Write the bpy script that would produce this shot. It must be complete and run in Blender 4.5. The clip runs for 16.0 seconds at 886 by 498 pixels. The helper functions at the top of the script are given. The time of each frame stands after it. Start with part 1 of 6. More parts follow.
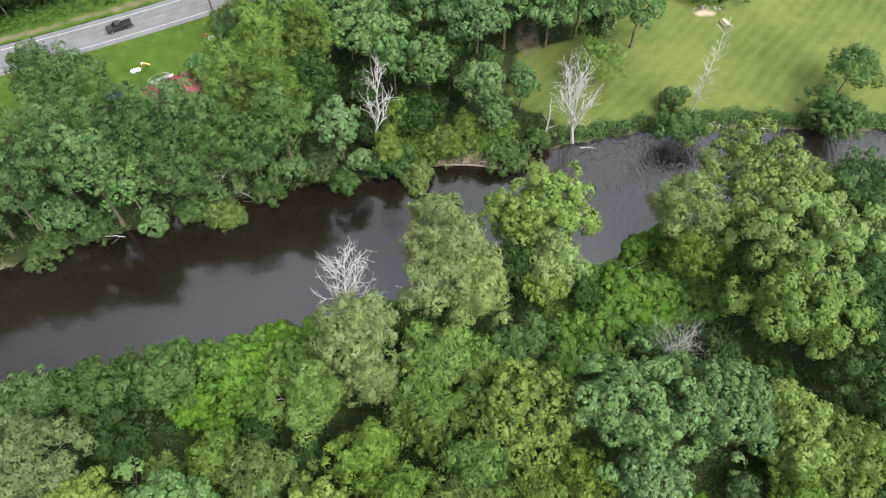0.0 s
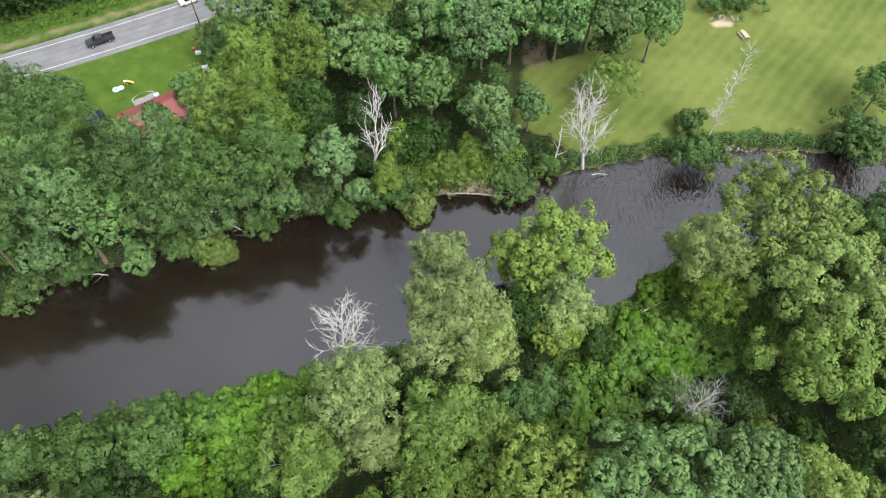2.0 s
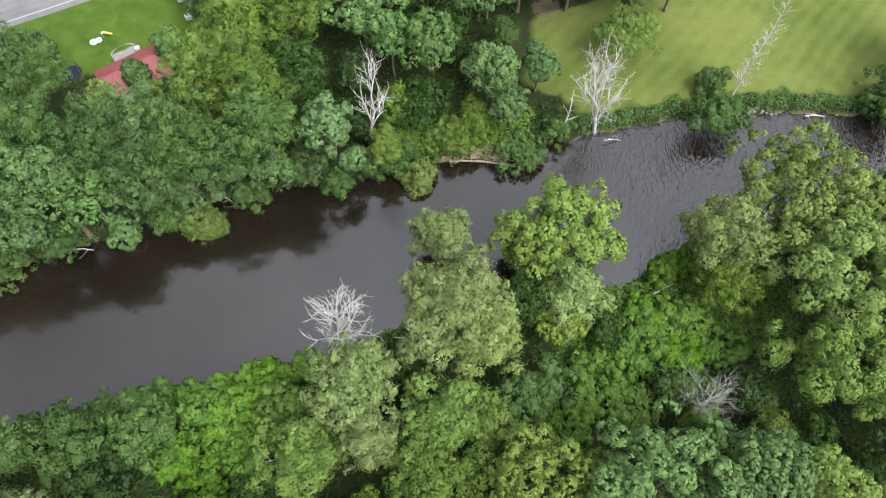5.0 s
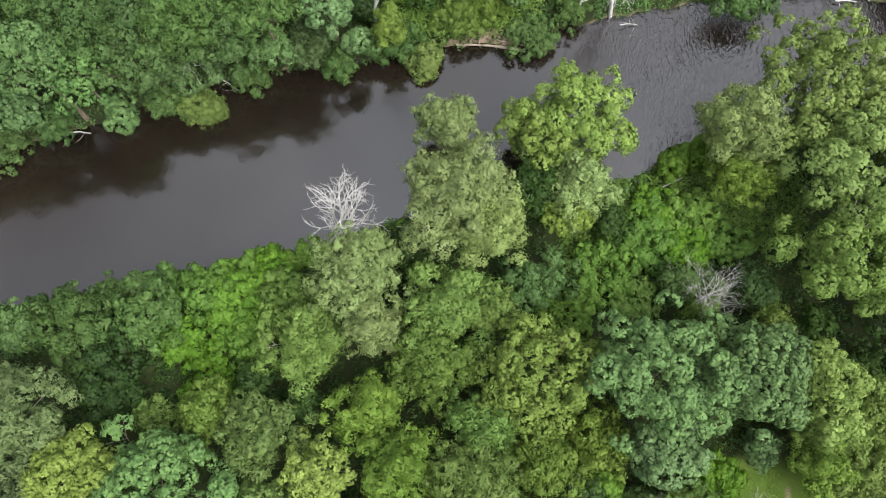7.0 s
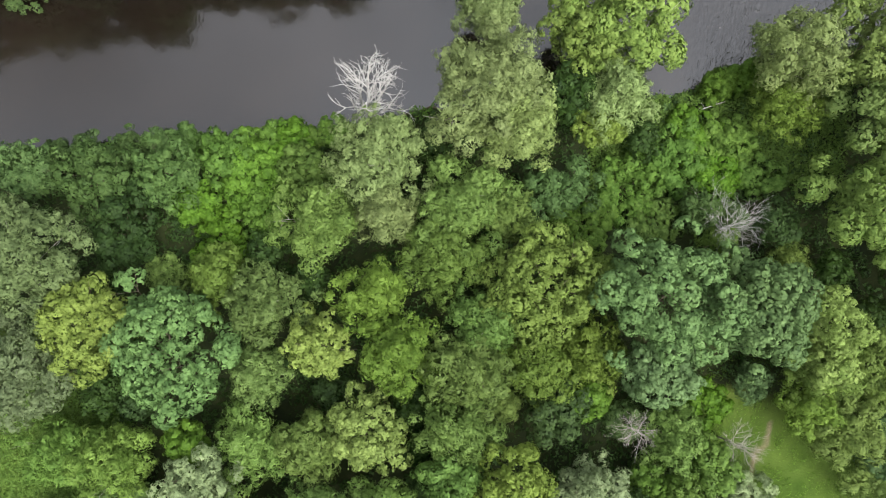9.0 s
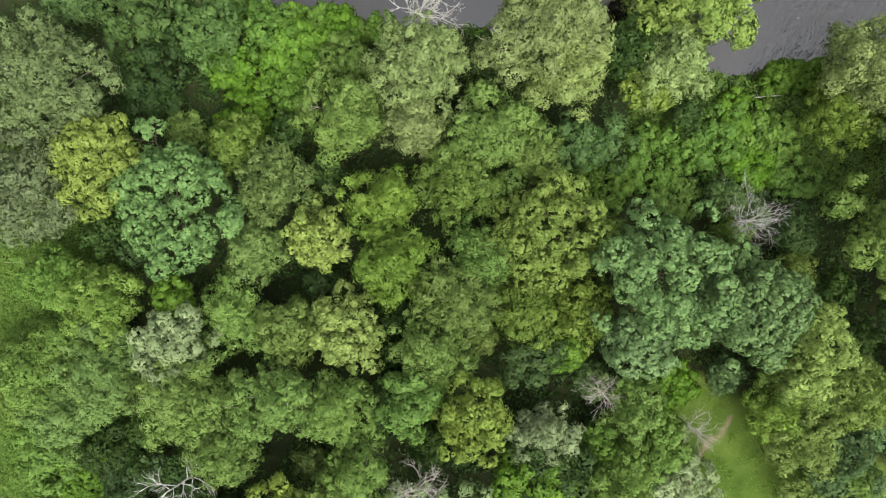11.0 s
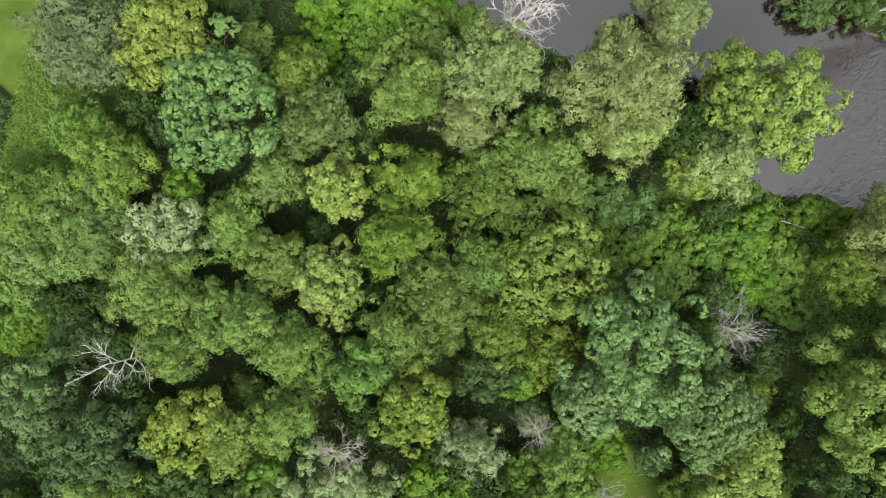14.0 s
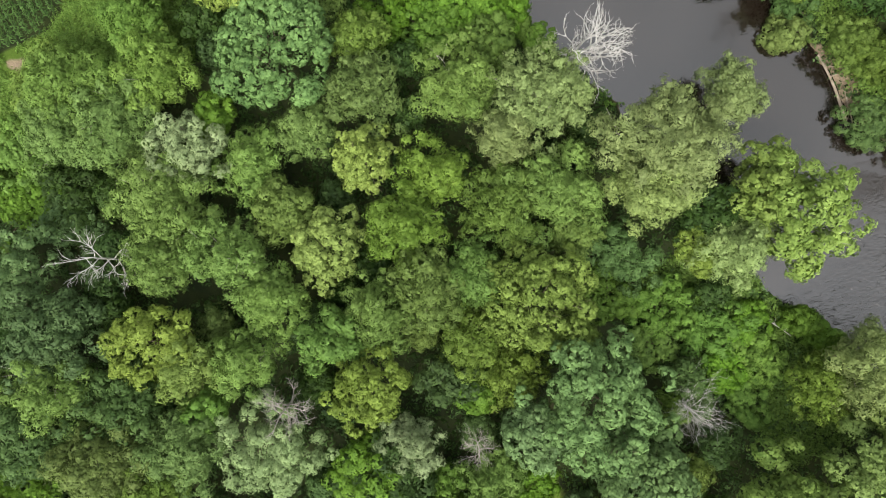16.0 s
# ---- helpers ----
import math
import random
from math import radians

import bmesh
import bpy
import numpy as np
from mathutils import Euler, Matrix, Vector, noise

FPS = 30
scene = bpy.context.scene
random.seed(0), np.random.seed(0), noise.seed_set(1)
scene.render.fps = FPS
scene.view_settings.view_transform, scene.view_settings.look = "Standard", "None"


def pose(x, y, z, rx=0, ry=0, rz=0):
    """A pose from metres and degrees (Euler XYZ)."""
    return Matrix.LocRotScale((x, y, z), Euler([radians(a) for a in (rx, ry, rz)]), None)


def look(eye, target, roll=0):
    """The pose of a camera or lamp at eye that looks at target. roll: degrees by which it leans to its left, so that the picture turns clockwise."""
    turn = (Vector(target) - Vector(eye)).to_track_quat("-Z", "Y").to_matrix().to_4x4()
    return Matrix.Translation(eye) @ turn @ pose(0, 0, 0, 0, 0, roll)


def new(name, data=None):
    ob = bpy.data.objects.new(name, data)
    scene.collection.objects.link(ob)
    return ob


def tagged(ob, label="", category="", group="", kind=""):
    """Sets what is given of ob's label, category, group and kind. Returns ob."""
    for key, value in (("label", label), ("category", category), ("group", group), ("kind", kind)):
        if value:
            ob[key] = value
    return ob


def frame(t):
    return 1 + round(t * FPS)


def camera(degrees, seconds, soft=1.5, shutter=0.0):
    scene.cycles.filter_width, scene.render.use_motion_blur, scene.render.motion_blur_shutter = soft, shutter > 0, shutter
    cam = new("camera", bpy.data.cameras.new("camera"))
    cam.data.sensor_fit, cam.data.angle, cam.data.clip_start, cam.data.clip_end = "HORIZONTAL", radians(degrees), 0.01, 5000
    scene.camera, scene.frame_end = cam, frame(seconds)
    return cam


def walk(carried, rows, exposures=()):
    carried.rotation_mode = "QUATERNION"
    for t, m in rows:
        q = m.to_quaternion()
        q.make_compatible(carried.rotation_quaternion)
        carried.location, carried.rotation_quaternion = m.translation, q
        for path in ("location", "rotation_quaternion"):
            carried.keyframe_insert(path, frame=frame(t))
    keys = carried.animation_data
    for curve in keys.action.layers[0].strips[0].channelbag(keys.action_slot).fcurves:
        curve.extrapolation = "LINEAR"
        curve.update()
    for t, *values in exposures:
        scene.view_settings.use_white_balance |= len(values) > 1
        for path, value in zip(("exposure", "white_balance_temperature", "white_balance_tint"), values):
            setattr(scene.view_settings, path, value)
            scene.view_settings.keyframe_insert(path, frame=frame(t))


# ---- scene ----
cam = camera(65.50, 16.0, 1.05)
SKY, SUN = 0.15, 1.5
PATH = [
    (0, 1.743, 0.331, 103.165, 33.738, 0.017, 2.787),
    (0.5, 1.251, 3.364, 102.964, 32.185, -0.058, 2.772),
    (1, 0.809, 6.617, 102.730, 31.692, -0.092, 2.692),
    (1.5, 0.395, 9.936, 102.634, 31.751, -0.119, 2.623),
    (2, 0.077, 13.163, 102.707, 31.833, -0.109, 2.566),
    (2.5, -0.184, 16.508, 102.614, 31.925, -0.156, 2.605),
    (3, -0.497, 19.542, 102.650, 32.015, -0.164, 2.587),
    (3.2, -0.503, 20.440, 102.658, 31.949, -0.167, 2.627),
    (5.5, 0.310, 25.216, 101.804, 22.296, 0.260, 3.020),
    (6, 0.098, 24.938, 101.240, 20.257, 0.137, 2.990),
    (6.5, 0.348, 24.904, 100.776, 18.160, 0.244, 3.100),
    (7, 0.354, 25.073, 100.531, 15.913, 0.266, 4.010),
    (7.5, 0.099, 25.399, 100.221, 13.576, 0.108, 5.663),
    (8, 0.095, 25.655, 100.021, 11.326, 0.108, 7.191),
    (8.5, 0.156, 25.788, 99.857, 9.072, 0.152, 9.099),
    (9, 0.192, 25.712, 99.746, 6.971, 0.185, 11.486),
    (9.5, 0.270, 25.552, 99.626, 4.887, 0.203, 13.954),
    (10, 0.288, 25.806, 99.645, 2.578, 0.223, 17.702),
    (10.2, 0.269, 25.882, 99.630, 1.678, 0.210, 19.249),
    (12.5, -0.179, 25.888, 101.014, 0.001, -0.023, 36.698),
    (13, -0.506, 25.689, 101.456, -0.063, -0.237, 40.268),
    (13.5, -1.099, 25.198, 101.791, -0.165, -0.681, 43.834),
    (14, -1.977, 25.142, 102.149, -0.618, -1.023, 47.424),
    (14.5, -2.601, 25.011, 102.373, -0.924, -1.259, 50.950),
    (15, -2.877, 24.924, 102.627, -1.145, -1.312, 54.976),
    (15.5, -2.957, 24.839, 102.740, -1.269, -1.284, 59.796),
    (16, -3.104, 24.949, 102.784, -1.501, -1.119, 64.940),
]
walk(cam, [(t, pose(*row)) for t, *row in PATH], [(0, 1.48, 6420, 10), (8.5, 1.48, 6560, 10), (12.5, 1.48, 6880, 8), (16, 1.48, 6850, 8)])

# ------------------------------------------------------------ world and light
world = bpy.data.worlds.new("overcast_sky")
scene.world = world
world.use_nodes = True
wn, wl = world.node_tree.nodes, world.node_tree.links
wn.clear()
w_out = wn.new("ShaderNodeOutputWorld")
w_bg = wn.new("ShaderNodeBackground")
w_sky = wn.new("ShaderNodeTexSky")
w_sky.sky_type, w_sky.sun_disc = "NISHITA", False
w_sky.sun_elevation, w_sky.sun_rotation = radians(56), radians(131)
w_sky.dust_density, w_sky.air_density = 1.2, 1.0
w_hs = wn.new("ShaderNodeHueSaturation")
w_hs.inputs["Saturation"].default_value = 0.22
w_co = wn.new("ShaderNodeTexCoord")
w_no = wn.new("ShaderNodeTexNoise")
w_no.inputs["Scale"].default_value, w_no.inputs["Detail"].default_value = 2.6, 5.0
w_ra = wn.new("ShaderNodeMapRange")
w_ra.inputs["From Min"].default_value, w_ra.inputs["From Max"].default_value = 0.35, 0.68
w_ra.inputs["To Min"].default_value, w_ra.inputs["To Max"].default_value = 0.72, 1.3
w_se = wn.new("ShaderNodeSeparateXYZ")
w_ze = wn.new("ShaderNodeMapRange")          # an overcast sky is about three times as bright overhead as at the horizon
w_ze.inputs["To Min"].default_value, w_ze.inputs["To Max"].default_value = 0.6, 1.8
w_pr = wn.new("ShaderNodeMath")
w_pr.operation = "MULTIPLY"
w_mu = wn.new("ShaderNodeVectorMath")
w_mu.operation = "SCALE"
w_bg.inputs["Strength"].default_value = SKY
wl.new(w_sky.outputs[0], w_hs.inputs["Color"])
wl.new(w_co.outputs["Generated"], w_no.inputs["Vector"])
wl.new(w_no.outputs["Fac"], w_ra.inputs["Value"])
wl.new(w_hs.outputs[0], w_mu.inputs[0])
wl.new(w_co.outputs["Generated"], w_se.inputs[0])
wl.new(w_se.outputs[2], w_ze.inputs["Value"])
wl.new(w_ra.outputs[0], w_pr.inputs[0])
wl.new(w_ze.outputs[0], w_pr.inputs[1])
w_ea = wn.new("ShaderNodeMapRange")          # the cloud is thinner towards the sun's side
w_ea.inputs["From Min"].default_value, w_ea.inputs["To Min"].default_value, w_ea.inputs["To Max"].default_value = -1.0, 0.58, 1.42
w_al = wn.new("ShaderNodeMath")
w_al.operation = "MULTIPLY"
wl.new(w_se.outputs[0], w_ea.inputs["Value"])
wl.new(w_pr.outputs[0], w_al.inputs[0])
wl.new(w_ea.outputs[0], w_al.inputs[1])
wl.new(w_al.outputs[0], w_mu.inputs["Scale"])
wl.new(w_mu.outputs[0], w_bg.inputs["Color"])
wl.new(w_bg.outputs[0], w_out.inputs[0])

sun = new("sun", bpy.data.lights.new("sun", "SUN"))
sun.data.energy, sun.data.angle, sun.data.color = SUN, radians(34), (1.0, 0.965, 0.9)
sun.matrix_world = look((0, 0, 200), (-0.42 * 200, 0.36 * 200, -0.83 * 200 + 200))


# ------------------------------------------------------------ materials
def material(name, rough=0.8, spec=0.3):
    m = bpy.data.materials.new(name)
    m.use_nodes = True
    b = m.node_tree.nodes["Principled BSDF"]
    b.inputs["Roughness"].default_value = rough
    b.inputs["Specular IOR Level"].default_value = spec
    return m, m.node_tree.nodes, m.node_tree.links, b


def node(n, kind, **values):
    a = n.new(kind)
    for k, v in values.items():
        a.inputs[k].default_value = v
    return a


def ramp(n, stops):
    r = n.new("ShaderNodeValToRGB")
    e = r.color_ramp.elements
    e[0].position, e[0].color = stops[0][0], (*stops[0][1], 1)
    e[1].position, e[1].color = stops[-1][0], (*stops[-1][1], 1)
    for p, c in stops[1:-1]:
        x = e.new(p)
        x.color = (*c, 1)
    return r


def mix(n, l, fac, a, b, mode="MIX"):
    m = n.new("ShaderNodeMix")
    m.data_type, m.blend_type = "RGBA", mode
    for sock, v in ((m.inputs[0], fac), (m.inputs[6], a), (m.inputs[7], b)):
        if isinstance(v, (int, float)):
            sock.default_value = v
        elif isinstance(v, tuple):
            sock.default_value = (*v, 1)
        else:
            l.new(v, sock)
    return m.outputs[2]


def leaf_material(name, dark, light, shine=0.12, through_leaf=0.26):
    """Foliage: colour varies from leaf to leaf, from clump to clump and from tree to tree; light passes through in part."""
    dark, light = tuple(0.86 * v for v in dark), tuple(1.02 * v for v in light)
    m, n, l, b = material(name, 0.6, shine)
    geo, info, co = n.new("ShaderNodeNewGeometry"), n.new("ShaderNodeObjectInfo"), n.new("ShaderNodeTexCoord")
    big = node(n, "ShaderNodeTexNoise", Scale=1.25, Detail=3.0)
    l.new(geo.outputs["Position"], big.inputs["Vector"])
    tuft = n.new("ShaderNodeAttribute")
    tuft.attribute_name = "tint"

    def weigh(value, by, plus):
        a = n.new("ShaderNodeMath")
        a.operation = "MULTIPLY_ADD"
        a.inputs[1].default_value = by
        l.new(value, a.inputs[0])
        if isinstance(plus, float):
            a.inputs[2].default_value = plus
        else:
            l.new(plus, a.inputs[2])
        return a.outputs[0]

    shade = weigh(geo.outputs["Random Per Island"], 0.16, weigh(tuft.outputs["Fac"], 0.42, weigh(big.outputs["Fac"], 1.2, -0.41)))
    mid = tuple((p + q) / 2 for p, q in zip(dark, light))
    r = ramp(n, [(0.05, dark), (0.5, mid), (0.95, light)])
    l.new(shade, r.inputs[0])
    hs = node(n, "ShaderNodeHueSaturation")
    for sock, lo, hi in (("Hue", 0.497, 0.512), ("Value", 0.8, 1.14), ("Saturation", 0.9, 1.05)):
        mr = node(n, "ShaderNodeMapRange")
        mr.inputs["To Min"].default_value, mr.inputs["To Max"].default_value = lo, hi
        own = n.new("ShaderNodeMath")
        own.operation = "MULTIPLY"
        own.inputs[1].default_value = {"Hue": 1.0, "Value": 7.31, "Saturation": 17.7}[sock]
        rest = n.new("ShaderNodeMath")
        rest.operation = "FRACT"
        l.new(info.outputs["Random"], own.inputs[0])
        l.new(own.outputs[0], rest.inputs[0])
        l.new(rest.outputs[0], mr.inputs["Value"])
        l.new(mr.outputs[0], hs.inputs[sock])
    l.new(r.outputs[0], hs.inputs["Color"])
    l.new(hs.outputs[0], b.inputs["Base Color"])
    tr = n.new("ShaderNodeBsdfTranslucent")
    l.new(hs.outputs[0], tr.inputs["Color"])
    mx = n.new("ShaderNodeMixShader")
    mx.inputs[0].default_value = through_leaf
    l.new(b.outputs[0], mx.inputs[1])
    l.new(tr.outputs[0], mx.inputs[2])
    l.new(mx.outputs[0], n["Material Output"].inputs[0])
    return m


def rough_material(name, dark, light, scale=1.0, rough=0.85, bump=0.3, spec=0.2):
    """Grain at two sizes in world metres, with relief."""
    m, n, l, b = material(name, rough, spec)
    geo = n.new("ShaderNodeNewGeometry")
    one = node(n, "ShaderNodeTexNoise", Scale=scale, Detail=6.0)
    two = node(n, "ShaderNodeTexNoise", Scale=scale * 9, Detail=4.0)
    l.new(geo.outputs["Position"], one.inputs["Vector"])
    l.new(geo.outputs["Position"], two.inputs["Vector"])
    f = n.new("ShaderNodeMath")
    f.operation = "MULTIPLY_ADD"
    f.inputs[1].default_value = 0.45
    l.new(two.outputs["Fac"], f.inputs[0])
    g = n.new("ShaderNodeMath")
    g.operation = "MULTIPLY_ADD"
    g.inputs[1].default_value, g.inputs[2].default_value = 1.2, -0.38
    l.new(one.outputs["Fac"], g.inputs[0])
    l.new(g.outputs[0], f.inputs[2])
    r = ramp(n, [(0.15, dark), (0.85, light)])
    l.new(f.outputs[0], r.inputs[0])
    l.new(r.outputs[0], b.inputs["Base Color"])
    bp = node(n, "ShaderNodeBump", Strength=bump, Distance=0.05)
    l.new(two.outputs["Fac"], bp.inputs["Height"])
    l.new(bp.outputs[0], b.inputs["Normal"])
    return m


LEAF = {
    "willow": leaf_material("willow_leaves", (0.090, 0.130, 0.036), (0.262, 0.336, 0.116)),
    "olive": leaf_material("olive_leaves", (0.057, 0.098, 0.014), (0.174, 0.250, 0.052)),
    "sycamore": leaf_material("sycamore_leaves", (0.057, 0.102, 0.016), (0.208, 0.285, 0.064)),
    "locust": leaf_material("locust_leaves", (0.046, 0.094, 0.028), (0.154, 0.254, 0.082)),
    "yellow": leaf_material("yellowing_leaves", (0.082, 0.122, 0.020), (0.240, 0.318, 0.074)),
    "green": leaf_material("green_leaves", (0.034, 0.071, 0.018), (0.114, 0.184, 0.055)),
    "bright": leaf_material("bright_leaves", (0.045, 0.100, 0.010), (0.140, 0.248, 0.034)),
    # darkened green: the shade in the gaps between crowns is put into this colour
    "dark": leaf_material("shade_darkened_leaves", (0.015, 0.034, 0.008), (0.052, 0.096, 0.020)),
    "silver": leaf_material("silver_leaves", (0.090, 0.130, 0.049), (0.245, 0.315, 0.139)),
    "feathery": leaf_material("feathery_leaves", (0.056, 0.106, 0.018), (0.179, 0.274, 0.064)),
    "sage": leaf_material("sage_leaves", (0.064, 0.092, 0.034), (0.188, 0.240, 0.098)),
    "grass": leaf_material("grass_blades", (0.049, 0.093, 0.011), (0.144, 0.220, 0.037)),
    "corn": leaf_material("corn_leaves", (0.022, 0.052, 0.012), (0.088, 0.150, 0.040)),
}
BARK = rough_material("bark", (0.06, 0.045, 0.03), (0.2, 0.165, 0.12), 1.4, 0.9, 0.6)
BARE = rough_material("bleached_wood", (0.27, 0.26, 0.245), (0.52, 0.505, 0.48), 1.2, 0.8, 0.4)
PALE_BARK = rough_material("pale_bark", (0.2, 0.185, 0.155), (0.46, 0.44, 0.39), 1.6, 0.85, 0.5)
TWIG = rough_material("grey_twigs", (0.19, 0.17, 0.15), (0.38, 0.35, 0.32), 1.2, 0.85, 0.3)


# ------------------------------------------------------------ mesh helpers
def mesh_of(name, verts, faces, mat, smooth=False, normals=None):
    me = bpy.data.meshes.new(name)
    verts = np.asarray(verts, dtype=np.float32)
    faces = np.asarray(faces, dtype=np.int32)
    k = faces.shape[1]
    me.vertices.add(len(verts))
    me.vertices.foreach_set("co", verts.ravel())
    me.loops.add(faces.size)
    me.loops.foreach_set("vertex_index", faces.ravel())
    me.polygons.add(len(faces))
    me.polygons.foreach_set("loop_start", np.arange(len(faces), dtype=np.int32) * k)
    me.polygons.foreach_set("use_smooth", np.full(len(faces), smooth))
    me.materials.append(mat)
    me.update(calc_edges=True)
    if normals is not None:
        me.attributes.new("custom_normal", "FLOAT_VECTOR", "POINT").data.foreach_set("vector", np.asarray(normals, dtype=np.float32).ravel())
    return me


def child(name, data, parent, label=""):
    ob = new(name, data)
    ob.parent = parent
    if label:
        tagged(ob, label)
    return ob


def part(name, bm, mat, parent, label=""):
    me = bpy.data.meshes.new(name)
    bm.to_mesh(me)
    bm.free()
    me.materials.append(mat)
    return child(name, me, parent, label)


def thing(name, label, category, x=0, y=0, z=0, rz=0, group="", kind=""):
    ob = new(name)
    ob.matrix_world = pose(x, y, z, 0, 0, rz)
    return tagged(ob, label, category, group, kind)


def box(bm, sx, sy, sz, m=None, bevel=0.0):
    r = bmesh.ops.create_cube(bm, size=1.0, matrix=(m or Matrix()) @ Matrix.Diagonal((sx, sy, sz, 1)))
    if bevel:
        es = list({e for v in r["verts"] for e in v.link_edges})
        bmesh.ops.bevel(bm, geom=es, offset=bevel, segments=2, affect="EDGES")
    return bm


def tubes(segments, sides=5):
    """Tapered tubes from (point, point, radius, radius) rows, as vertices and quads."""
    seg = np.array([(*a, *b, ra, rb) for a, b, ra, rb in segments], dtype=np.float64)
    a, b, ra, rb = seg[:, :3], seg[:, 3:6], seg[:, 6], seg[:, 7]
    d = b - a
    d /= np.linalg.norm(d, axis=1, keepdims=True) + 1e-9
    ref = np.where(np.abs(d[:, 2:3]) > 0.9, np.array([[1.0, 0, 0]]), np.array([[0, 0, 1.0]]))
    u = np.cross(d, ref)
    u /= np.linalg.norm(u, axis=1, keepdims=True)
    v = np.cross(d, u)
    ang = np.arange(sides) / sides * 2 * np.pi
    ring = u[:, None] * np.cos(ang)[None, :, None] + v[:, None] * np.sin(ang)[None, :, None]
    low = a[:, None] + ring * ra[:, None, None]
    high = b[:, None] + ring * rb[:, None, None]
    verts = np.concatenate([low, high], axis=1).reshape(-1, 3)
    i = np.arange(sides)
    j = (i + 1) % sides
    q = np.stack([i, j, j + sides, i + sides], axis=1)
    faces = (q[None] + (np.arange(len(seg)) * 2 * sides)[:, None, None]).reshape(-1, 4)
    return verts, faces


def pipe(pts, rad, sides=8):
    """One unbroken tapered tube through a row of points, as vertices and quads."""
    pts = [np.asarray(p, dtype=float) for p in pts]
    d = pts[-1] - pts[0]
    u = np.cross(d, [0.0, 0.0, 1.0] if abs(d[2]) < 0.9 * np.linalg.norm(d) else [1.0, 0.0, 0.0])
    u /= np.linalg.norm(u)
    v = np.cross(d, u) / np.linalg.norm(d)
    ang = np.arange(sides) / sides * 2 * np.pi
    verts = np.concatenate([p + r * (np.cos(ang)[:, None] * u + np.sin(ang)[:, None] * v) for p, r in zip(pts, rad)])
    return verts, [(k * sides + i, k * sides + (i + 1) % sides, (k + 1) * sides + (i + 1) % sides, (k + 1) * sides + i) for k in range(len(pts) - 1) for i in range(sides)]


def leaf_sprays(rng, at, facing, size, slim=0.55, loose=0.24, round_=0.74):
    """One three-cornered leaf spray at each place, turned roughly along its facing."""
    k = len(at)
    n = facing / (np.linalg.norm(facing, axis=1, keepdims=True) + 1e-9) + rng.normal(0, loose, (k, 3))
    n /= np.linalg.norm(n, axis=1, keepdims=True) + 1e-9
    t = np.cross(n, rng.normal(0, 1, (k, 3)))
    t /= np.linalg.norm(t, axis=1, keepdims=True) + 1e-9
    s = np.cross(n, t)
    w = (size * rng.uniform(0.65, 1.35, k))[:, None]
    p = np.stack([at - t * w * 0.7 + s * w * slim, at - t * w - s * w * slim, at + t * w * 1.1], axis=1)
    soft = facing / (np.linalg.norm(facing, axis=1, keepdims=True) + 1e-9) * round_ + n * (1 - round_)
    return p.reshape(-1, 3), np.arange(3 * k).reshape(-1, 3), np.repeat(soft / np.linalg.norm(soft, axis=1, keepdims=True), 3, axis=0)


def leafy(name, rng, at, facing, size, slim, mat, loose=0.24, round_=0.9, tint=None):
    """A mesh of leaf sprays that takes the light as the rounded tufts do; tint is each tuft's own shade of green, set
    darker inside crowns.
    """
    v, f, n = leaf_sprays(rng, at, facing, size, slim, loose, round_)
    me = mesh_of(name, v, f, mat, True, n)
    tint = rng.random(len(at)) if tint is None else tint
    me.attributes.new("tint", "FLOAT", "POINT").data.foreach_set("value", np.repeat(tint, 3).astype(np.float32))
    return me


def unit(rng, k):
    d = rng.normal(0, 1, (k, 3))
    return d / (np.linalg.norm(d, axis=1, keepdims=True) + 1e-9)


# crown habit: lobe radius, tuft radius, leaves a tuft, leaf size, slimness, stretch of tufts, unevenness of the outline, closeness of the tufts, length of the lobes
HABIT = {
    "willow": (1.12, 0.46, 17, 0.23, 0.40, 1.9, 0.34, 0.35, 1.9),
    "olive": (1.00, 0.43, 15, 0.215, 0.42, 1.6, 0.36, 0.35, 1.75),
    "sycamore": (1.25, 0.50, 16, 0.245, 0.66, 1.2, 0.34, 0.5, 1.3),
    "locust": (1.40, 0.50, 19, 0.23, 0.75, 0.95, 0.24, 1.0, 1.05),
    "yellow": (1.10, 0.40, 15, 0.20, 0.62, 1.2, 0.22, 0.8, 1.25),
    "feathery": (1.02, 0.43, 16, 0.22, 0.40, 1.8, 0.38, 0.35, 1.85),
    "green": (1.08, 0.45, 15, 0.225, 0.5, 1.4, 0.36, 0.4, 1.5),
    "bright": (1.15, 0.44, 14, 0.225, 0.65, 1.1, 0.30, 0.4, 1.3),
    "dark": (1.35, 0.60, 15, 0.26, 0.6, 1.2, 0.30, 0.4, 1.4),
    "sage": (1.12, 0.46, 17, 0.23, 0.40, 1.9, 0.34, 0.35, 1.9),
    "silver": (1.0, 0.42, 18, 0.19, 0.5, 1.2, 0.32, 0.5, 1.4),
}
tree_count = [0]


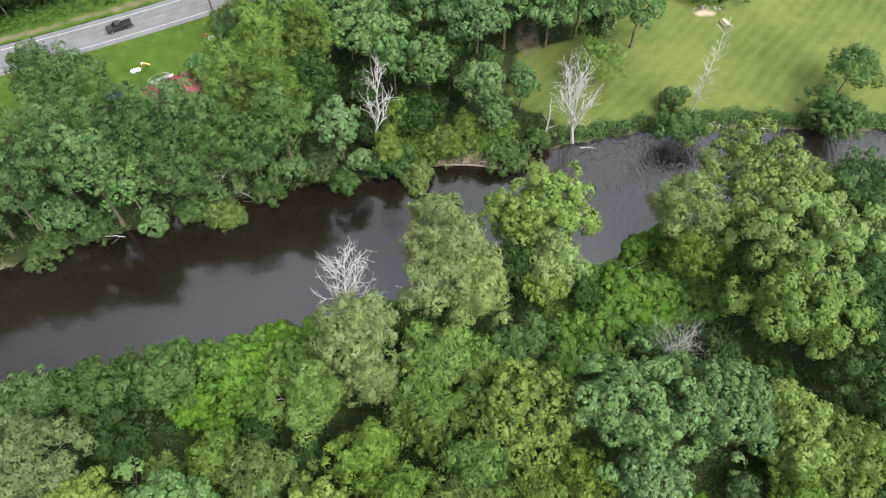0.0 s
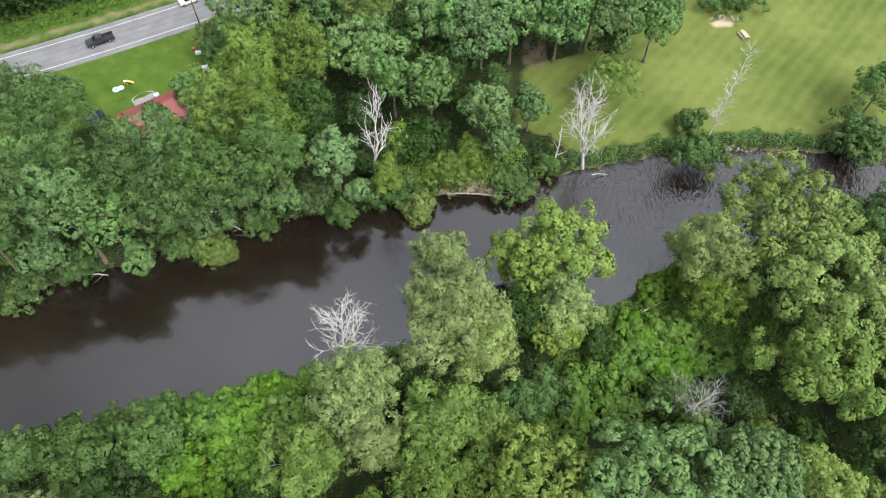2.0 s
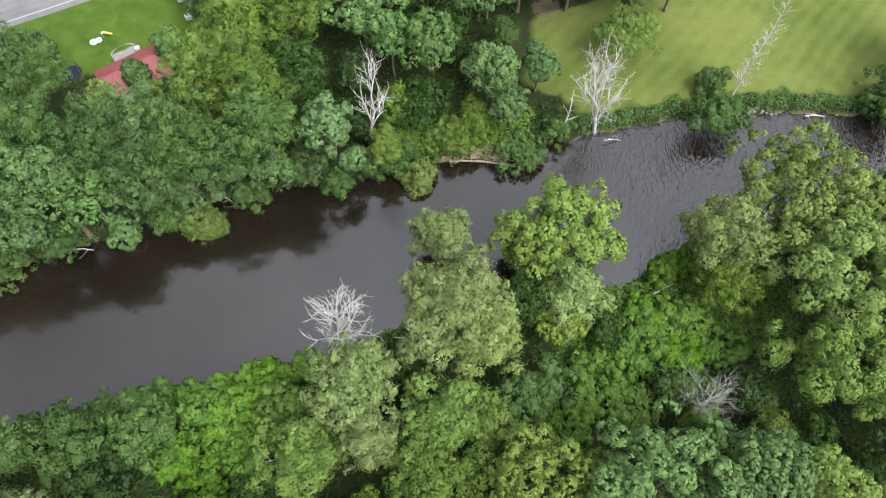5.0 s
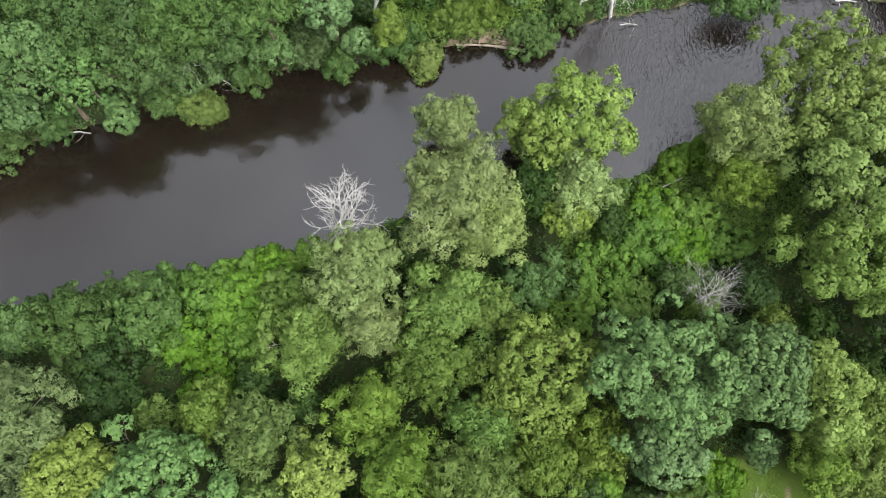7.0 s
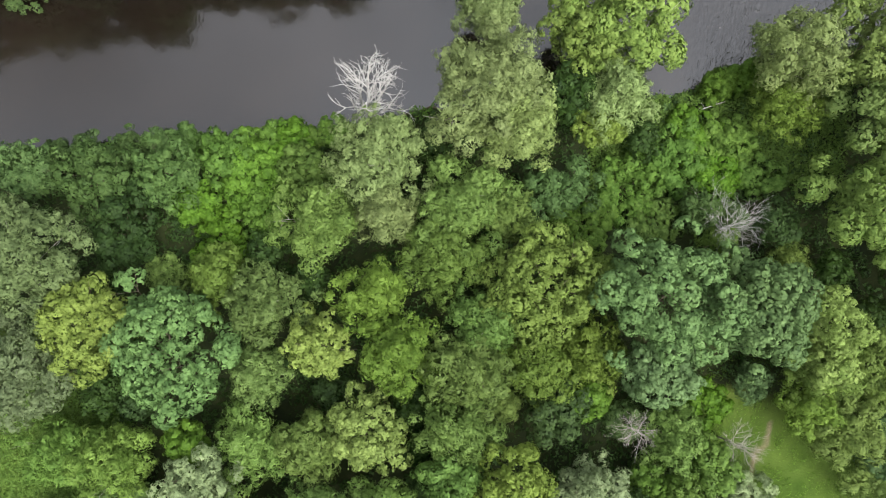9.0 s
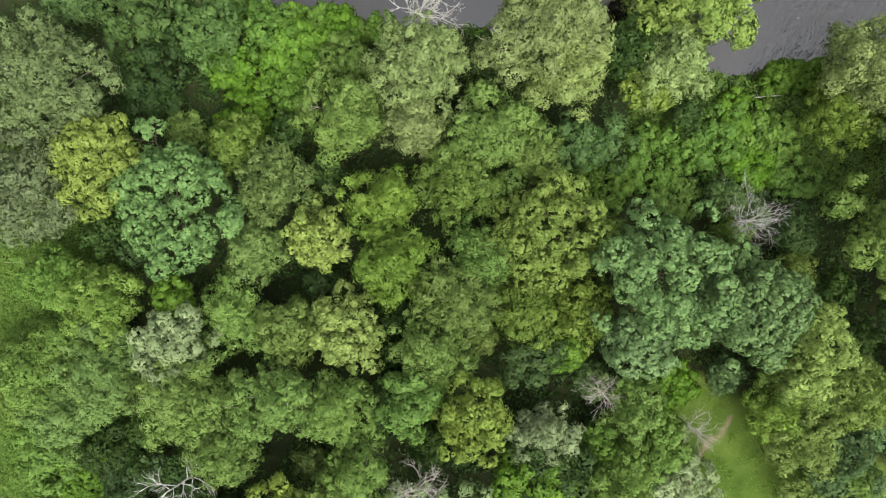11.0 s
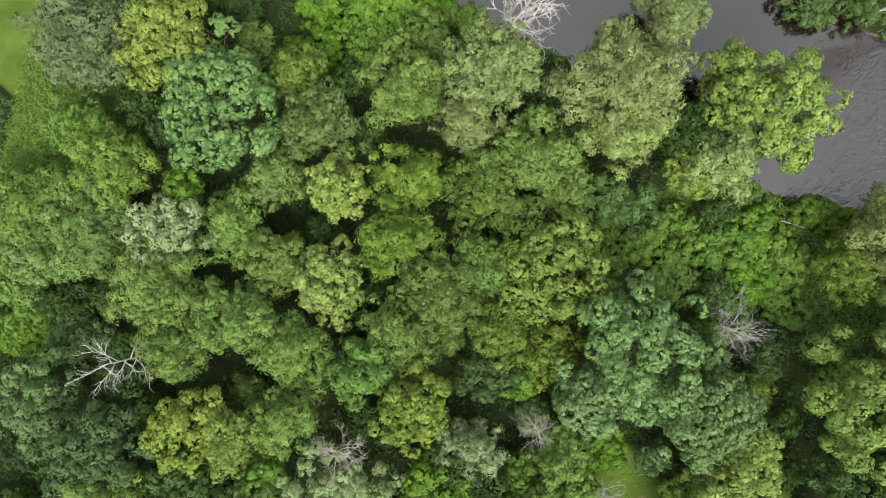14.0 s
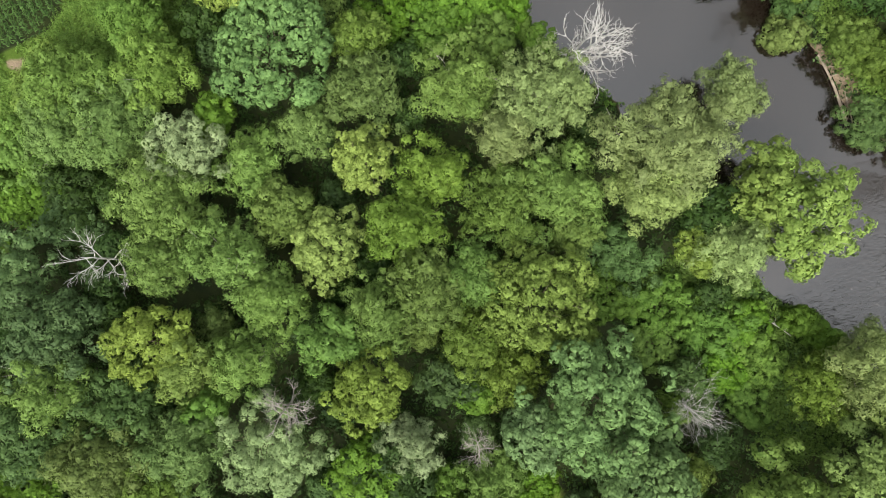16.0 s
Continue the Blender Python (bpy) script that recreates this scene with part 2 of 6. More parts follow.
def crown_parts(rng, kind, r, low, h, thin=1.0, fine=1.0):
    """Places and facings of the leaves, and the middles of the lobes, for a crown of radius r from low to h.
    The crown is a heap of uneven lobes with deep gaps between them; each lobe is covered with small tufts of leaves."""
    lobe, tuft, per, leaf, slim, stretch, uneven, close, plume = HABIT[kind]
    per = max(6, int(0.8 * per * thin))
    grow = min(1.25, max(0.55, 0.5 + 0.11 * r))
    lobe, tuft, leaf = lobe * grow * fine, tuft * min(1.0, grow) * fine, leaf * fine
    half = (h - low) / 2
    mid = np.array([0, 0, low + half])
    size = np.array([r, r, half])
    area = 2 * np.pi * (r * r + 2 * r * half) / 3 * 1.5
    n = max(6, int(area / (1.85 * lobe) ** 2))
    k = np.arange(n)
    up = 1 - (k + 0.5) / n * 1.32
    turn = k * 2.39996 + rng.uniform(0, 6.3)
    flat = np.sqrt(np.clip(1 - up ** 2, 0, 1))
    d = np.stack([flat * np.cos(turn), flat * np.sin(turn), up], axis=1) + rng.normal(0, 0.32 * lobe / r, (n, 3))
    d /= np.linalg.norm(d, axis=1, keepdims=True)
    ls = lobe * rng.uniform(0.6, 1.35, n)
    swell = np.clip(0.98 + rng.normal(0.0, uneven, n), 0.5, 1.5)
    c = mid + d * (size - np.minimum(ls[:, None] * (0.8 + 0.75 * (plume - 1)), size * 0.6)) * swell[:, None]
    if plume > 1.7:          # willows and their like rise to a point
        c[:, :2] *= (1 - 0.3 * np.clip(d[:, 2:], 0, 1))
        c[:, 2] += 0.08 * h * np.clip(d[:, 2], 0, 1) ** 2
    a, turn = rng.uniform(0.84, 1.2), rng.uniform(0, 3.14)          # no crown is quite round
    R = np.array([[math.cos(turn), -math.sin(turn)], [math.sin(turn), math.cos(turn)]])
    c[:, :2] = c[:, :2] @ (R @ np.diag([a, 1 / a]) @ R.T)
    at, face, tint = [], [], []
    for i in range(n):
        axis = d[i] * np.array([1, 1, 0.5]) + np.array([0, 0, 0.7]) + rng.normal(0, 0.22, 3)
        axis /= np.linalg.norm(axis)
        long = 1 + (plume - 1) * rng.uniform(0.5, 1.4)
        m = max(5, int(2 * np.pi * ls[i] ** 2 * 1.05 * (0.4 + 0.6 * long) / ((1.5 + 0.25 * close) * tuft) ** 2))
        v = unit(rng, m)
        s = v @ axis
        v = np.where((s < -0.1)[:, None], v - 1.8 * s[:, None] * axis, v)
        ct = tuft * rng.uniform(0.6, 1.25, m)
        cc = c[i] + v * (ls[i] * rng.uniform(0.7 + 0.12 * close, 1.12 - 0.1 * close, m))[:, None]
        up_lobe = (v @ axis)[:, None]
        cc = cc + up_lobe * axis * ls[i] * (long - 1)
        v = v + up_lobe * axis * (1 / long - 1)
        v = v / np.linalg.norm(v, axis=1, keepdims=True)
        w = v + np.array([0, 0, 0.45])
        w /= np.linalg.norm(w, axis=1, keepdims=True)
        e = unit(rng, m * per).reshape(m, per, 3)
        along = (e * w[:, None]).sum(-1, keepdims=True)
        e = np.where(along < -0.1, e - 1.8 * along * w[:, None], e)
        deep = rng.uniform(0.66 + 0.2 * close, 1.05, (m, per, 1)) + (rng.random((m, per, 1)) < 0.3 * (1 - close)) * rng.uniform(0, 0.55, (m, per, 1))
        p = cc[:, None] + (e + w[:, None] * np.abs(along) * (stretch - 1)) * ct[:, None, None] * deep
        at.append(p.reshape(-1, 3))
        face.append((e * (0.36 + 0.45 * close) + v[:, None] * (0.74 - 0.3 * close) + np.array([0, 0, 0.2 - 0.15 * close])).reshape(-1, 3))
        tint.append(np.repeat(np.clip(0.5 * rng.random(m) + 0.5 * rng.random(), 0, 1), per))
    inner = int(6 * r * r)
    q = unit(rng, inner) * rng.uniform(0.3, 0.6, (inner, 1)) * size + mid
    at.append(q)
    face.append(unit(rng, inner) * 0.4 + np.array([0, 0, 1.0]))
    # inner leaves get a darker tint: the crown's inner shade painted into them
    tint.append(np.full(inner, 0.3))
    return np.concatenate(at), np.concatenate(face), np.concatenate(tint), c[rng.permutation(n)[:8]], leaf, slim


def limbs_of(rng, lean, h, r, low, c, thick):
    """Trunk segments, and limb segments from the trunk to each lobe."""
    trunk, steps = [], 6
    top = np.array([lean[0], lean[1], low + (h - low) * 0.6])
    pts = [np.array([0, 0, -0.3])]
    for s in range(1, steps + 1):
        f = s / steps
        pts.append(top * f + np.array([rng.normal(0, 0.06), rng.normal(0, 0.06), 0]) * r * 0.4)
    for s in range(steps):
        trunk.append((pts[s], pts[s + 1], thick * (1 - 0.8 * s / steps) * (1.35 if s == 0 else 1), thick * (1 - 0.8 * (s + 1) / steps)))
    limbs = []
    for e in c[: 7]:
        f = rng.uniform(0.45, 0.95)
        a = pts[int(f * steps)]
        m = (a + e) / 2 + np.array([0, 0, rng.uniform(-0.05, 0.12) * h * 0.3])
        row = [(a, m, thick * 0.34, thick * 0.24), (m, e, thick * 0.24, thick * 0.1)]
        for _ in range(2):
            o = e + (unit(rng, 1)[0] + np.array([0, 0, 0.9])) * r * 0.3
            row.append((m * 0.3 + e * 0.7, o, thick * 0.14, thick * 0.05))
        limbs.append(row)
    return trunk, limbs


def tree(name, kind, x, y, h, r, label, low=0.3, lean=(0, 0), category="tree", group="", thin=1.0):
    """A living tree: trunk, limbs and a crown of lobed leaf clumps."""
    tree_count[0] += 1
    rng = np.random.default_rng(100 + tree_count[0])
    z = ground_z(x, y)
    ob = thing(name, label, category, x, y, z, 0, group)
    at, face, tint, c, leaf, slim = crown_parts(rng, kind, r, low * h, h, thin)
    shift = np.array([lean[0], lean[1], 0])
    trunk, limbs = limbs_of(rng, lean, h, r, low * h, c + shift, 0.015 * h + 0.03)
    child("trunk", mesh_of("trunk", *pipe([s[0] for s in trunk] + [trunk[-1][1]], [s[2] for s in trunk] + [trunk[-1][3]], 8), BARK, True), ob)
    for row in limbs:
        child("limb", mesh_of("limb", *tubes(row, 5), PALE_BARK if kind in ("sycamore", "willow", "sage", "feathery") else BARK, True), ob)
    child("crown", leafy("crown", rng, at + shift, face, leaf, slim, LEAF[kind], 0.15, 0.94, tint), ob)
    return ob


def shrub(name, kind, x, y, h, r, label, category="shrub", group=""):
    """A low bush: stems and a leafy mound."""
    tree_count[0] += 1
    rng = np.random.default_rng(100 + tree_count[0])
    ob = thing(name, label, category, x, y, ground_z(x, y), 0, group)
    at, face, tint, c, leaf, slim = crown_parts(rng, kind, r, -0.25 * h, h, 1.0, 0.92)
    keep = at[:, 2] > 0.02
    stems = [(np.array([0, 0, -0.2]), np.array([e[0], e[1], max(e[2], 0.3)]), 0.05, 0.02) for e in c]
    child("woody_base", mesh_of("woody_base", *tubes(stems, 5), BARK, True), ob)
    child("foliage", leafy("foliage", rng, at[keep], face[keep], leaf, slim, LEAF[kind], 0.15, 0.94, tint[keep]), ob)
    return ob


def dead_tree(x, y, h, r, label, mat=None, lean=(0, 0), thick=None, fork=0.25, count=9, depth=3, name="dead_tree", rise=(0.5, 1.0), bend=0.007):
    """A leafless tree: trunk, main branches, and fine twigs that fork again and again."""
    tree_count[0] += 1
    rng = np.random.default_rng(100 + tree_count[0])
    mat = mat or BARE
    thick = thick or 0.02 * h
    ob = thing(name, label, "dead tree", x, y, ground_z(x, y))
    top = np.array([lean[0], lean[1], h])
    pts = [top * f + np.array([*rng.normal(0, bend * h, 2), 0]) * (f > 0) for f in np.linspace(0, 1, 8)]
    pts[0][2] = -0.3
    child("trunk", mesh_of("trunk", *pipe(pts, [thick * (1 - 0.12 * i) for i in range(8)], 7), mat, True), ob)

    def grow(a, d, length, rad, level, out):
        steps = 3
        p = a
        for s in range(steps):
            d = d + rng.normal(0, 0.14, 3) + np.array([0, 0, 0.07])
            d = d / np.linalg.norm(d)
            q = p + d * length / steps
            out.append((p, q, rad * (1 - 0.25 * s), rad * (1 - 0.25 * (s + 1))))
            if level < depth:
                for _ in range(2 if level < 2 else 1):
                    side = d + unit(rng, 1)[0] * 0.75
                    grow(q, side / np.linalg.norm(side), length * rng.uniform(0.4, 0.62), rad * 0.5, level + 1, out)
            p = q

    for i in range(count):
        f = fork + (0.97 - fork) * (i + 0.5) / count
        a = np.array([np.interp(f, np.linspace(0, 1, 8), [q[c] for q in pts]) for c in range(3)])
        turn = i * 2.4 + rng.uniform(-0.5, 0.5)
        d = np.array([math.cos(turn), math.sin(turn), rng.uniform(*rise)])
        out = []
        grow(a, d / np.linalg.norm(d), r * rng.uniform(0.8, 1.15) * (1.15 - 0.5 * f), thick * (0.55 - 0.3 * f), 1, out)
        child("branch", mesh_of("branch", *tubes(out, 4), mat, True), ob)
    return ob


# ------------------------------------------------------------ river, banks, road and fields
FAR_X = np.array([-400, -140, -100, -74, -61, -47, -29, -11.5, -2.7, 8.4, 14.6, 27, 38, 49, 61, 79, 100, 140, 400.0])
FAR_Y = np.array([-60, 30, 48, 63.4, 68.7, 76, 82, 85, 88, 89, 92.3, 96, 98.8, 100.6, 101.2, 101.2, 102.5, 104, 130.0])
NEAR_X = np.array([-400, -140, -100, -66, -56, -45, -34, -24, -10, 8, 23.5, 29.5, 37.6, 52, 67, 80, 100, 140, 400.0])
NEAR_Y = np.array([-100, 5, 22, 40, 43.2, 47, 49, 52.6, 58.5, 63, 66.8, 69.3, 74.5, 81, 86, 89, 90, 90, 110.0])


def far_bank(x):
    return np.interp(x, FAR_X, FAR_Y) + 0.35 * np.sin(x * 0.9) + 0.25 * np.sin(x * 2.3 + 1)


def near_bank(x):
    return np.interp(x, NEAR_X, NEAR_Y) + 0.35 * np.sin(x * 0.8 + 2) + 0.25 * np.sin(x * 2.1)


def road_y(x):
    """The middle of the road."""
    u = np.clip(np.asarray(x, dtype=float) + 72.5, -60, 60)
    return 125.6 + 0.57 * u + 0.0012 * u * u + np.sign(np.asarray(x, dtype=float) + 72.5) * np.maximum(np.abs(np.asarray(x, dtype=float) + 72.5) - 60, 0) * np.where(np.asarray(x) > -72.5, 0.714, 0.426)


def road_off(x, y):
    """Metres from the road's middle, across it."""
    return (np.asarray(y) - road_y(x)) * 0.83


def ground_height(x, y):
    x, y = np.asarray(x, dtype=float), np.asarray(y, dtype=float)
    d = np.maximum(y - far_bank(x), near_bank(x) - y) * 0.88
    step = np.clip((d + 0.8) / 3.2, 0, 1)
    z = -1.3 + 2.6 * step * step * (3 - 2 * step)
    z = z + 0.25 * np.sin(x * 0.11 + 1.3) * np.sin(y * 0.09) * np.clip(d / 10, 0, 1)
    z = z + 0.10 * np.sin(x * 0.7) * np.sin(y * 0.6 + 1) * np.clip(d / 5, 0, 1)
    f = np.clip((22 - np.abs(road_off(x, y))) / 15, 0, 1)
    return z + (2.6 - z) * f * f * (3 - 2 * f) * (y > 60)


def ground_z(x, y):
    return float(ground_height(x, y))


def smooth(a, b, v):
    f = np.clip((v - a) / (b - a), 0, 1)
    return f * f * (3 - 2 * f)


def spaced(lo, hi, step, far):
    inner = list(np.arange(lo, hi + step / 2, step))
    out, s = [], step
    while (out[-1] if out else 0) < far:
        s *= 1.5
        out.append((out[-1] if out else 0) + s)
    return np.array([lo - o for o in reversed(out)] + inner + [hi + o for o in out])


def ground_material():
    m, n, l, b = material("ground_cover", 0.95, 0.1)
    geo = n.new("ShaderNodeNewGeometry")
    lawn, dirt, lush = n.new("ShaderNodeAttribute"), n.new("ShaderNodeAttribute"), n.new("ShaderNodeAttribute")
    lawn.attribute_name, dirt.attribute_name, lush.attribute_name = "lawn", "dirt", "lush"
    fine = node(n, "ShaderNodeTexNoise", Scale=5.0, Detail=6.0)
    mid = node(n, "ShaderNodeTexNoise", Scale=0.35, Detail=6.0)
    broad = node(n, "ShaderNodeTexNoise", Scale=0.045, Detail=4.0)
    for t in (fine, mid, broad):
        l.new(geo.outputs["Position"], t.inputs["Vector"])
    # mown lawn: faint parallel passes of the mower, lighter dry patches
    mp = n.new("ShaderNodeMapping")
    mp.inputs["Rotation"].default_value = (0, 0, radians(38))
    l.new(geo.outputs["Position"], mp.inputs["Vector"])
    wave = node(n, "ShaderNodeTexWave", Scale=0.12, Distortion=3.0, Detail=3.0)
    wave.inputs["Detail Scale"].default_value = 0.6
    l.new(mp.outputs[0], wave.inputs["Vector"])
    g1 = ramp(n, [(0.38, (0.055, 0.080, 0.016)), (0.68, (0.120, 0.138, 0.038))])
    l.new(broad.outputs["Fac"], g1.inputs[0])
    g2 = ramp(n, [(0.36, (0.036, 0.062, 0.010)), (0.68, (0.125, 0.142, 0.044))])
    l.new(mid.outputs["Fac"], g2.inputs[0])
    grass = mix(n, l, 0.22, g1.outputs[0], g2.outputs[0])
    pale = mix(n, l, wave.outputs["Fac"], grass, (0.120, 0.144, 0.043))
    grass = mix(n, l, 0.25, grass, pale)
    rich = ramp(n, [(0.3, (0.028, 0.060, 0.007)), (0.7, (0.060, 0.102, 0.016))])
    l.new(mid.outputs["Fac"], rich.inputs[0])
    grass = mix(n, l, lush.outputs["Fac"], grass, rich.outputs[0])
    fr = ramp(n, [(0.3, (0.75, 0.75, 0.7)), (0.7, (1.2, 1.2, 1.1))])
    l.new(fine.outputs["Fac"], fr.inputs[0])
    grass = mix(n, l, 0.6, grass, fr.outputs[0], "MULTIPLY")
    # forest floor, its colour darkened to stand in for shade below the crowns
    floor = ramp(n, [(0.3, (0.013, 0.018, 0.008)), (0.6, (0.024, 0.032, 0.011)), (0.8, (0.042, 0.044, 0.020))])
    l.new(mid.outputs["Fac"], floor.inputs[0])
    shaded_floor = mix(n, l, 0.7, floor.outputs[0], fr.outputs[0], "MULTIPLY")
    pit = n.new("ShaderNodeAttribute")
    pit.attribute_name = "sand"
    soil = ramp(n, [(0.3, (0.095, 0.07, 0.048)), (0.7, (0.21, 0.165, 0.115))])
    l.new(fine.outputs["Fac"], soil.inputs[0])

    def edge(attr):
        e = n.new("ShaderNodeMath")
        e.operation = "MULTIPLY_ADD"
        e.inputs[1].default_value, e.inputs[2].default_value = 0.5, -0.25
        l.new(mid.outputs["Fac"], e.inputs[0])
        a = n.new("ShaderNodeMath")
        l.new(attr.outputs["Fac"], a.inputs[0])
        l.new(e.outputs[0], a.inputs[1])
        s = node(n, "ShaderNodeMapRange")
        s.inputs["From Min"].default_value, s.inputs["From Max"].default_value = 0.35, 0.65
        l.new(a.outputs[0], s.inputs["Value"])
        return s.outputs[0]

    col = mix(n, l, edge(lawn), shaded_floor, grass)
    col = mix(n, l, edge(dirt), col, soil.outputs[0])
    loose = ramp(n, [(0.3, (0.24, 0.19, 0.12)), (0.7, (0.42, 0.36, 0.25))])
    l.new(fine.outputs["Fac"], loose.inputs[0])
    col = mix(n, l, edge(pit), col, loose.outputs[0])
    l.new(col, b.inputs["Base Color"])
    bp = node(n, "ShaderNodeBump", Strength=0.5, Distance=0.08)
    l.new(fine.outputs["Fac"], bp.inputs["Height"])
    l.new(bp.outputs[0], b.inputs["Normal"])
    return m


def build_ground():
    xs, ys = spaced(-130, 125, 1.5, 2600), spaced(-75, 185, 1.5, 2600)
    X, Y = np.meshgrid(xs, ys)
    Z = ground_height(X, Y)
    verts = np.stack([X, Y, Z], axis=-1).reshape(-1, 3)
    nx, ny = len(xs), len(ys)
    i = (np.arange(ny - 1)[:, None] * nx + np.arange(nx - 1)[None]).ravel()
    faces = np.stack([i, i + 1, i + nx + 1, i + nx], axis=1)
    me = mesh_of("ground", verts, faces, ground_material(), True)
    d_far = Y - far_bank(X)
    off = road_off(X, Y)
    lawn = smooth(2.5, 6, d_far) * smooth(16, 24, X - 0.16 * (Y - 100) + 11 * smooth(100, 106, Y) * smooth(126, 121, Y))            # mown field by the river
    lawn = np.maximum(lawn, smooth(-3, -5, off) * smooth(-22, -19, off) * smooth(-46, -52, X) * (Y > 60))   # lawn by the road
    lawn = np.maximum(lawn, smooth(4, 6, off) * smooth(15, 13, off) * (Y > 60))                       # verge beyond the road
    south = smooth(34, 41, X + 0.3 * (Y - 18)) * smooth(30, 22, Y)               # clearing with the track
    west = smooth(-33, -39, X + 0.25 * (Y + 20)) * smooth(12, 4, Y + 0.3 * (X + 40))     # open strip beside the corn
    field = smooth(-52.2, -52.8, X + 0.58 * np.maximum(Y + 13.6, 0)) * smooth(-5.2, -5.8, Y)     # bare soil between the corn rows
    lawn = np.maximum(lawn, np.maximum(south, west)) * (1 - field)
    sand = smooth(1.0, 0.2, np.hypot((X - 55.8) / 5.6, (Y - 136.6) / 2.6)) * (0.72 + 0.28 * np.sin(X * 1.3) * np.sin(Y * 1.7 + X * 0.4))
    verge = smooth(5.2, 5.8, off) * smooth(8.4, 7.6, off) * (Y > 60) * 0.5
    track = smooth(1.3, 0.5, np.abs(X - (47.0 + 0.14 * (Y - 22.5) + 0.5 * np.sin(Y * 0.3)))) * (Y < 24) * (Y > -40) * 0.6
    end = smooth(1, 0.4, np.hypot((X + 50.2) / 2.0, (Y + 19.0) / 1.6))
    litter = smooth(1, 0.5, np.hypot((X - 14.5) / 5.0, (Y - 126) / 9.0)) * 0.52
    ledge = smooth(0.2, 0.9, d_far) * smooth(4.2, 3.0, d_far) * smooth(-4, -2, X) * smooth(11, 9, X)
    shore = smooth(-0.6, 0.1, near_bank(X) - Y) * smooth(1.6, 0.9, near_bank(X) - Y) * 0.6
    shore2 = smooth(-0.6, 0.1, d_far) * smooth(1.8, 1.0, d_far) * 0.58
    dirt = np.max([sand, verge, track, end, ledge, shore, shore2, litter], axis=0)
    lush = np.maximum(smooth(-46, -52, X) * (Y > 60) * 0.9, np.maximum(south, west) * 0.8)
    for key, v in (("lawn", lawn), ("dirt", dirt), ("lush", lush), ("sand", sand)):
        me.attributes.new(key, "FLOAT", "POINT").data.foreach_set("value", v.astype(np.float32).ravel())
    tagged(new("ground", me), "riverside ground with mown grass, forest floor and bare soil", "ground", kind="structure")


build_ground()


def water_material():
    m, n, l, b = material("river_water", 0.085, 1.0)
    b.inputs["IOR"].default_value = 1.5
    geo = n.new("ShaderNodeNewGeometry")
    silt = node(n, "ShaderNodeTexNoise", Scale=0.06, Detail=3.0)
    l.new(geo.outputs["Position"], silt.inputs["Vector"])
    r = ramp(n, [(0.3, (0.006, 0.0042, 0.003)), (0.7, (0.012, 0.0085, 0.006))])
    l.new(silt.outputs["Fac"], r.inputs[0])
    l.new(r.outputs[0], b.inputs["Base Color"])
    mp = n.new("ShaderNodeMapping")
    mp.inputs["Rotation"].default_value, mp.inputs["Scale"].default_value = (0, 0, radians(28)), (1.0, 0.42, 1.0)
    l.new(geo.outputs["Position"], mp.inputs["Vector"])
    rip = node(n, "ShaderNodeTexNoise", Scale=1.4, Detail=2.0, Distortion=1.6)
    l.new(mp.outputs[0], rip.inputs["Vector"])
    fast = n.new("ShaderNodeAttribute")
    fast.attribute_name = "riffle"
    st = node(n, "ShaderNodeMapRange")
    st.inputs["To Min"].default_value, st.inputs["To Max"].default_value = 0.05, 0.7
    l.new(fast.outputs["Fac"], st.inputs["Value"])
    bp = node(n, "ShaderNodeBump", Distance=0.3)
    l.new(st.outputs[0], bp.inputs["Strength"])
    l.new(rip.outputs["Fac"], bp.inputs["Height"])
    l.new(bp.outputs[0], b.inputs["Normal"])
    return m


def build_water():
    xs = spaced(-140, 130, 1.5, 240)
    f = np.linspace(0, 1, 24)
    X = np.repeat(xs[None], len(f), axis=0)
    lo, hi = near_bank(xs) - 1.6, far_bank(xs) + 1.6
    Y = lo[None] * (1 - f[:, None]) + hi[None] * f[:, None]
    verts = np.stack([X, Y, np.zeros_like(X)], axis=-1).reshape(-1, 3)
    nx = len(xs)
    i = (np.arange(len(f) - 1)[:, None] * nx + np.arange(nx - 1)[None]).ravel()
    faces = np.stack([i, i + 1, i + nx + 1, i + nx], axis=1)
    me = mesh_of("river", verts, faces, water_material(), True)
    rif = smooth(16, 32, X + (Y - 85) * 0.5)
    me.attributes.new("riffle", "FLOAT", "POINT").data.foreach_set("value", rif.astype(np.float32).ravel())
    tagged(new("water_river", me), "dark brown river with faint ripples and reflections", "river", kind="structure")


build_water()


def strip(name, off_a, off_b, x0, x1, lift, mat, steps=60):
    """A strip of road surface between two offsets from the middle, closed below."""
    xs = np.linspace(x0, x1, steps)
    ys = road_y(xs)
    dx, dy = np.gradient(xs), np.gradient(ys)
    ln = np.hypot(dx, dy)
    nx_, ny_ = -dy / ln, dx / ln
    rows = []
    for o, z in ((off_a, -0.25), (off_a, 0), (off_b, 0), (off_b, -0.25)):
        rows.append(np.stack([xs + nx_ * o, ys + ny_ * o, np.full_like(xs, 2.62 + lift + z)], axis=1))
    verts = np.concatenate(rows)
    faces = [(k * steps + i, k * steps + i + 1, (k + 1) * steps + i + 1, (k + 1) * steps + i) for k in range(3) for i in range(steps - 1)]
    return mesh_of(name, verts, faces, mat)


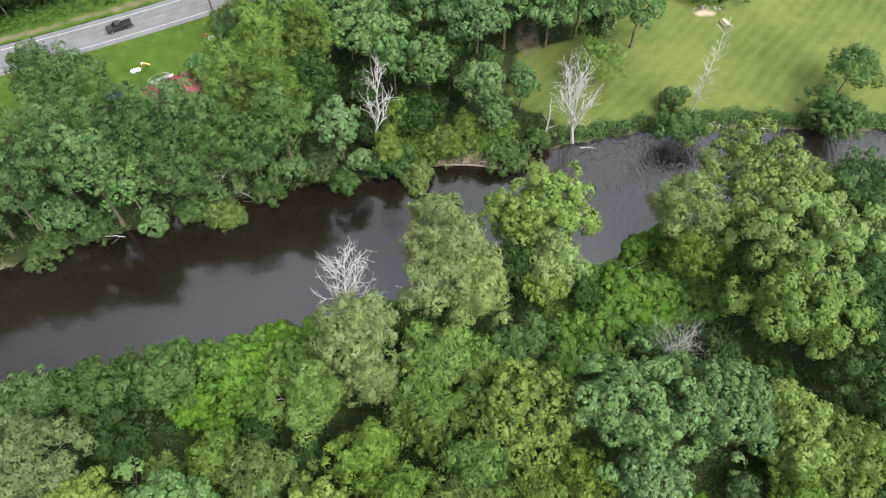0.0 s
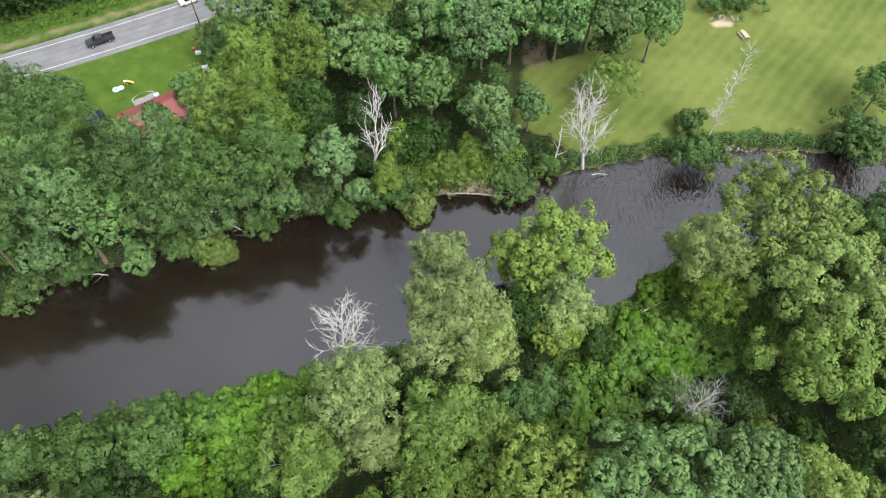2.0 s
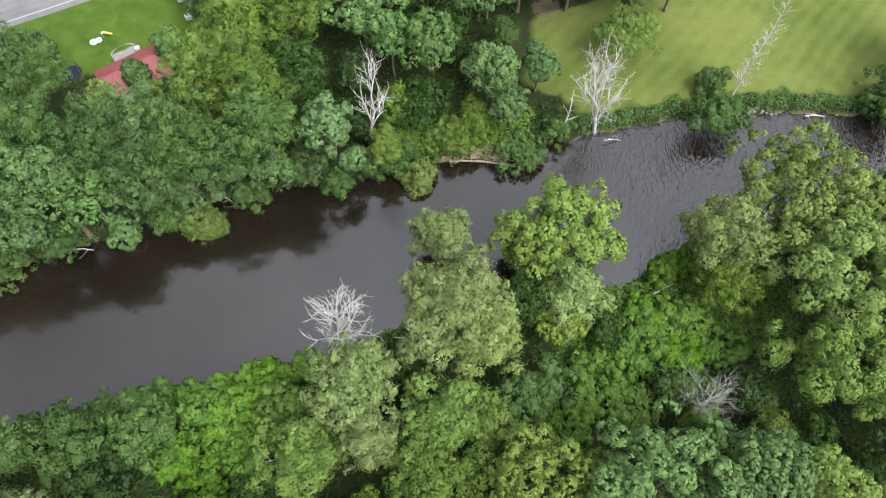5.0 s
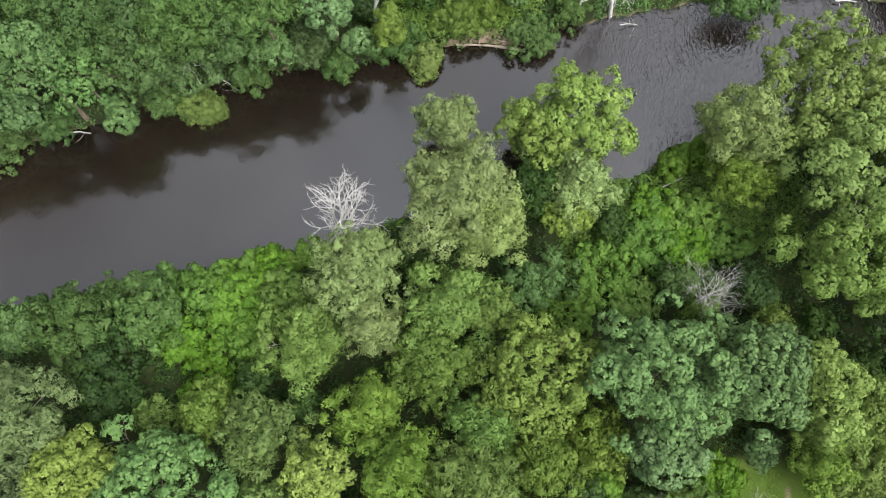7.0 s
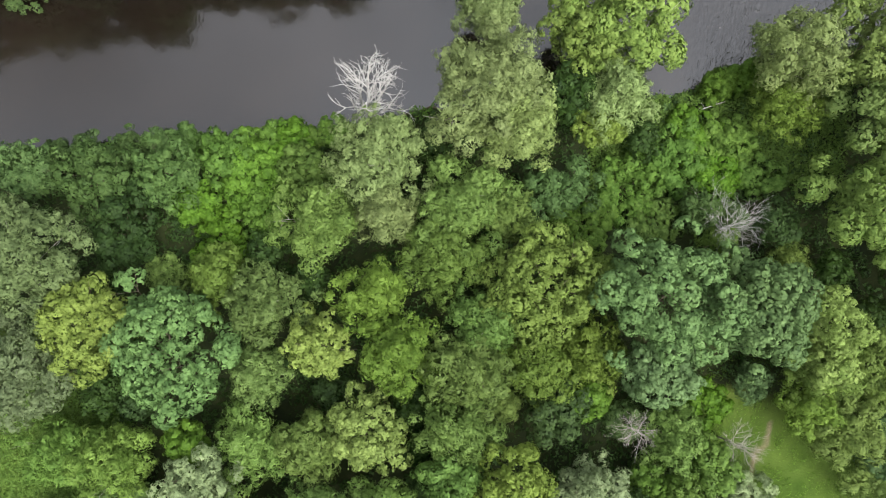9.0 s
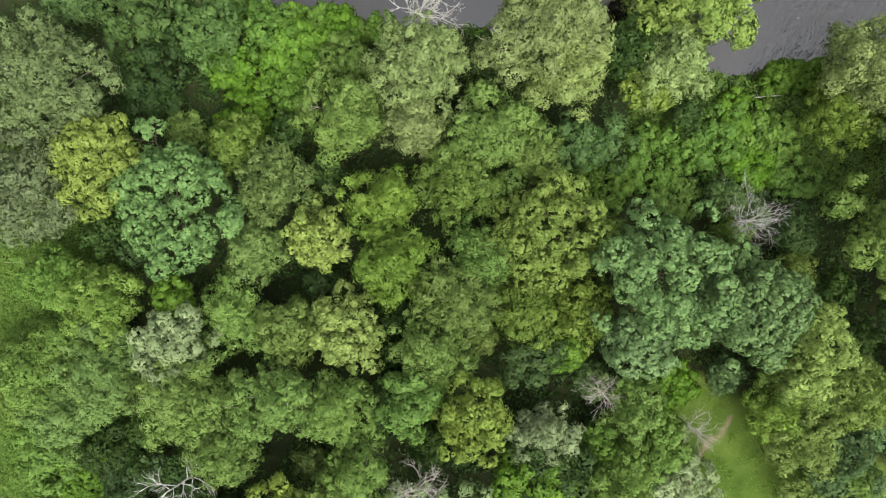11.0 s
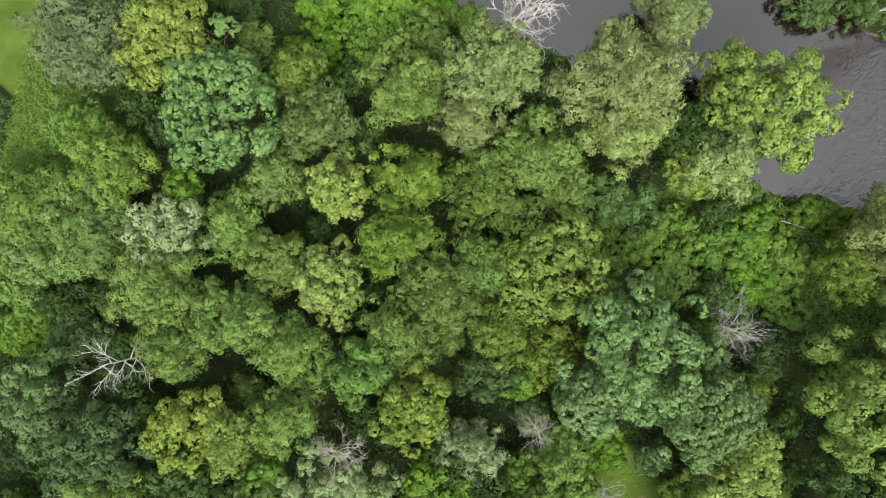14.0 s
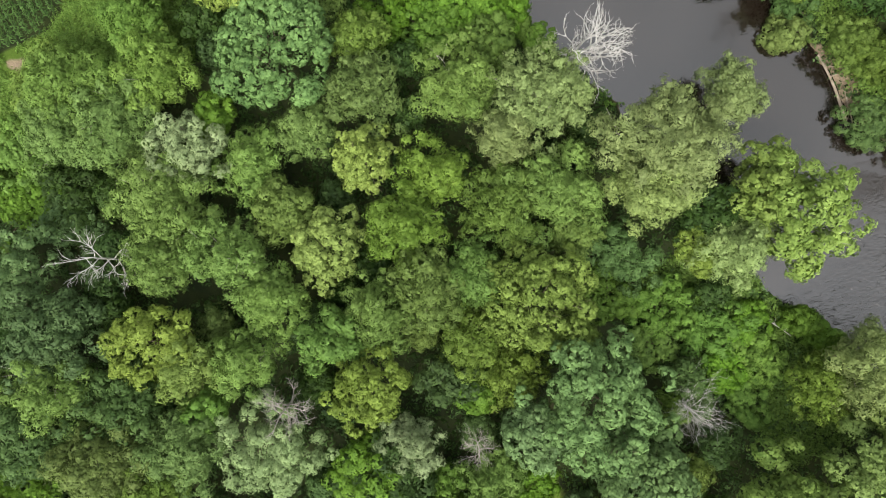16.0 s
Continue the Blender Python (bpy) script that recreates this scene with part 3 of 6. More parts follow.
ASPHALT = rough_material("asphalt", (0.105, 0.105, 0.107), (0.160, 0.160, 0.162), 0.3, 0.85, 0.2)
PAINT = rough_material("road_paint", (0.303, 0.303, 0.292), (0.440, 0.440, 0.429), 1.5, 0.7, 0.1)
PAINT_Y = rough_material("worn_centre_paint", (0.165, 0.160, 0.138), (0.275, 0.253, 0.198), 1.5, 0.7, 0.1)
road = tagged(new("road", strip("road", -5.0, 5.0, -260, 120, 0.03, ASPHALT, 160)), "grey two-lane asphalt road with white edge lines", "road", kind="structure")
child("edge_line", strip("edge_line", 3.42, 3.58, -260, 120, 0.036, PAINT, 160), road, "worn white painted edge line")
child("edge_line", strip("edge_line", -3.58, -3.42, -260, 120, 0.036, PAINT, 160), road, "worn white painted edge line")
TRACK = rough_material("tyre_worn_asphalt", (0.095, 0.095, 0.097), (0.146, 0.146, 0.148), 0.3, 0.85, 0.2)
for off in (-2.55, -0.95, 0.95, 2.55):
    child("wheel_track", strip("wheel_track", off - 0.22, off + 0.22, -260, 120, 0.033, TRACK, 160), road, "darker asphalt polished by tyres")
for i in range(-9, 10):
    x0 = -80.6 + i * 10.2
    child("centre_dash", strip("centre_dash", -0.07, 0.07, x0, x0 + 2.5, 0.036, PAINT_Y, 4), road, "faded centre line dash")


# ------------------------------------------------------------ trees and bushes

# near bank: along the water
tree("willow_tree", "willow", -13.0, 46.0, 13.0, 6.4, "pale grey-green willow leaning over the river bank")
tree("willow_tree", "willow", -1.0, 58.4, 18.0, 7.3, "large grey-green willow at the river bank")
tree("willow_tree", "willow", -2.5, 70.5, 13.0, 4.0, "grey-green willow tree with feathery drooping foliage")
tree("willow_tree", "willow", 4.4, 54.4, 14.0, 5.4, "grey-green willow tree with feathery drooping foliage")
tree("sycamore_tree", "sycamore", 15.6, 70.8, 18.0, 6.6, "bright green sycamore with broad leaves and pale limbs")
tree("sycamore_tree", "sycamore", 10.8, 68.9, 15.0, 4.8, "bright green sycamore with broad leaves and pale limbs")
tree("willow_tree", "willow", 16.7, 61.5, 11.0, 4.7, "grey-green willow tree with feathery drooping foliage")
tree("yellowing_tree", "yellow", 15.4, 57.9, 9.0, 3.3, "yellow-green tree with dense tufted foliage")
tree("understory_tree", "dark", 9.8, 60.7, 11.0, 3.9, "woodland tree with green leaves darkened for shade")
tree("sycamore_tree", "sycamore", 50.7, 77.5, 18.0, 9.3, "bright green sycamore with broad leaves and pale limbs")
tree("willow_tree", "willow", 38.6, 70.8, 15.5, 5.6, "grey-green willow tree with feathery drooping foliage")
tree("sycamore_tree", "sycamore", 55.4, 64.9, 19.0, 8.7, "bright green sycamore with broad leaves and pale limbs")
tree("sycamore_tree", "sycamore", 52.8, 52.6, 17.0, 8.0, "bright green sycamore with broad leaves and pale limbs")
tree("deciduous_tree", "green", 70.0, 77.4, 14.0, 6.0, "mid-green leafy deciduous tree in the woodland")
tree("deciduous_tree", "green", 65.6, 78.6, 11.0, 4.1, "mid-green leafy deciduous tree in the woodland")
tree("deciduous_tree", "green", 66.2, 62.2, 14.0, 5.1, "mid-green leafy deciduous tree in the woodland")
tree("understory_tree", "dark", 63.7, 53.4, 13.0, 4.9, "woodland tree with green leaves darkened for shade")
tree("understory_tree", "dark", 62.4, 44.5, 12.0, 5.1, "woodland tree with green leaves darkened for shade")
tree("riverside_tree", "olive", 55.9, 33.1, 10.0, 5.3, "olive-green feathery tree in dense riverside woodland")
tree("riverside_tree", "olive", 49.2, 30.4, 10.0, 4.4, "olive-green feathery tree in dense riverside woodland")
tree("riverside_tree", "olive", 40.1, 65.0, 10.0, 4.4, "olive-green feathery tree in dense riverside woodland")
shrub("bush", "bright", 32.4, 69.0, 4.0, 2.7, "bright green vine-covered bush near the river bank")
shrub("bush", "bright", 36.0, 70.6, 4.0, 2.4, "bright green vine-covered bush near the river bank")

# near bank: middle of the wood
tree("yellowing_tree", "yellow", 11.2, 34.6, 15.0, 6.6, "large round yellow-green tree with dense tufted crown")
tree("riverside_tree", "olive", 18.9, 36.7, 11.0, 3.7, "olive-green feathery tree in dense riverside woodland")
tree("locust_tree", "locust", 26.9, 35.7, 18.0, 8.3, "broad blue-green locust tree with rounded clumped foliage")
tree("locust_tree", "locust", 38.2, 36.8, 17.5, 7.0, "broad blue-green locust tree with rounded clumped foliage")
tree("locust_tree", "locust", 28.0, 26.8, 14.0, 4.6, "blue-green locust tree with rounded clumped foliage")
tree("yellowing_tree", "yellow", 48.4, 37.0, 13.5, 4.4, "yellow-green tree with dense tufted foliage")
tree("yellowing_tree", "yellow", 49.4, 31.4, 12.0, 3.4, "yellow-green tree with dense tufted foliage")
tree("locust_tree", "locust", -34.4, 16.6, 15.0, 8.0, "dark blue-green locust tree with rounded clumped foliage")
tree("yellowing_tree", "yellow", -44.8, 17.8, 14.5, 5.6, "yellow-green tree with dense tufted foliage")
tree("willow_tree", "sage", -57.0, 23.7, 14.0, 8.1, "large dull sage-green willow at the edge of the wood")
tree("willow_tree", "sage", -53.4, 10.8, 13.0, 7.0, "large dull sage-green willow at the edge of the wood")
tree("feathery_tree", "feathery", -24.1, 24.7, 10.0, 5.2, "light green feathery tree in riverside woodland")
tree("riverside_tree", "olive", -31.5, 26.7, 9.0, 4.0, "olive-green feathery tree in dense riverside woodland")
tree("deciduous_tree", "green", -52.2, 37.0, 7.0, 5.0, "mid-green leafy deciduous tree in the woodland")
tree("deciduous_tree", "green", -42.3, 39.6, 7.0, 4.5, "mid-green leafy deciduous tree in the woodland")
tree("deciduous_tree", "green", -61.2, 35.7, 6.0, 4.1, "mid-green leafy deciduous tree in the woodland")
tree("understory_tree", "dark", -45.9, 30.2, 6.0, 5.7, "woodland tree with green leaves darkened for shade")
tree("leafy_tree", "bright", -23.6, 44.6, 5.0, 3.6, "bright green leafy young tree")
tree("feathery_tree", "feathery", -19.7, 37.2, 10.0, 5.7, "light green feathery tree in riverside woodland")
tree("willow_tree", "willow", -10.3, 39.4, 12.0, 3.6, "grey-green willow tree with feathery drooping foliage")
tree("feathery_tree", "feathery", -0.7, 42.7, 12.0, 6.2, "light green feathery tree in riverside woodland")
tree("riverside_tree", "olive", -2.1, 35.2, 11.0, 5.2, "olive-green feathery tree in dense riverside woodland")
tree("riverside_tree", "olive", 5.0, 42.5, 10.0, 3.6, "olive-green feathery tree in dense riverside woodland")
tree("deciduous_tree", "green", 11.5, 47.9, 8.0, 4.4, "mid-green leafy deciduous tree in the woodland")
tree("riverside_tree", "olive", -10.2, 28.7, 11.0, 4.5, "olive-green feathery tree in dense riverside woodland")
tree("riverside_tree", "olive", -5.4, 22.1, 12.0, 4.8, "olive-green feathery tree in dense riverside woodland")
tree("yellowing_tree", "yellow", -15.6, 20.9, 12.0, 4.0, "yellow-green tree with dense tufted foliage")
tree("feathery_tree", "feathery", -23.0, 15.5, 9.0, 4.1, "light green feathery tree in riverside woodland")
tree("riverside_tree", "olive", 4.3, 21.5, 12.0, 5.1, "olive-green feathery tree in dense riverside woodland")
tree("feathery_tree", "feathery", 5.2, 28.1, 11.0, 4.5, "light green feathery tree in riverside woodland")
tree("riverside_tree", "olive", 13.4, 24.2, 10.0, 4.9, "olive-green feathery tree in dense riverside woodland")
tree("riverside_tree", "olive", 19.2, 27.0, 10.0, 4.3, "olive-green feathery tree in dense riverside woodland")
tree("leafy_tree", "bright", 20.5, 21.4, 8.0, 2.9, "bright green leafy young tree")
tree("feathery_tree", "feathery", 4.3, 13.7, 12.0, 4.5, "light green feathery tree in riverside woodland")
tree("leafy_tree", "bright", 4.6, 7.2, 13.0, 4.2, "bright green leafy young tree")
tree("yellowing_tree", "yellow", 12.7, 8.5, 13.0, 5.0, "yellow-green tree with dense tufted foliage")
tree("yellowing_tree", "yellow", -7.1, 11.2, 12.0, 4.6, "yellow-green tree with dense tufted foliage")
tree("riverside_tree", "olive", -14.1, 7.8, 10.0, 4.4, "olive-green feathery tree in dense riverside woodland")
tree("feathery_tree", "feathery", -21.8, 6.6, 9.0, 4.4, "light green feathery tree in riverside woodland")
tree("leafy_tree", "bright", -29.8, 5.1, 9.0, 2.8, "bright green leafy young tree")
tree("silvery_tree", "silver", -26.8, 0.0, 12.0, 4.5, "silvery grey-green tree with open crown")
tree("feathery_tree", "feathery", -38.8, 0.8, 10.0, 5.5, "light green feathery tree in riverside woodland")
tree("feathery_tree", "feathery", -45.6, 0.7, 9.0, 4.7, "light green feathery tree in riverside woodland")
tree("feathery_tree", "feathery", -21.7, -5.2, 12.0, 5.9, "light green feathery tree in riverside woodland")
tree("feathery_tree", "feathery", -11.5, -0.8, 12.0, 5.6, "light green feathery tree in riverside woodland")
tree("feathery_tree", "feathery", -3.8, 1.9, 12.0, 4.3, "light green feathery tree in riverside woodland")
tree("feathery_tree", "feathery", -34.2, -7.5, 10.0, 5.6, "light green feathery tree in riverside woodland")
tree("feathery_tree", "feathery", -42.2, -11.8, 8.0, 5.9, "light green feathery tree in riverside woodland")
tree("feathery_tree", "feathery", -15.1, -8.9, 11.0, 5.1, "light green feathery tree in riverside woodland")
tree("understory_tree", "dark", 16.6, 18.5, 9.0, 4.1, "woodland tree with green leaves darkened for shade")
tree("understory_tree", "dark", 24.6, 4.4, 10.0, 6.2, "woodland tree with green leaves darkened for shade")
tree("silvery_tree", "silver", 22.5, 10.1, 11.0, 4.0, "silvery grey-green tree with open crown")
tree("leafy_tree", "bright", 31.2, 11.5, 8.0, 3.3, "bright green leafy young tree")
tree("leafy_tree", "bright", 38.6, 15.1, 7.0, 3.8, "bright green leafy young tree")
tree("silvery_tree", "silver", 43.9, 11.2, 5.0, 4.2, "silvery grey-green tree with open crown")
tree("riverside_tree", "olive", 61.3, 16.8, 6.0, 4.2, "olive-green feathery tree in dense riverside woodland")
tree("feathery_tree", "feathery", 62.3, 22.4, 8.0, 3.6, "light green feathery tree in riverside woodland")
tree("feathery_tree", "feathery", 34.3, 8.2, 10.0, 4.4, "light green feathery tree in riverside woodland")
tree("leafy_tree", "bright", 36.1, 23.7, 5.0, 3.2, "bright green leafy young tree")
tree("riverside_tree", "olive", 48.9, 25.8, 9.0, 3.8, "olive-green feathery tree in dense riverside woodland")
tree("riverside_tree", "olive", 53.8, 23.9, 9.0, 5.5, "olive-green feathery tree in dense riverside woodland")
tree("deciduous_tree", "green", 60.6, 22.7, 9.0, 4.4, "mid-green leafy deciduous tree in the woodland")
tree("riverside_tree", "olive", 57.9, 32.1, 9.0, 3.9, "olive-green feathery tree in dense riverside woodland")

# near bank: behind
tree("yellowing_tree", "yellow", -5.2, -15.0, 13.0, 5.4, "yellow-green tree with dense tufted foliage")
tree("deciduous_tree", "green", -11.6, -27.8, 12.0, 6.4, "mid-green leafy deciduous tree in the woodland")
tree("feathery_tree", "feathery", 2.2, -4.8, 12.0, 4.5, "light green feathery tree in riverside woodland")
tree("riverside_tree", "olive", -0.3, -12.9, 12.0, 4.2, "olive-green feathery tree in dense riverside woodland")
tree("deciduous_tree", "green", 0.8, -22.4, 12.0, 5.6, "mid-green leafy deciduous tree in the woodland")
tree("leafy_tree", "bright", 6.0, -13.9, 10.0, 2.9, "bright green leafy young tree")
tree("silvery_tree", "silver", 14.4, -7.2, 12.0, 6.3, "silvery grey-green tree with open crown")
tree("leafy_tree", "bright", 23.6, 2.5, 11.0, 4.9, "bright green leafy young tree")
tree("understory_tree", "dark", 2.4, 5.0, 9.0, 3.7, "woodland tree with green leaves darkened for shade")
tree("feathery_tree", "feathery", -5.2, -30.5, 12.0, 5.8, "light green feathery tree in riverside woodland")
tree("deciduous_tree", "green", 0.3, -36.1, 12.0, 5.8, "mid-green leafy deciduous tree in the woodland")
tree("riverside_tree", "olive", 6.4, -28.1, 13.0, 6.4, "olive-green feathery tree in dense riverside woodland")
tree("feathery_tree", "feathery", 9.8, -18.7, 12.0, 5.8, "light green feathery tree in riverside woodland")
tree("leafy_tree", "bright", 4.7, -39.5, 12.0, 4.4, "bright green leafy young tree")
tree("riverside_tree", "olive", 13.6, -23.4, 12.0, 4.8, "olive-green feathery tree in dense riverside woodland")
tree("feathery_tree", "feathery", 32.0, 18.2, 9.0, 4.1, "light green feathery tree in riverside woodland")
tree("deciduous_tree", "green", -22.1, -28.6, 10.0, 5.3, "mid-green leafy deciduous tree in the woodland")
tree("feathery_tree", "feathery", -39.9, -6.1, 8.0, 4.9, "light green feathery tree in riverside woodland")
tree("feathery_tree", "feathery", -33.1, -8.1, 8.0, 5.0, "light green feathery tree in riverside woodland")
tree("feathery_tree", "feathery", -36.8, -15.7, 7.0, 5.1, "light green feathery tree in riverside woodland")
tree("riverside_tree", "olive", -43.0, -13.9, 6.0, 5.4, "olive-green feathery tree in dense riverside woodland")
shrub("bush", "bright", -37.5, -23.9, 3.0, 4.9, "bright green vine-covered bush near the river bank")
shrub("bush", "dark", -29.9, -19.1, 3.0, 5.3, "bush with green leaves darkened for shade")
shrub("bush", "bright", -31.2, -25.6, 3.0, 4.9, "bright green vine-covered bush near the river bank")
shrub("bush", "green", -25.5, -21.2, 3.0, 4.1, "green bush at the woodland edge")

# vine thickets
shrub("bush", "bright", -30.2, 43.0, 4.0, 4.8, "bright green vine-covered bush near the river bank")
shrub("bush", "bright", -35.5, 43.7, 4.0, 4.0, "bright green vine-covered bush near the river bank")
shrub("bush", "bright", -26.7, 47.6, 3.5, 3.6, "bright green vine-covered bush near the river bank")
shrub("bush", "bright", -33.3, 32.5, 3.5, 4.0, "bright green vine-covered bush near the river bank")
shrub("bush", "bright", -27.9, 36.9, 4.5, 4.0, "bright green vine-covered bush near the river bank")
shrub("bush", "bright", -31.5, 39.2, 3.0, 3.6, "bright green vine-covered bush near the river bank")
shrub("bush", "bright", -38.3, 36.8, 3.0, 3.6, "bright green vine-covered bush near the river bank")
shrub("bush", "bright", 22.1, 51.0, 3.0, 4.8, "bright green vine-covered bush near the river bank")
shrub("bush", "bright", 27.9, 56.5, 2.5, 4.8, "bright green vine-covered bush near the river bank")
shrub("bush", "bright", 33.3, 55.9, 2.0, 4.0, "bright green vine-covered bush near the river bank")
shrub("bush", "bright", 26.0, 47.3, 2.5, 3.6, "bright green vine-covered bush near the river bank")
shrub("bush", "bright", 34.7, 61.4, 2.5, 4.0, "bright green vine-covered bush near the river bank")
shrub("bush", "bright", 29.5, 62.2, 2.0, 3.2, "bright green vine-covered bush near the river bank")
shrub("bush", "bright", 16.6, 44.9, 3.0, 4.0, "bright green vine-covered bush near the river bank")
shrub("bush", "bright", 39.9, 56.4, 2.0, 3.2, "bright green vine-covered bush near the river bank")
shrub("bush", "green", -68.2, 36.3, 3.0, 2.4, "green bush overhanging the river edge")
shrub("bush", "green", -64.2, 37.2, 3.0, 2.4, "green bush overhanging the river edge")
shrub("bush", "green", -59.9, 39.6, 3.0, 2.4, "green bush overhanging the river edge")
shrub("bush", "green", -55.9, 40.5, 3.0, 2.4, "green bush overhanging the river edge")
shrub("bush", "green", -49.8, 42.7, 3.0, 2.4, "green bush overhanging the river edge")
shrub("bush", "green", -42.2, 45.3, 3.0, 2.4, "green bush overhanging the river edge")
shrub("bush", "green", -45.1, 43.9, 3.0, 2.4, "green bush overhanging the river edge")
shrub("bush", "green", -52.5, 40.5, 3.0, 2.4, "green bush overhanging the river edge")
shrub("bush", "bright", -37.2, 45.4, 2.2, 2.3, "bright green vines trailing along the river edge")
shrub("bush", "bright", -33.4, 46.8, 2.2, 2.3, "bright green vines trailing along the river edge")
shrub("bush", "bright", -29.6, 48.1, 2.2, 2.3, "bright green vines trailing along the river edge")
shrub("bush", "bright", -24.9, 49.3, 2.2, 2.3, "bright green vines trailing along the river edge")
shrub("bush", "bright", -21.2, 51.0, 2.2, 2.3, "bright green vines trailing along the river edge")

# far bank
tree("deciduous_tree", "green", -78.6, 66.9, 23.0, 5.0, "tall mid-green leafy tree overhanging the water", low=0.2, thin=0.78)
tree("deciduous_tree", "green", -86.0, 63.6, 22.0, 5.2, "tall mid-green leafy tree overhanging the water", low=0.2, thin=0.78)
tree("deciduous_tree", "green", -94.5, 59.0, 21.0, 5.2, "tall mid-green leafy tree overhanging the water", low=0.2, thin=0.78)
tree("deciduous_tree", "green", -73.2, 67.6, 22.0, 4.0, "tall mid-green leafy tree overhanging the water", low=0.2, thin=0.78)
tree("deciduous_tree", "green", -74.6, 95.4, 16.0, 6.7, "mid-green leafy deciduous tree in the woodland", low=0.26, thin=0.78)
tree("deciduous_tree", "green", -81.0, 97.7, 16.0, 4.4, "mid-green leafy deciduous tree in the woodland", low=0.26, thin=0.78)
tree("locust_tree", "locust", -70.3, 81.9, 17.0, 3.4, "blue-green locust tree with rounded clumped foliage", low=0.42, thin=0.78)
tree("deciduous_tree", "green", -66.2, 71.9, 25.2, 4.2, "mid-green leafy deciduous tree in the woodland", low=0.26, thin=0.78)
tree("deciduous_tree", "green", -62.2, 79.6, 20.0, 4.7, "mid-green leafy deciduous tree in the woodland", low=0.26, thin=0.78)
tree("deciduous_tree", "green", -53.1, 79.6, 22.0, 4.7, "mid-green leafy deciduous tree in the woodland", low=0.26, thin=0.78)
tree("deciduous_tree", "green", -46.2, 81.9, 22.0, 4.7, "mid-green leafy deciduous tree in the woodland", low=0.26, thin=0.78)
tree("riverside_tree", "olive", -40.5, 90.8, 22.0, 4.9, "olive-green feathery tree in dense riverside woodland", low=0.26, thin=0.78)
tree("riverside_tree", "olive", -36.9, 101.0, 22.0, 5.9, "olive-green feathery tree in dense riverside woodland", low=0.26, thin=0.78)
tree("riverside_tree", "olive", -29.5, 106.7, 22.0, 5.4, "olive-green feathery tree in dense riverside woodland", low=0.26, thin=0.78)
tree("riverside_tree", "olive", -32.9, 90.0, 22.0, 5.8, "olive-green feathery tree in dense riverside woodland", low=0.26, thin=0.78)
tree("deciduous_tree", "green", -41.2, 80.0, 22.0, 5.0, "mid-green leafy deciduous tree in the woodland", low=0.26, thin=0.78)
tree("locust_tree", "locust", -60.4, 71.2, 23.4, 4.6, "blue-green locust tree with rounded clumped foliage", low=0.42, thin=0.78)
tree("locust_tree", "locust", -56.7, 73.0, 16.0, 4.4, "blue-green locust tree with rounded clumped foliage", low=0.26, thin=0.78)
tree("locust_tree", "locust", -67.7, 68.8, 8.4, 4.1, "blue-green locust tree with rounded clumped foliage", low=0.26, thin=0.78)
tree("deciduous_tree", "green", -48.7, 77.1, 15.0, 5.4, "mid-green leafy deciduous tree in the woodland", low=0.26, thin=0.78)
tree("deciduous_tree", "green", -44.2, 79.2, 6.0, 5.1, "mid-green leafy deciduous tree in the woodland", low=0.26, thin=0.78)
tree("deciduous_tree", "green", -36.8, 81.5, 15.0, 5.3, "mid-green leafy deciduous tree in the woodland", low=0.26, thin=0.78)
tree("deciduous_tree", "green", -30.4, 83.8, 22.0, 4.8, "mid-green leafy deciduous tree in the woodland", low=0.26, thin=0.78)
tree("locust_tree", "locust", -31.4, 83.3, 6.0, 3.6, "blue-green locust tree with rounded clumped foliage", low=0.26, thin=0.78)
tree("locust_tree", "locust", -21.3, 86.4, 16.0, 3.6, "blue-green locust tree with rounded clumped foliage", low=0.42, thin=0.78)
tree("locust_tree", "locust", -17.7, 85.6, 5.0, 2.7, "blue-green locust tree with rounded clumped foliage", low=0.26, thin=0.78)
tree("deciduous_tree", "green", -25.9, 84.6, 5.0, 4.0, "mid-green leafy deciduous tree in the woodland", low=0.26, thin=0.78)
tree("understory_tree", "dark", -26.7, 95.4, 18.0, 4.7, "woodland tree with green leaves darkened for shade", low=0.26, thin=0.78)
tree("locust_tree", "locust", -18.6, 110.5, 18.0, 5.8, "blue-green locust tree with rounded clumped foliage", low=0.42, thin=0.78)
tree("locust_tree", "locust", -13.1, 105.0, 16.0, 3.4, "blue-green locust tree with rounded clumped foliage", low=0.42, thin=0.78)
tree("locust_tree", "locust", -5.9, 103.3, 16.0, 4.1, "blue-green locust tree with rounded clumped foliage", low=0.42, thin=0.78)
tree("locust_tree", "locust", 4.5, 99.7, 15.0, 4.1, "blue-green locust tree with rounded clumped foliage", low=0.26, thin=0.78)
tree("locust_tree", "locust", 7.1, 95.0, 10.0, 3.1, "blue-green locust tree with rounded clumped foliage", low=0.26, thin=0.78)
tree("locust_tree", "locust", 12.4, 103.6, 11.0, 3.0, "blue-green locust tree with rounded clumped foliage", low=0.26, thin=0.78)
tree("understory_tree", "dark", -8.2, 96.8, 7.0, 4.8, "woodland tree with green leaves darkened for shade", low=0.26, thin=0.78)
tree("locust_tree", "locust", -41.1, 118.4, 20.0, 5.7, "blue-green locust tree with rounded clumped foliage", low=0.42, thin=0.78)
tree("locust_tree", "locust", -28.9, 122.1, 20.0, 5.2, "blue-green locust tree with rounded clumped foliage", low=0.42, thin=0.78)
tree("understory_tree", "dark", -36.0, 124.8, 18.0, 5.1, "woodland tree with green leaves darkened for shade", low=0.26, thin=0.78)
tree("locust_tree", "locust", 3.2, 119.7, 20.0, 6.4, "blue-green locust tree with rounded clumped foliage", low=0.26, thin=0.78)
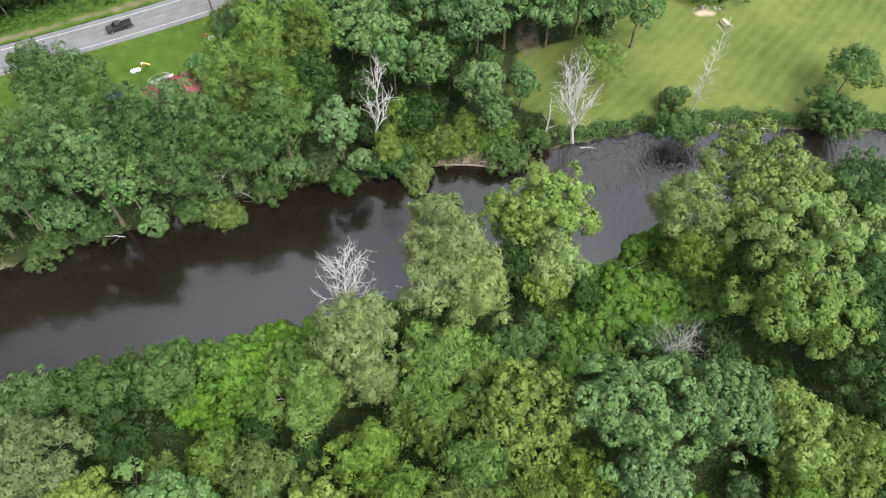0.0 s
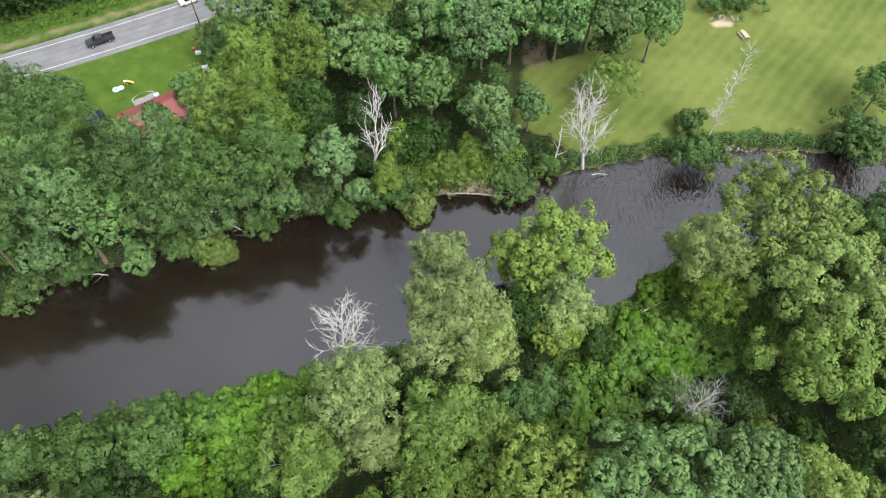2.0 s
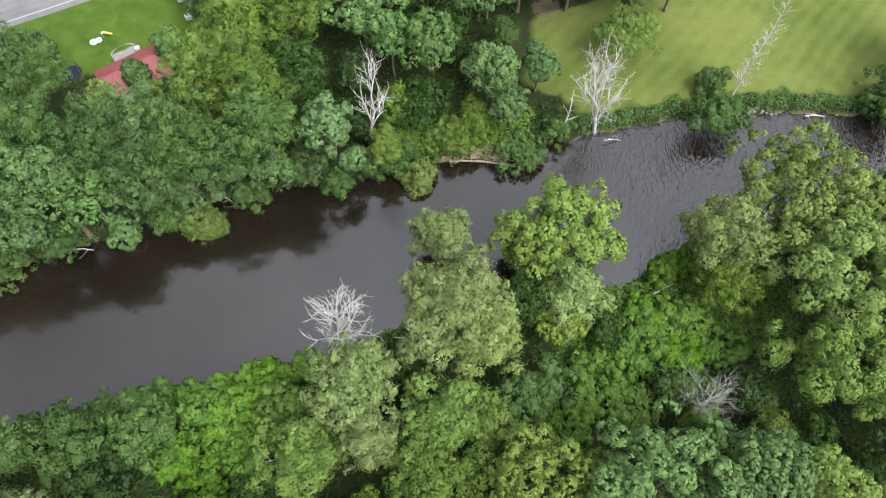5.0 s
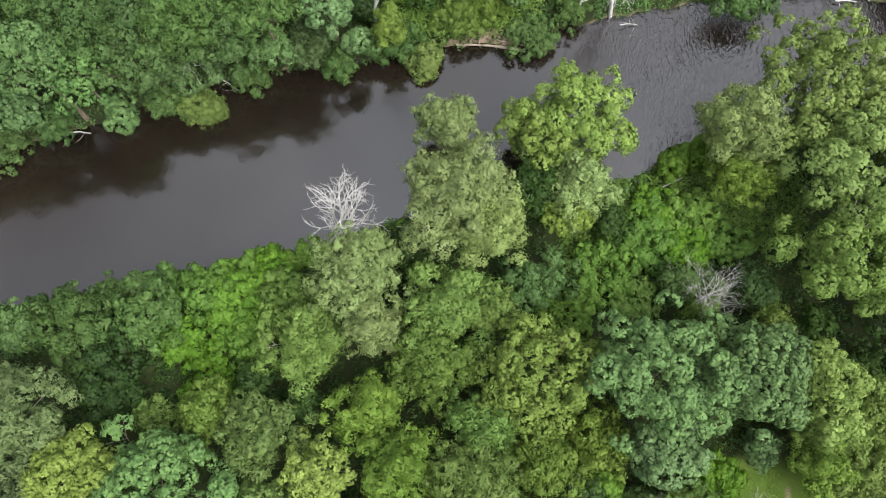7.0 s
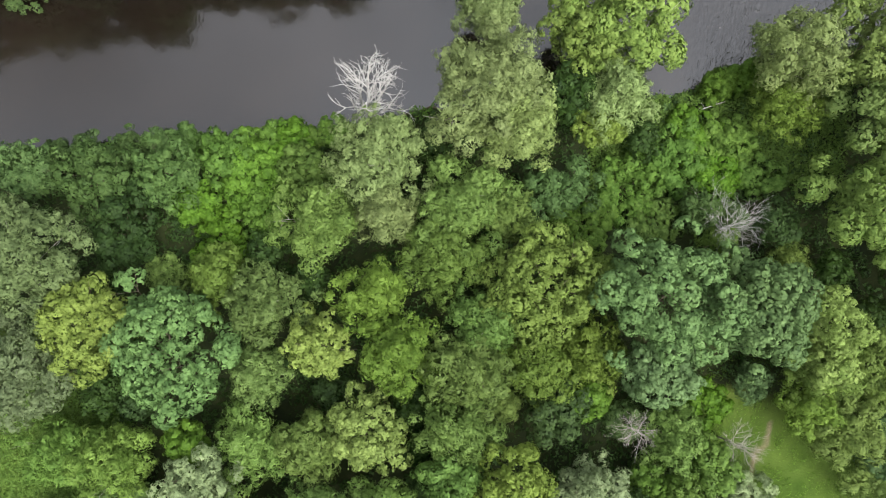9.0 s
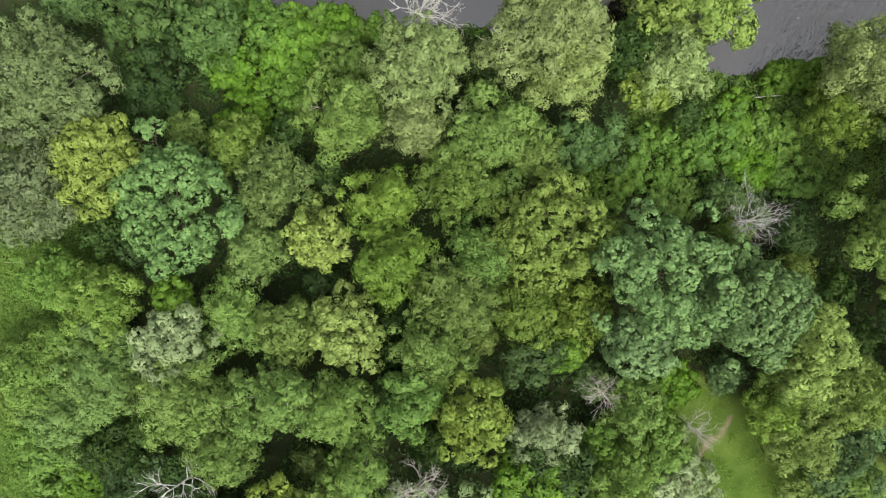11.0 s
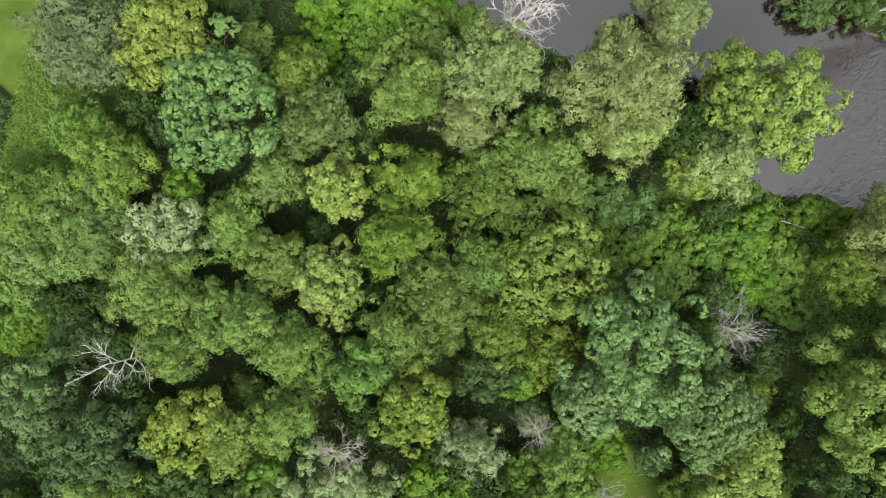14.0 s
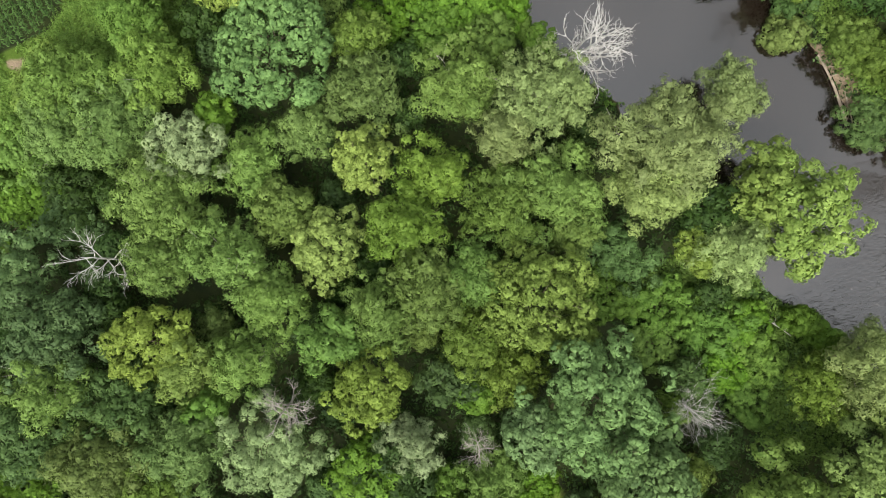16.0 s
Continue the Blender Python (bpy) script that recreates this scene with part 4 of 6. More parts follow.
tree("locust_tree", "locust", 9.1, 122.3, 20.0, 5.7, "blue-green locust tree with rounded clumped foliage", low=0.26, thin=0.78)
tree("locust_tree", "locust", -7.9, 119.8, 17.0, 3.6, "blue-green locust tree with rounded clumped foliage", low=0.42, thin=0.78)
tree("locust_tree", "locust", -2.0, 120.1, 18.0, 3.5, "blue-green locust tree with rounded clumped foliage", low=0.42, thin=0.78)
tree("locust_tree", "locust", 18.1, 122.8, 20.0, 5.7, "blue-green locust tree with rounded clumped foliage", low=0.26, thin=0.78)
tree("locust_tree", "locust", 24.7, 126.2, 20.0, 5.8, "blue-green locust tree with rounded clumped foliage", low=0.26, thin=0.78)
tree("locust_tree", "locust", 29.3, 123.3, 20.0, 5.4, "blue-green locust tree with rounded clumped foliage", low=0.26, thin=0.78)
tree("locust_tree", "locust", 37.1, 123.6, 18.0, 4.4, "blue-green locust tree with rounded clumped foliage", low=0.26, thin=0.78)
tree("riverside_tree", "olive", -20.7, 124.6, 17.0, 5.1, "olive-green feathery tree in dense riverside woodland", low=0.26, thin=0.78)
tree("yellowing_tree", "yellow", -4.7, 132.6, 14.0, 3.1, "yellow-green tree with dense tufted foliage", low=0.26, thin=0.78)
tree("deciduous_tree", "green", -49.2, 117.7, 9.0, 4.1, "mid-green leafy deciduous tree in the woodland", low=0.26, thin=0.78)
tree("riverside_tree", "olive", 28.2, 112.5, 9.0, 4.8, "olive-green feathery tree in dense riverside woodland", low=0.26, thin=0.78)
tree("understory_tree", "dark", -13.9, 119.0, 12.0, 4.8, "woodland tree with green leaves darkened for shade", low=0.26, thin=0.78)
tree("understory_tree", "dark", -2.9, 116.2, 10.0, 4.8, "woodland tree with green leaves darkened for shade", low=0.26, thin=0.78)
tree("understory_tree", "dark", 14.5, 132.0, 16.0, 5.5, "woodland tree with green leaves darkened for shade", low=0.26, thin=0.78)
tree("understory_tree", "dark", -26.3, 133.4, 16.0, 6.7, "woodland tree with green leaves darkened for shade", low=0.26, thin=0.78)
tree("understory_tree", "dark", 7.6, 133.5, 18.0, 6.6, "woodland tree with green leaves darkened for shade", low=0.26, thin=0.78)
tree("understory_tree", "dark", 28.6, 123.8, 9.0, 3.9, "woodland tree with green leaves darkened for shade", low=0.26, thin=0.78)
tree("riverside_tree", "olive", -16.1, 133.4, 14.0, 2.9, "olive-green feathery tree in dense riverside woodland", low=0.26, thin=0.78)
shrub("bush", "locust", -54.6, 72.4, 5.0, 2.9, "blue-green bush at the water edge")
shrub("bush", "olive", -41.4, 73.9, 5.0, 3.4, "olive-green bush beside the river")
shrub("bush", "green", 10.2, 90.7, 4.0, 4.2, "green bush at the woodland edge")
shrub("bush", "olive", 2.1, 94.6, 5.0, 3.9, "olive-green bush beside the river")
shrub("bush", "olive", -2.4, 92.2, 4.0, 4.0, "olive-green bush beside the river")
shrub("bush", "yellow", -7.0, 85.1, 5.0, 3.1, "yellowing bush hanging over the water")
shrub("bush", "olive", -12.3, 96.5, 7.0, 3.5, "olive-green bush beside the river")
shrub("bush", "green", -12.6, 87.2, 5.0, 3.8, "green bush at the woodland edge")
shrub("bush", "green", 43.2, 105.4, 5.0, 2.3, "green bush at the woodland edge")
shrub("bush", "green", -21.1, 83.5, 4.0, 2.9, "green bush at the woodland edge")
shrub("bush", "green", -35.2, 80.5, 4.0, 3.3, "green bush at the woodland edge")
shrub("bush", "green", -48.5, 75.4, 4.0, 3.4, "green bush at the woodland edge")
shrub("bush", "green", -63.7, 69.4, 4.0, 3.3, "green bush at the woodland edge")
shrub("bush", "green", -71.4, 64.9, 4.0, 3.3, "green bush at the woodland edge")
shrub("bush", "dark", -17.2, 94.1, 6.0, 4.1, "bush with green leaves darkened for shade")
shrub("bush", "green", 16.4, 95.3, 3.0, 2.7, "green bush at the woodland edge")
shrub("bush", "green", 73.7, 103.6, 6.0, 4.2, "green bush at the woodland edge")
tree("riverside_tree", "green", 79.0, 111.5, 10.0, 5.0, "mid-green leafy tree at the edge of the mown field", thin=0.7)
shrub("bush", "green", 57.8, 143.1, 4.5, 5.9, "green bush at the woodland edge")
shrub("bush", "green", 74.6, 148.1, 1.6, 1.2, "green bush at the woodland edge")

tree("riverside_tree", "olive", -12.8, 86.8, 9.0, 2.6, "olive-green feathery tree beside a dead trunk", low=0.15)

# dead trees
dead_tree(-17.0, 53.4, 14.0, 5.0, "bleached white dead tree leaning over the water", count=17, fork=0.1, lean=(0.9, 2.8), thick=0.38, depth=4, rise=(0.9, 2.2))
dead_tree(34.6, 47.2, 10.0, 4.4, "small grey leafless dead tree with spreading twigs", count=24, fork=0.2, depth=4, thick=0.12, rise=(0.6, 1.8))
dead_tree(-17.2, -15.4, 13.0, 4.6, "pale broken dead snag with a few bare branches", count=9, depth=3, thick=0.24, lean=(-1.6, -1.2), fork=0.35)
dead_tree(10.0, -2.1, 15.5, 3.4, "bare grey dead crown among living trees", mat=TWIG, count=14, fork=0.4, depth=4, thick=0.2)
dead_tree(26.6, 18.4, 12.5, 2.6, "small brown-grey leafless tree with dense twigs", mat=TWIG, count=18, fork=0.3, depth=4, thick=0.14)
dead_tree(40.2, 19.2, 9.5, 2.8, "small grey leafless tree beside the clearing", mat=TWIG, count=18, fork=0.3, depth=4, thick=0.12)
dead_tree(-15.5, 88.9, 22.0, 5.2, "tall bleached dead tree with forked bare limbs", count=11, fork=0.3, depth=3, thick=0.3, rise=(1.5, 2.8), lean=(1.6, 0.4))
dead_tree(23.0, 96.0, 17.0, 6.2, "tall bleached dead tree with many bare branches", count=16, fork=0.16, depth=4, thick=0.36, rise=(1.4, 2.6), bend=0.012, lean=(-3.2, 0.0))
dead_tree(17.3, 95.1, 12.0, 1.9, "thin bleached dead trunk with short stubs", count=6, depth=1)
dead_tree(47.4, 103.8, 23.0, 2.1, "slender pale leaning dead tree at the field edge", count=34, fork=0.12, thick=0.15, rise=(0.9, 1.8), bend=0.002)
dead_tree(-43.0, 78.3, 13.5, 3.0, "pale bare dead branch among green trees", count=7, depth=3, thick=0.16, fork=0.35)

# trees beyond the road
tree("understory_tree", "dark", -121.0, 119.0, 12.0, 5.0, "dark green tree in the wood beyond the road or field", low=0.06, thin=0.55)
tree("understory_tree", "dark", -112.0, 122.0, 12.0, 5.0, "dark green tree in the wood beyond the road or field", low=0.06, thin=0.55)
tree("understory_tree", "dark", -104.0, 127.0, 12.0, 5.0, "dark green tree in the wood beyond the road or field", low=0.06, thin=0.55)
tree("understory_tree", "dark", -97.0, 132.0, 12.0, 5.0, "dark green tree in the wood beyond the road or field", low=0.06, thin=0.55)
tree("understory_tree", "dark", -89.0, 137.0, 12.0, 5.0, "dark green tree in the wood beyond the road or field", low=0.06, thin=0.55)
tree("understory_tree", "dark", -82.0, 142.0, 12.0, 5.0, "dark green tree in the wood beyond the road or field", low=0.06, thin=0.55)
tree("understory_tree", "dark", -75.0, 147.0, 12.0, 5.0, "dark green tree in the wood beyond the road or field", low=0.06, thin=0.55)
tree("understory_tree", "dark", -67.0, 152.0, 12.0, 5.0, "dark green tree in the wood beyond the road or field", low=0.06, thin=0.55)
tree("understory_tree", "dark", -60.0, 158.0, 12.0, 5.0, "dark green tree in the wood beyond the road or field", low=0.06, thin=0.55)
tree("understory_tree", "dark", -116.0, 126.0, 11.0, 4.5, "dark green tree in the wood beyond the road or field", low=0.06, thin=0.55)
tree("understory_tree", "dark", -108.0, 130.0, 12.0, 5.0, "dark green tree in the wood beyond the road or field", low=0.06, thin=0.55)
tree("understory_tree", "dark", -100.0, 136.0, 11.0, 5.0, "dark green tree in the wood beyond the road or field", low=0.06, thin=0.55)
tree("understory_tree", "dark", -92.0, 141.0, 12.0, 5.0, "dark green tree in the wood beyond the road or field", low=0.06, thin=0.55)
tree("understory_tree", "dark", -84.0, 146.0, 11.0, 5.0, "dark green tree in the wood beyond the road or field", low=0.06, thin=0.55)
tree("deciduous_tree", "green", -96.0, 144.0, 13.0, 5.0, "mid-green tree in the wood beyond the road or field", low=0.06, thin=0.55)
tree("understory_tree", "dark", -77.0, 152.0, 12.0, 5.0, "dark green tree in the wood beyond the road or field", low=0.06, thin=0.55)
tree("deciduous_tree", "green", -70.0, 157.0, 13.0, 5.0, "mid-green tree in the wood beyond the road or field", low=0.06, thin=0.55)
tree("understory_tree", "dark", -62.0, 163.0, 12.0, 5.0, "dark green tree in the wood beyond the road or field", low=0.06, thin=0.55)
tree("deciduous_tree", "green", -88.0, 151.0, 13.0, 5.0, "mid-green tree in the wood beyond the road or field", low=0.06, thin=0.55)
tree("understory_tree", "dark", -106.0, 139.0, 12.0, 5.0, "dark green tree in the wood beyond the road or field", low=0.06, thin=0.55)
tree("deciduous_tree", "green", -118.0, 135.0, 12.0, 5.0, "mid-green tree in the wood beyond the road or field", low=0.06, thin=0.55)
tree("understory_tree", "dark", -80.0, 158.0, 12.0, 5.0, "dark green tree in the wood beyond the road or field", low=0.06, thin=0.55)

# wood north of the field
tree("understory_tree", "dark", -38.0, 150.0, 16.0, 5.0, "dark green tree in the wood beyond the road or field", low=0.06, thin=0.55)
tree("deciduous_tree", "green", -28.0, 155.0, 17.0, 5.5, "mid-green tree in the wood beyond the road or field", low=0.06, thin=0.55)
tree("locust_tree", "locust", -18.0, 158.0, 18.0, 5.0, "blue-green locust tree in the far wood", low=0.06, thin=0.55)
tree("understory_tree", "dark", -6.0, 156.0, 16.0, 5.0, "dark green tree in the wood beyond the road or field", low=0.06, thin=0.55)
tree("deciduous_tree", "green", 4.0, 158.0, 17.0, 5.5, "mid-green tree in the wood beyond the road or field", low=0.06, thin=0.55)
tree("locust_tree", "locust", 14.0, 160.0, 18.0, 5.0, "blue-green locust tree in the far wood", low=0.06, thin=0.55)
tree("understory_tree", "dark", 24.0, 162.0, 17.0, 5.0, "dark green tree in the wood beyond the road or field", low=0.06, thin=0.55)
tree("understory_tree", "dark", -46.0, 146.0, 14.0, 5.0, "dark green tree in the wood beyond the road or field", low=0.06, thin=0.55)

# small trees round the red-roofed house
tree("locust_tree", "locust", -52.7, 105.7, 9.0, 2.7, "blue-green locust tree with rounded clumped foliage", thin=0.78)
tree("locust_tree", "locust", -57.6, 100.3, 7.0, 2.2, "blue-green locust tree with rounded clumped foliage", thin=0.78)
tree("riverside_tree", "olive", -50.2, 121.5, 8.0, 4.0, "olive-green feathery tree in dense riverside woodland", thin=0.78)
tree("yellowing_tree", "yellow", -61.4, 93.3, 9.0, 2.9, "yellow-green tree with dense tufted foliage", thin=0.78)
tree("yellowing_tree", "yellow", -42.4, 99.9, 15.0, 3.3, "yellow-green tree with dense tufted foliage", thin=0.78)
tree("riverside_tree", "olive", -52.1, 94.2, 9.0, 2.5, "olive-green feathery tree in dense riverside woodland", thin=0.78)

# trees leaning over the river
tree("deciduous_tree", "green", 43.2, 100.5, 7.0, 3.8, "green tree leaning over the river from the far bank", low=0.20, lean=(0.6, -3.2))
tree("deciduous_tree", "green", 75.4, 101.8, 8.0, 3.8, "green tree hanging over the far river edge", low=0.10, lean=(0.0, -1.5))

# younger trees that fill the wood; the dark-leaved ones paint shade between the crowns
tree("young_tree", "dark", 69.9, 46.7, 7.5, 3.3, "young tree under taller trees, its green leaves darkened for shade", low=0.2, thin=0.5)
tree("young_tree", "dark", 25.6, -24.7, 7.9, 3.4, "young tree under taller trees, its green leaves darkened for shade", low=0.2, thin=0.5)
tree("young_tree", "dark", 22.4, -47.6, 5.2, 3.0, "young tree under taller trees, its green leaves darkened for shade", low=0.2, thin=0.5)
tree("young_tree", "dark", 36.4, -36.2, 5.5, 3.0, "young tree under taller trees, its green leaves darkened for shade", low=0.2, thin=0.5)
tree("young_tree", "dark", 71.0, 32.7, 5.5, 3.1, "young tree under taller trees, its green leaves darkened for shade", low=0.2, thin=0.5)
tree("young_tree", "dark", -9.8, -40.5, 6.4, 2.7, "young tree under taller trees, its green leaves darkened for shade", low=0.2, thin=0.5)
tree("young_tree", "dark", 77.9, 61.1, 7.9, 3.4, "young tree under taller trees, its green leaves darkened for shade", low=0.2, thin=0.5)
tree("young_tree", "dark", 34.4, -7.3, 6.2, 2.5, "young tree under taller trees, its green leaves darkened for shade", low=0.2, thin=0.5)
tree("young_tree", "green", 31.0, 49.2, 7.0, 2.6, "young green tree among taller trees", low=0.2, thin=0.5)
tree("young_tree", "dark", 75.3, 43.6, 6.9, 3.3, "young tree under taller trees, its green leaves darkened for shade", low=0.2, thin=0.5)
tree("young_tree", "dark", 38.9, -44.5, 6.9, 2.4, "young tree under taller trees, its green leaves darkened for shade", low=0.2, thin=0.5)
tree("young_tree", "green", 30.8, -38.8, 7.7, 2.4, "young green tree among taller trees", low=0.2, thin=0.5)
tree("young_tree", "olive", 72.2, 56.8, 6.7, 2.7, "young olive-green tree among taller trees", low=0.2, thin=0.5)
tree("young_tree", "dark", -19.9, -15.9, 6.5, 2.2, "young tree under taller trees, its green leaves darkened for shade", low=0.2, thin=0.5)
tree("young_tree", "dark", 37.7, -30.8, 5.4, 2.6, "young tree under taller trees, its green leaves darkened for shade", low=0.2, thin=0.5)
tree("young_tree", "dark", 25.1, -42.4, 7.2, 2.3, "young tree under taller trees, its green leaves darkened for shade", low=0.2, thin=0.5)
tree("young_tree", "dark", 30.6, -3.4, 7.7, 2.7, "young tree under taller trees, its green leaves darkened for shade", low=0.2, thin=0.5)
tree("young_tree", "dark", -26.4, -12.5, 7.0, 2.4, "young tree under taller trees, its green leaves darkened for shade", low=0.2, thin=0.5)
tree("young_tree", "green", 50.4, -36.2, 5.7, 2.8, "young green tree among taller trees", low=0.2, thin=0.5)
tree("young_tree", "dark", 12.4, -37.2, 5.3, 2.6, "young tree under taller trees, its green leaves darkened for shade", low=0.2, thin=0.5)
tree("young_tree", "dark", 31.3, -12.7, 5.1, 2.8, "young tree under taller trees, its green leaves darkened for shade", low=0.2, thin=0.5)
tree("young_tree", "olive", -15.7, -46.4, 5.5, 2.9, "young olive-green tree among taller trees", low=0.2, thin=0.5)
tree("young_tree", "dark", 57.1, 39.7, 5.1, 2.4, "young tree under taller trees, its green leaves darkened for shade", low=0.2, thin=0.5)
tree("young_tree", "dark", 43.2, -17.1, 7.4, 2.6, "young tree under taller trees, its green leaves darkened for shade", low=0.2, thin=0.5)
tree("young_tree", "olive", 43.5, -12.0, 7.4, 3.3, "young olive-green tree among taller trees", low=0.2, thin=0.5)
tree("young_tree", "dark", -9.3, -46.7, 6.9, 2.8, "young tree under taller trees, its green leaves darkened for shade", low=0.2, thin=0.5)
tree("young_tree", "dark", 51.9, -45.2, 5.9, 3.0, "young tree under taller trees, its green leaves darkened for shade", low=0.2, thin=0.5)
tree("young_tree", "dark", 14.2, 2.4, 6.1, 2.2, "young tree under taller trees, its green leaves darkened for shade", low=0.2, thin=0.5)
tree("young_tree", "olive", -27.1, -35.2, 5.8, 2.6, "young olive-green tree among taller trees", low=0.2, thin=0.5)
tree("young_tree", "olive", -30.5, -40.0, 6.9, 2.9, "young olive-green tree among taller trees", low=0.2, thin=0.5)
tree("young_tree", "dark", 32.1, -33.7, 6.8, 2.6, "young tree under taller trees, its green leaves darkened for shade", low=0.2, thin=0.5)
tree("young_tree", "dark", 42.0, -37.3, 6.4, 2.7, "young tree under taller trees, its green leaves darkened for shade", low=0.2, thin=0.5)
tree("young_tree", "dark", 43.1, -23.0, 5.9, 2.6, "young tree under taller trees, its green leaves darkened for shade", low=0.2, thin=0.5)
tree("young_tree", "dark", 71.7, 39.9, 5.5, 2.8, "young tree under taller trees, its green leaves darkened for shade", low=0.2, thin=0.5)
tree("young_tree", "olive", 24.7, -35.4, 6.7, 2.8, "young olive-green tree among taller trees", low=0.2, thin=0.5)
tree("young_tree", "dark", -12.9, 15.3, 6.7, 2.9, "young tree under taller trees, its green leaves darkened for shade", low=0.2, thin=0.5)
tree("young_tree", "dark", -26.8, -44.8, 6.9, 2.5, "young tree under taller trees, its green leaves darkened for shade", low=0.2, thin=0.5)
tree("young_tree", "olive", 16.6, -46.8, 6.8, 2.3, "young olive-green tree among taller trees", low=0.2, thin=0.5)
tree("young_tree", "olive", 27.8, -8.8, 6.7, 2.9, "young olive-green tree among taller trees", low=0.2, thin=0.5)
tree("young_tree", "green", 22.7, -30.8, 7.9, 2.4, "young green tree among taller trees", low=0.2, thin=0.5)
tree("young_tree", "green", 38.7, -15.1, 5.5, 2.8, "young green tree among taller trees", low=0.2, thin=0.5)
tree("young_tree", "dark", 49.4, -27.6, 6.6, 2.8, "young tree under taller trees, its green leaves darkened for shade", low=0.2, thin=0.5)
tree("young_tree", "dark", 19.5, -19.5, 6.8, 2.3, "young tree under taller trees, its green leaves darkened for shade", low=0.2, thin=0.5)
tree("young_tree", "dark", -14.4, -35.2, 5.5, 2.6, "young tree under taller trees, its green leaves darkened for shade", low=0.2, thin=0.5)
tree("young_tree", "dark", -7.2, 50.8, 7.1, 2.3, "young tree under taller trees, its green leaves darkened for shade", low=0.2, thin=0.5)
tree("young_tree", "olive", -4.8, -44.6, 5.6, 2.7, "young olive-green tree among taller trees", low=0.2, thin=0.5)
tree("young_tree", "dark", 39.2, -0.7, 7.4, 3.3, "young tree under taller trees, its green leaves darkened for shade", low=0.2, thin=0.5)
tree("young_tree", "dark", -26.2, 31.3, 6.5, 2.7, "young tree under taller trees, its green leaves darkened for shade", low=0.2, thin=0.5)
tree("young_tree", "dark", 31.5, -44.6, 5.9, 2.3, "young tree under taller trees, its green leaves darkened for shade", low=0.2, thin=0.5)
tree("young_tree", "dark", 76.5, 52.9, 5.1, 2.5, "young tree under taller trees, its green leaves darkened for shade", low=0.2, thin=0.5)
tree("young_tree", "green", 35.8, 49.2, 5.9, 2.3, "young green tree among taller trees", low=0.2, thin=0.5)
tree("young_tree", "dark", -22.5, -43.3, 5.4, 2.5, "young tree under taller trees, its green leaves darkened for shade", low=0.2, thin=0.5)
tree("young_tree", "dark", 17.0, -36.6, 7.0, 2.5, "young tree under taller trees, its green leaves darkened for shade", low=0.2, thin=0.5)
tree("young_tree", "dark", -43.3, 9.1, 7.2, 2.9, "young tree under taller trees, its green leaves darkened for shade", low=0.2, thin=0.5)
tree("young_tree", "olive", 32.7, -27.2, 7.1, 2.7, "young olive-green tree among taller trees", low=0.2, thin=0.5)
tree("young_tree", "dark", 16.7, -41.7, 5.0, 3.4, "young tree under taller trees, its green leaves darkened for shade", low=0.2, thin=0.5)
tree("young_tree", "green", 16.5, -30.2, 5.4, 3.1, "young green tree among taller trees", low=0.2, thin=0.5)
tree("young_tree", "dark", -19.3, -37.4, 5.0, 2.7, "young tree under taller trees, its green leaves darkened for shade", low=0.2, thin=0.5)
tree("young_tree", "dark", -16.2, -18.5, 7.3, 3.3, "young tree under taller trees, its green leaves darkened for shade", low=0.2, thin=0.5)
tree("young_tree", "dark", 76.4, 27.5, 6.5, 2.7, "young tree under taller trees, its green leaves darkened for shade", low=0.2, thin=0.5)
tree("young_tree", "dark", 71.9, 27.6, 6.3, 2.4, "young tree under taller trees, its green leaves darkened for shade", low=0.2, thin=0.5)
tree("young_tree", "olive", 44.8, 44.7, 6.0, 2.8, "young olive-green tree among taller trees", low=0.2, thin=0.5)
tree("young_tree", "dark", 78.0, 79.5, 7.7, 3.3, "young tree under taller trees, its green leaves darkened for shade", low=0.2, thin=0.5)
tree("young_tree", "dark", 9.4, -45.8, 6.9, 2.8, "young tree under taller trees, its green leaves darkened for shade", low=0.2, thin=0.5)
tree("young_tree", "dark", 76.7, 70.2, 6.6, 3.0, "young tree under taller trees, its green leaves darkened for shade", low=0.2, thin=0.5)
tree("young_tree", "dark", 66.8, 29.8, 6.9, 2.9, "young tree under taller trees, its green leaves darkened for shade", low=0.2, thin=0.5)
tree("young_tree", "dark", 77.1, 32.1, 5.2, 2.8, "young tree under taller trees, its green leaves darkened for shade", low=0.2, thin=0.5)
tree("young_tree", "green", 44.0, -45.3, 5.2, 2.3, "young green tree among taller trees", low=0.2, thin=0.5)
tree("young_tree", "dark", 63.3, 71.6, 7.8, 2.9, "young tree under taller trees, its green leaves darkened for shade", low=0.2, thin=0.5)
tree("young_tree", "dark", -10.9, -19.0, 7.9, 2.3, "young tree under taller trees, its green leaves darkened for shade", low=0.2, thin=0.5)
tree("young_tree", "olive", -39.3, 25.7, 5.0, 3.3, "young olive-green tree among taller trees", low=0.2, thin=0.5)
tree("young_tree", "dark", 25.8, -18.2, 7.6, 3.4, "young tree under taller trees, its green leaves darkened for shade", low=0.2, thin=0.5)
tree("young_tree", "dark", 21.0, -26.5, 6.6, 2.2, "young tree under taller trees, its green leaves darkened for shade", low=0.2, thin=0.5)
tree("young_tree", "dark", 31.9, -18.2, 6.0, 3.0, "young tree under taller trees, its green leaves darkened for shade", low=0.2, thin=0.5)
tree("young_tree", "green", 46.9, -39.7, 7.2, 2.9, "young green tree among taller trees", low=0.2, thin=0.5)
tree("young_tree", "green", 25.8, 19.2, 6.3, 2.7, "young green tree among taller trees", low=0.2, thin=0.5)
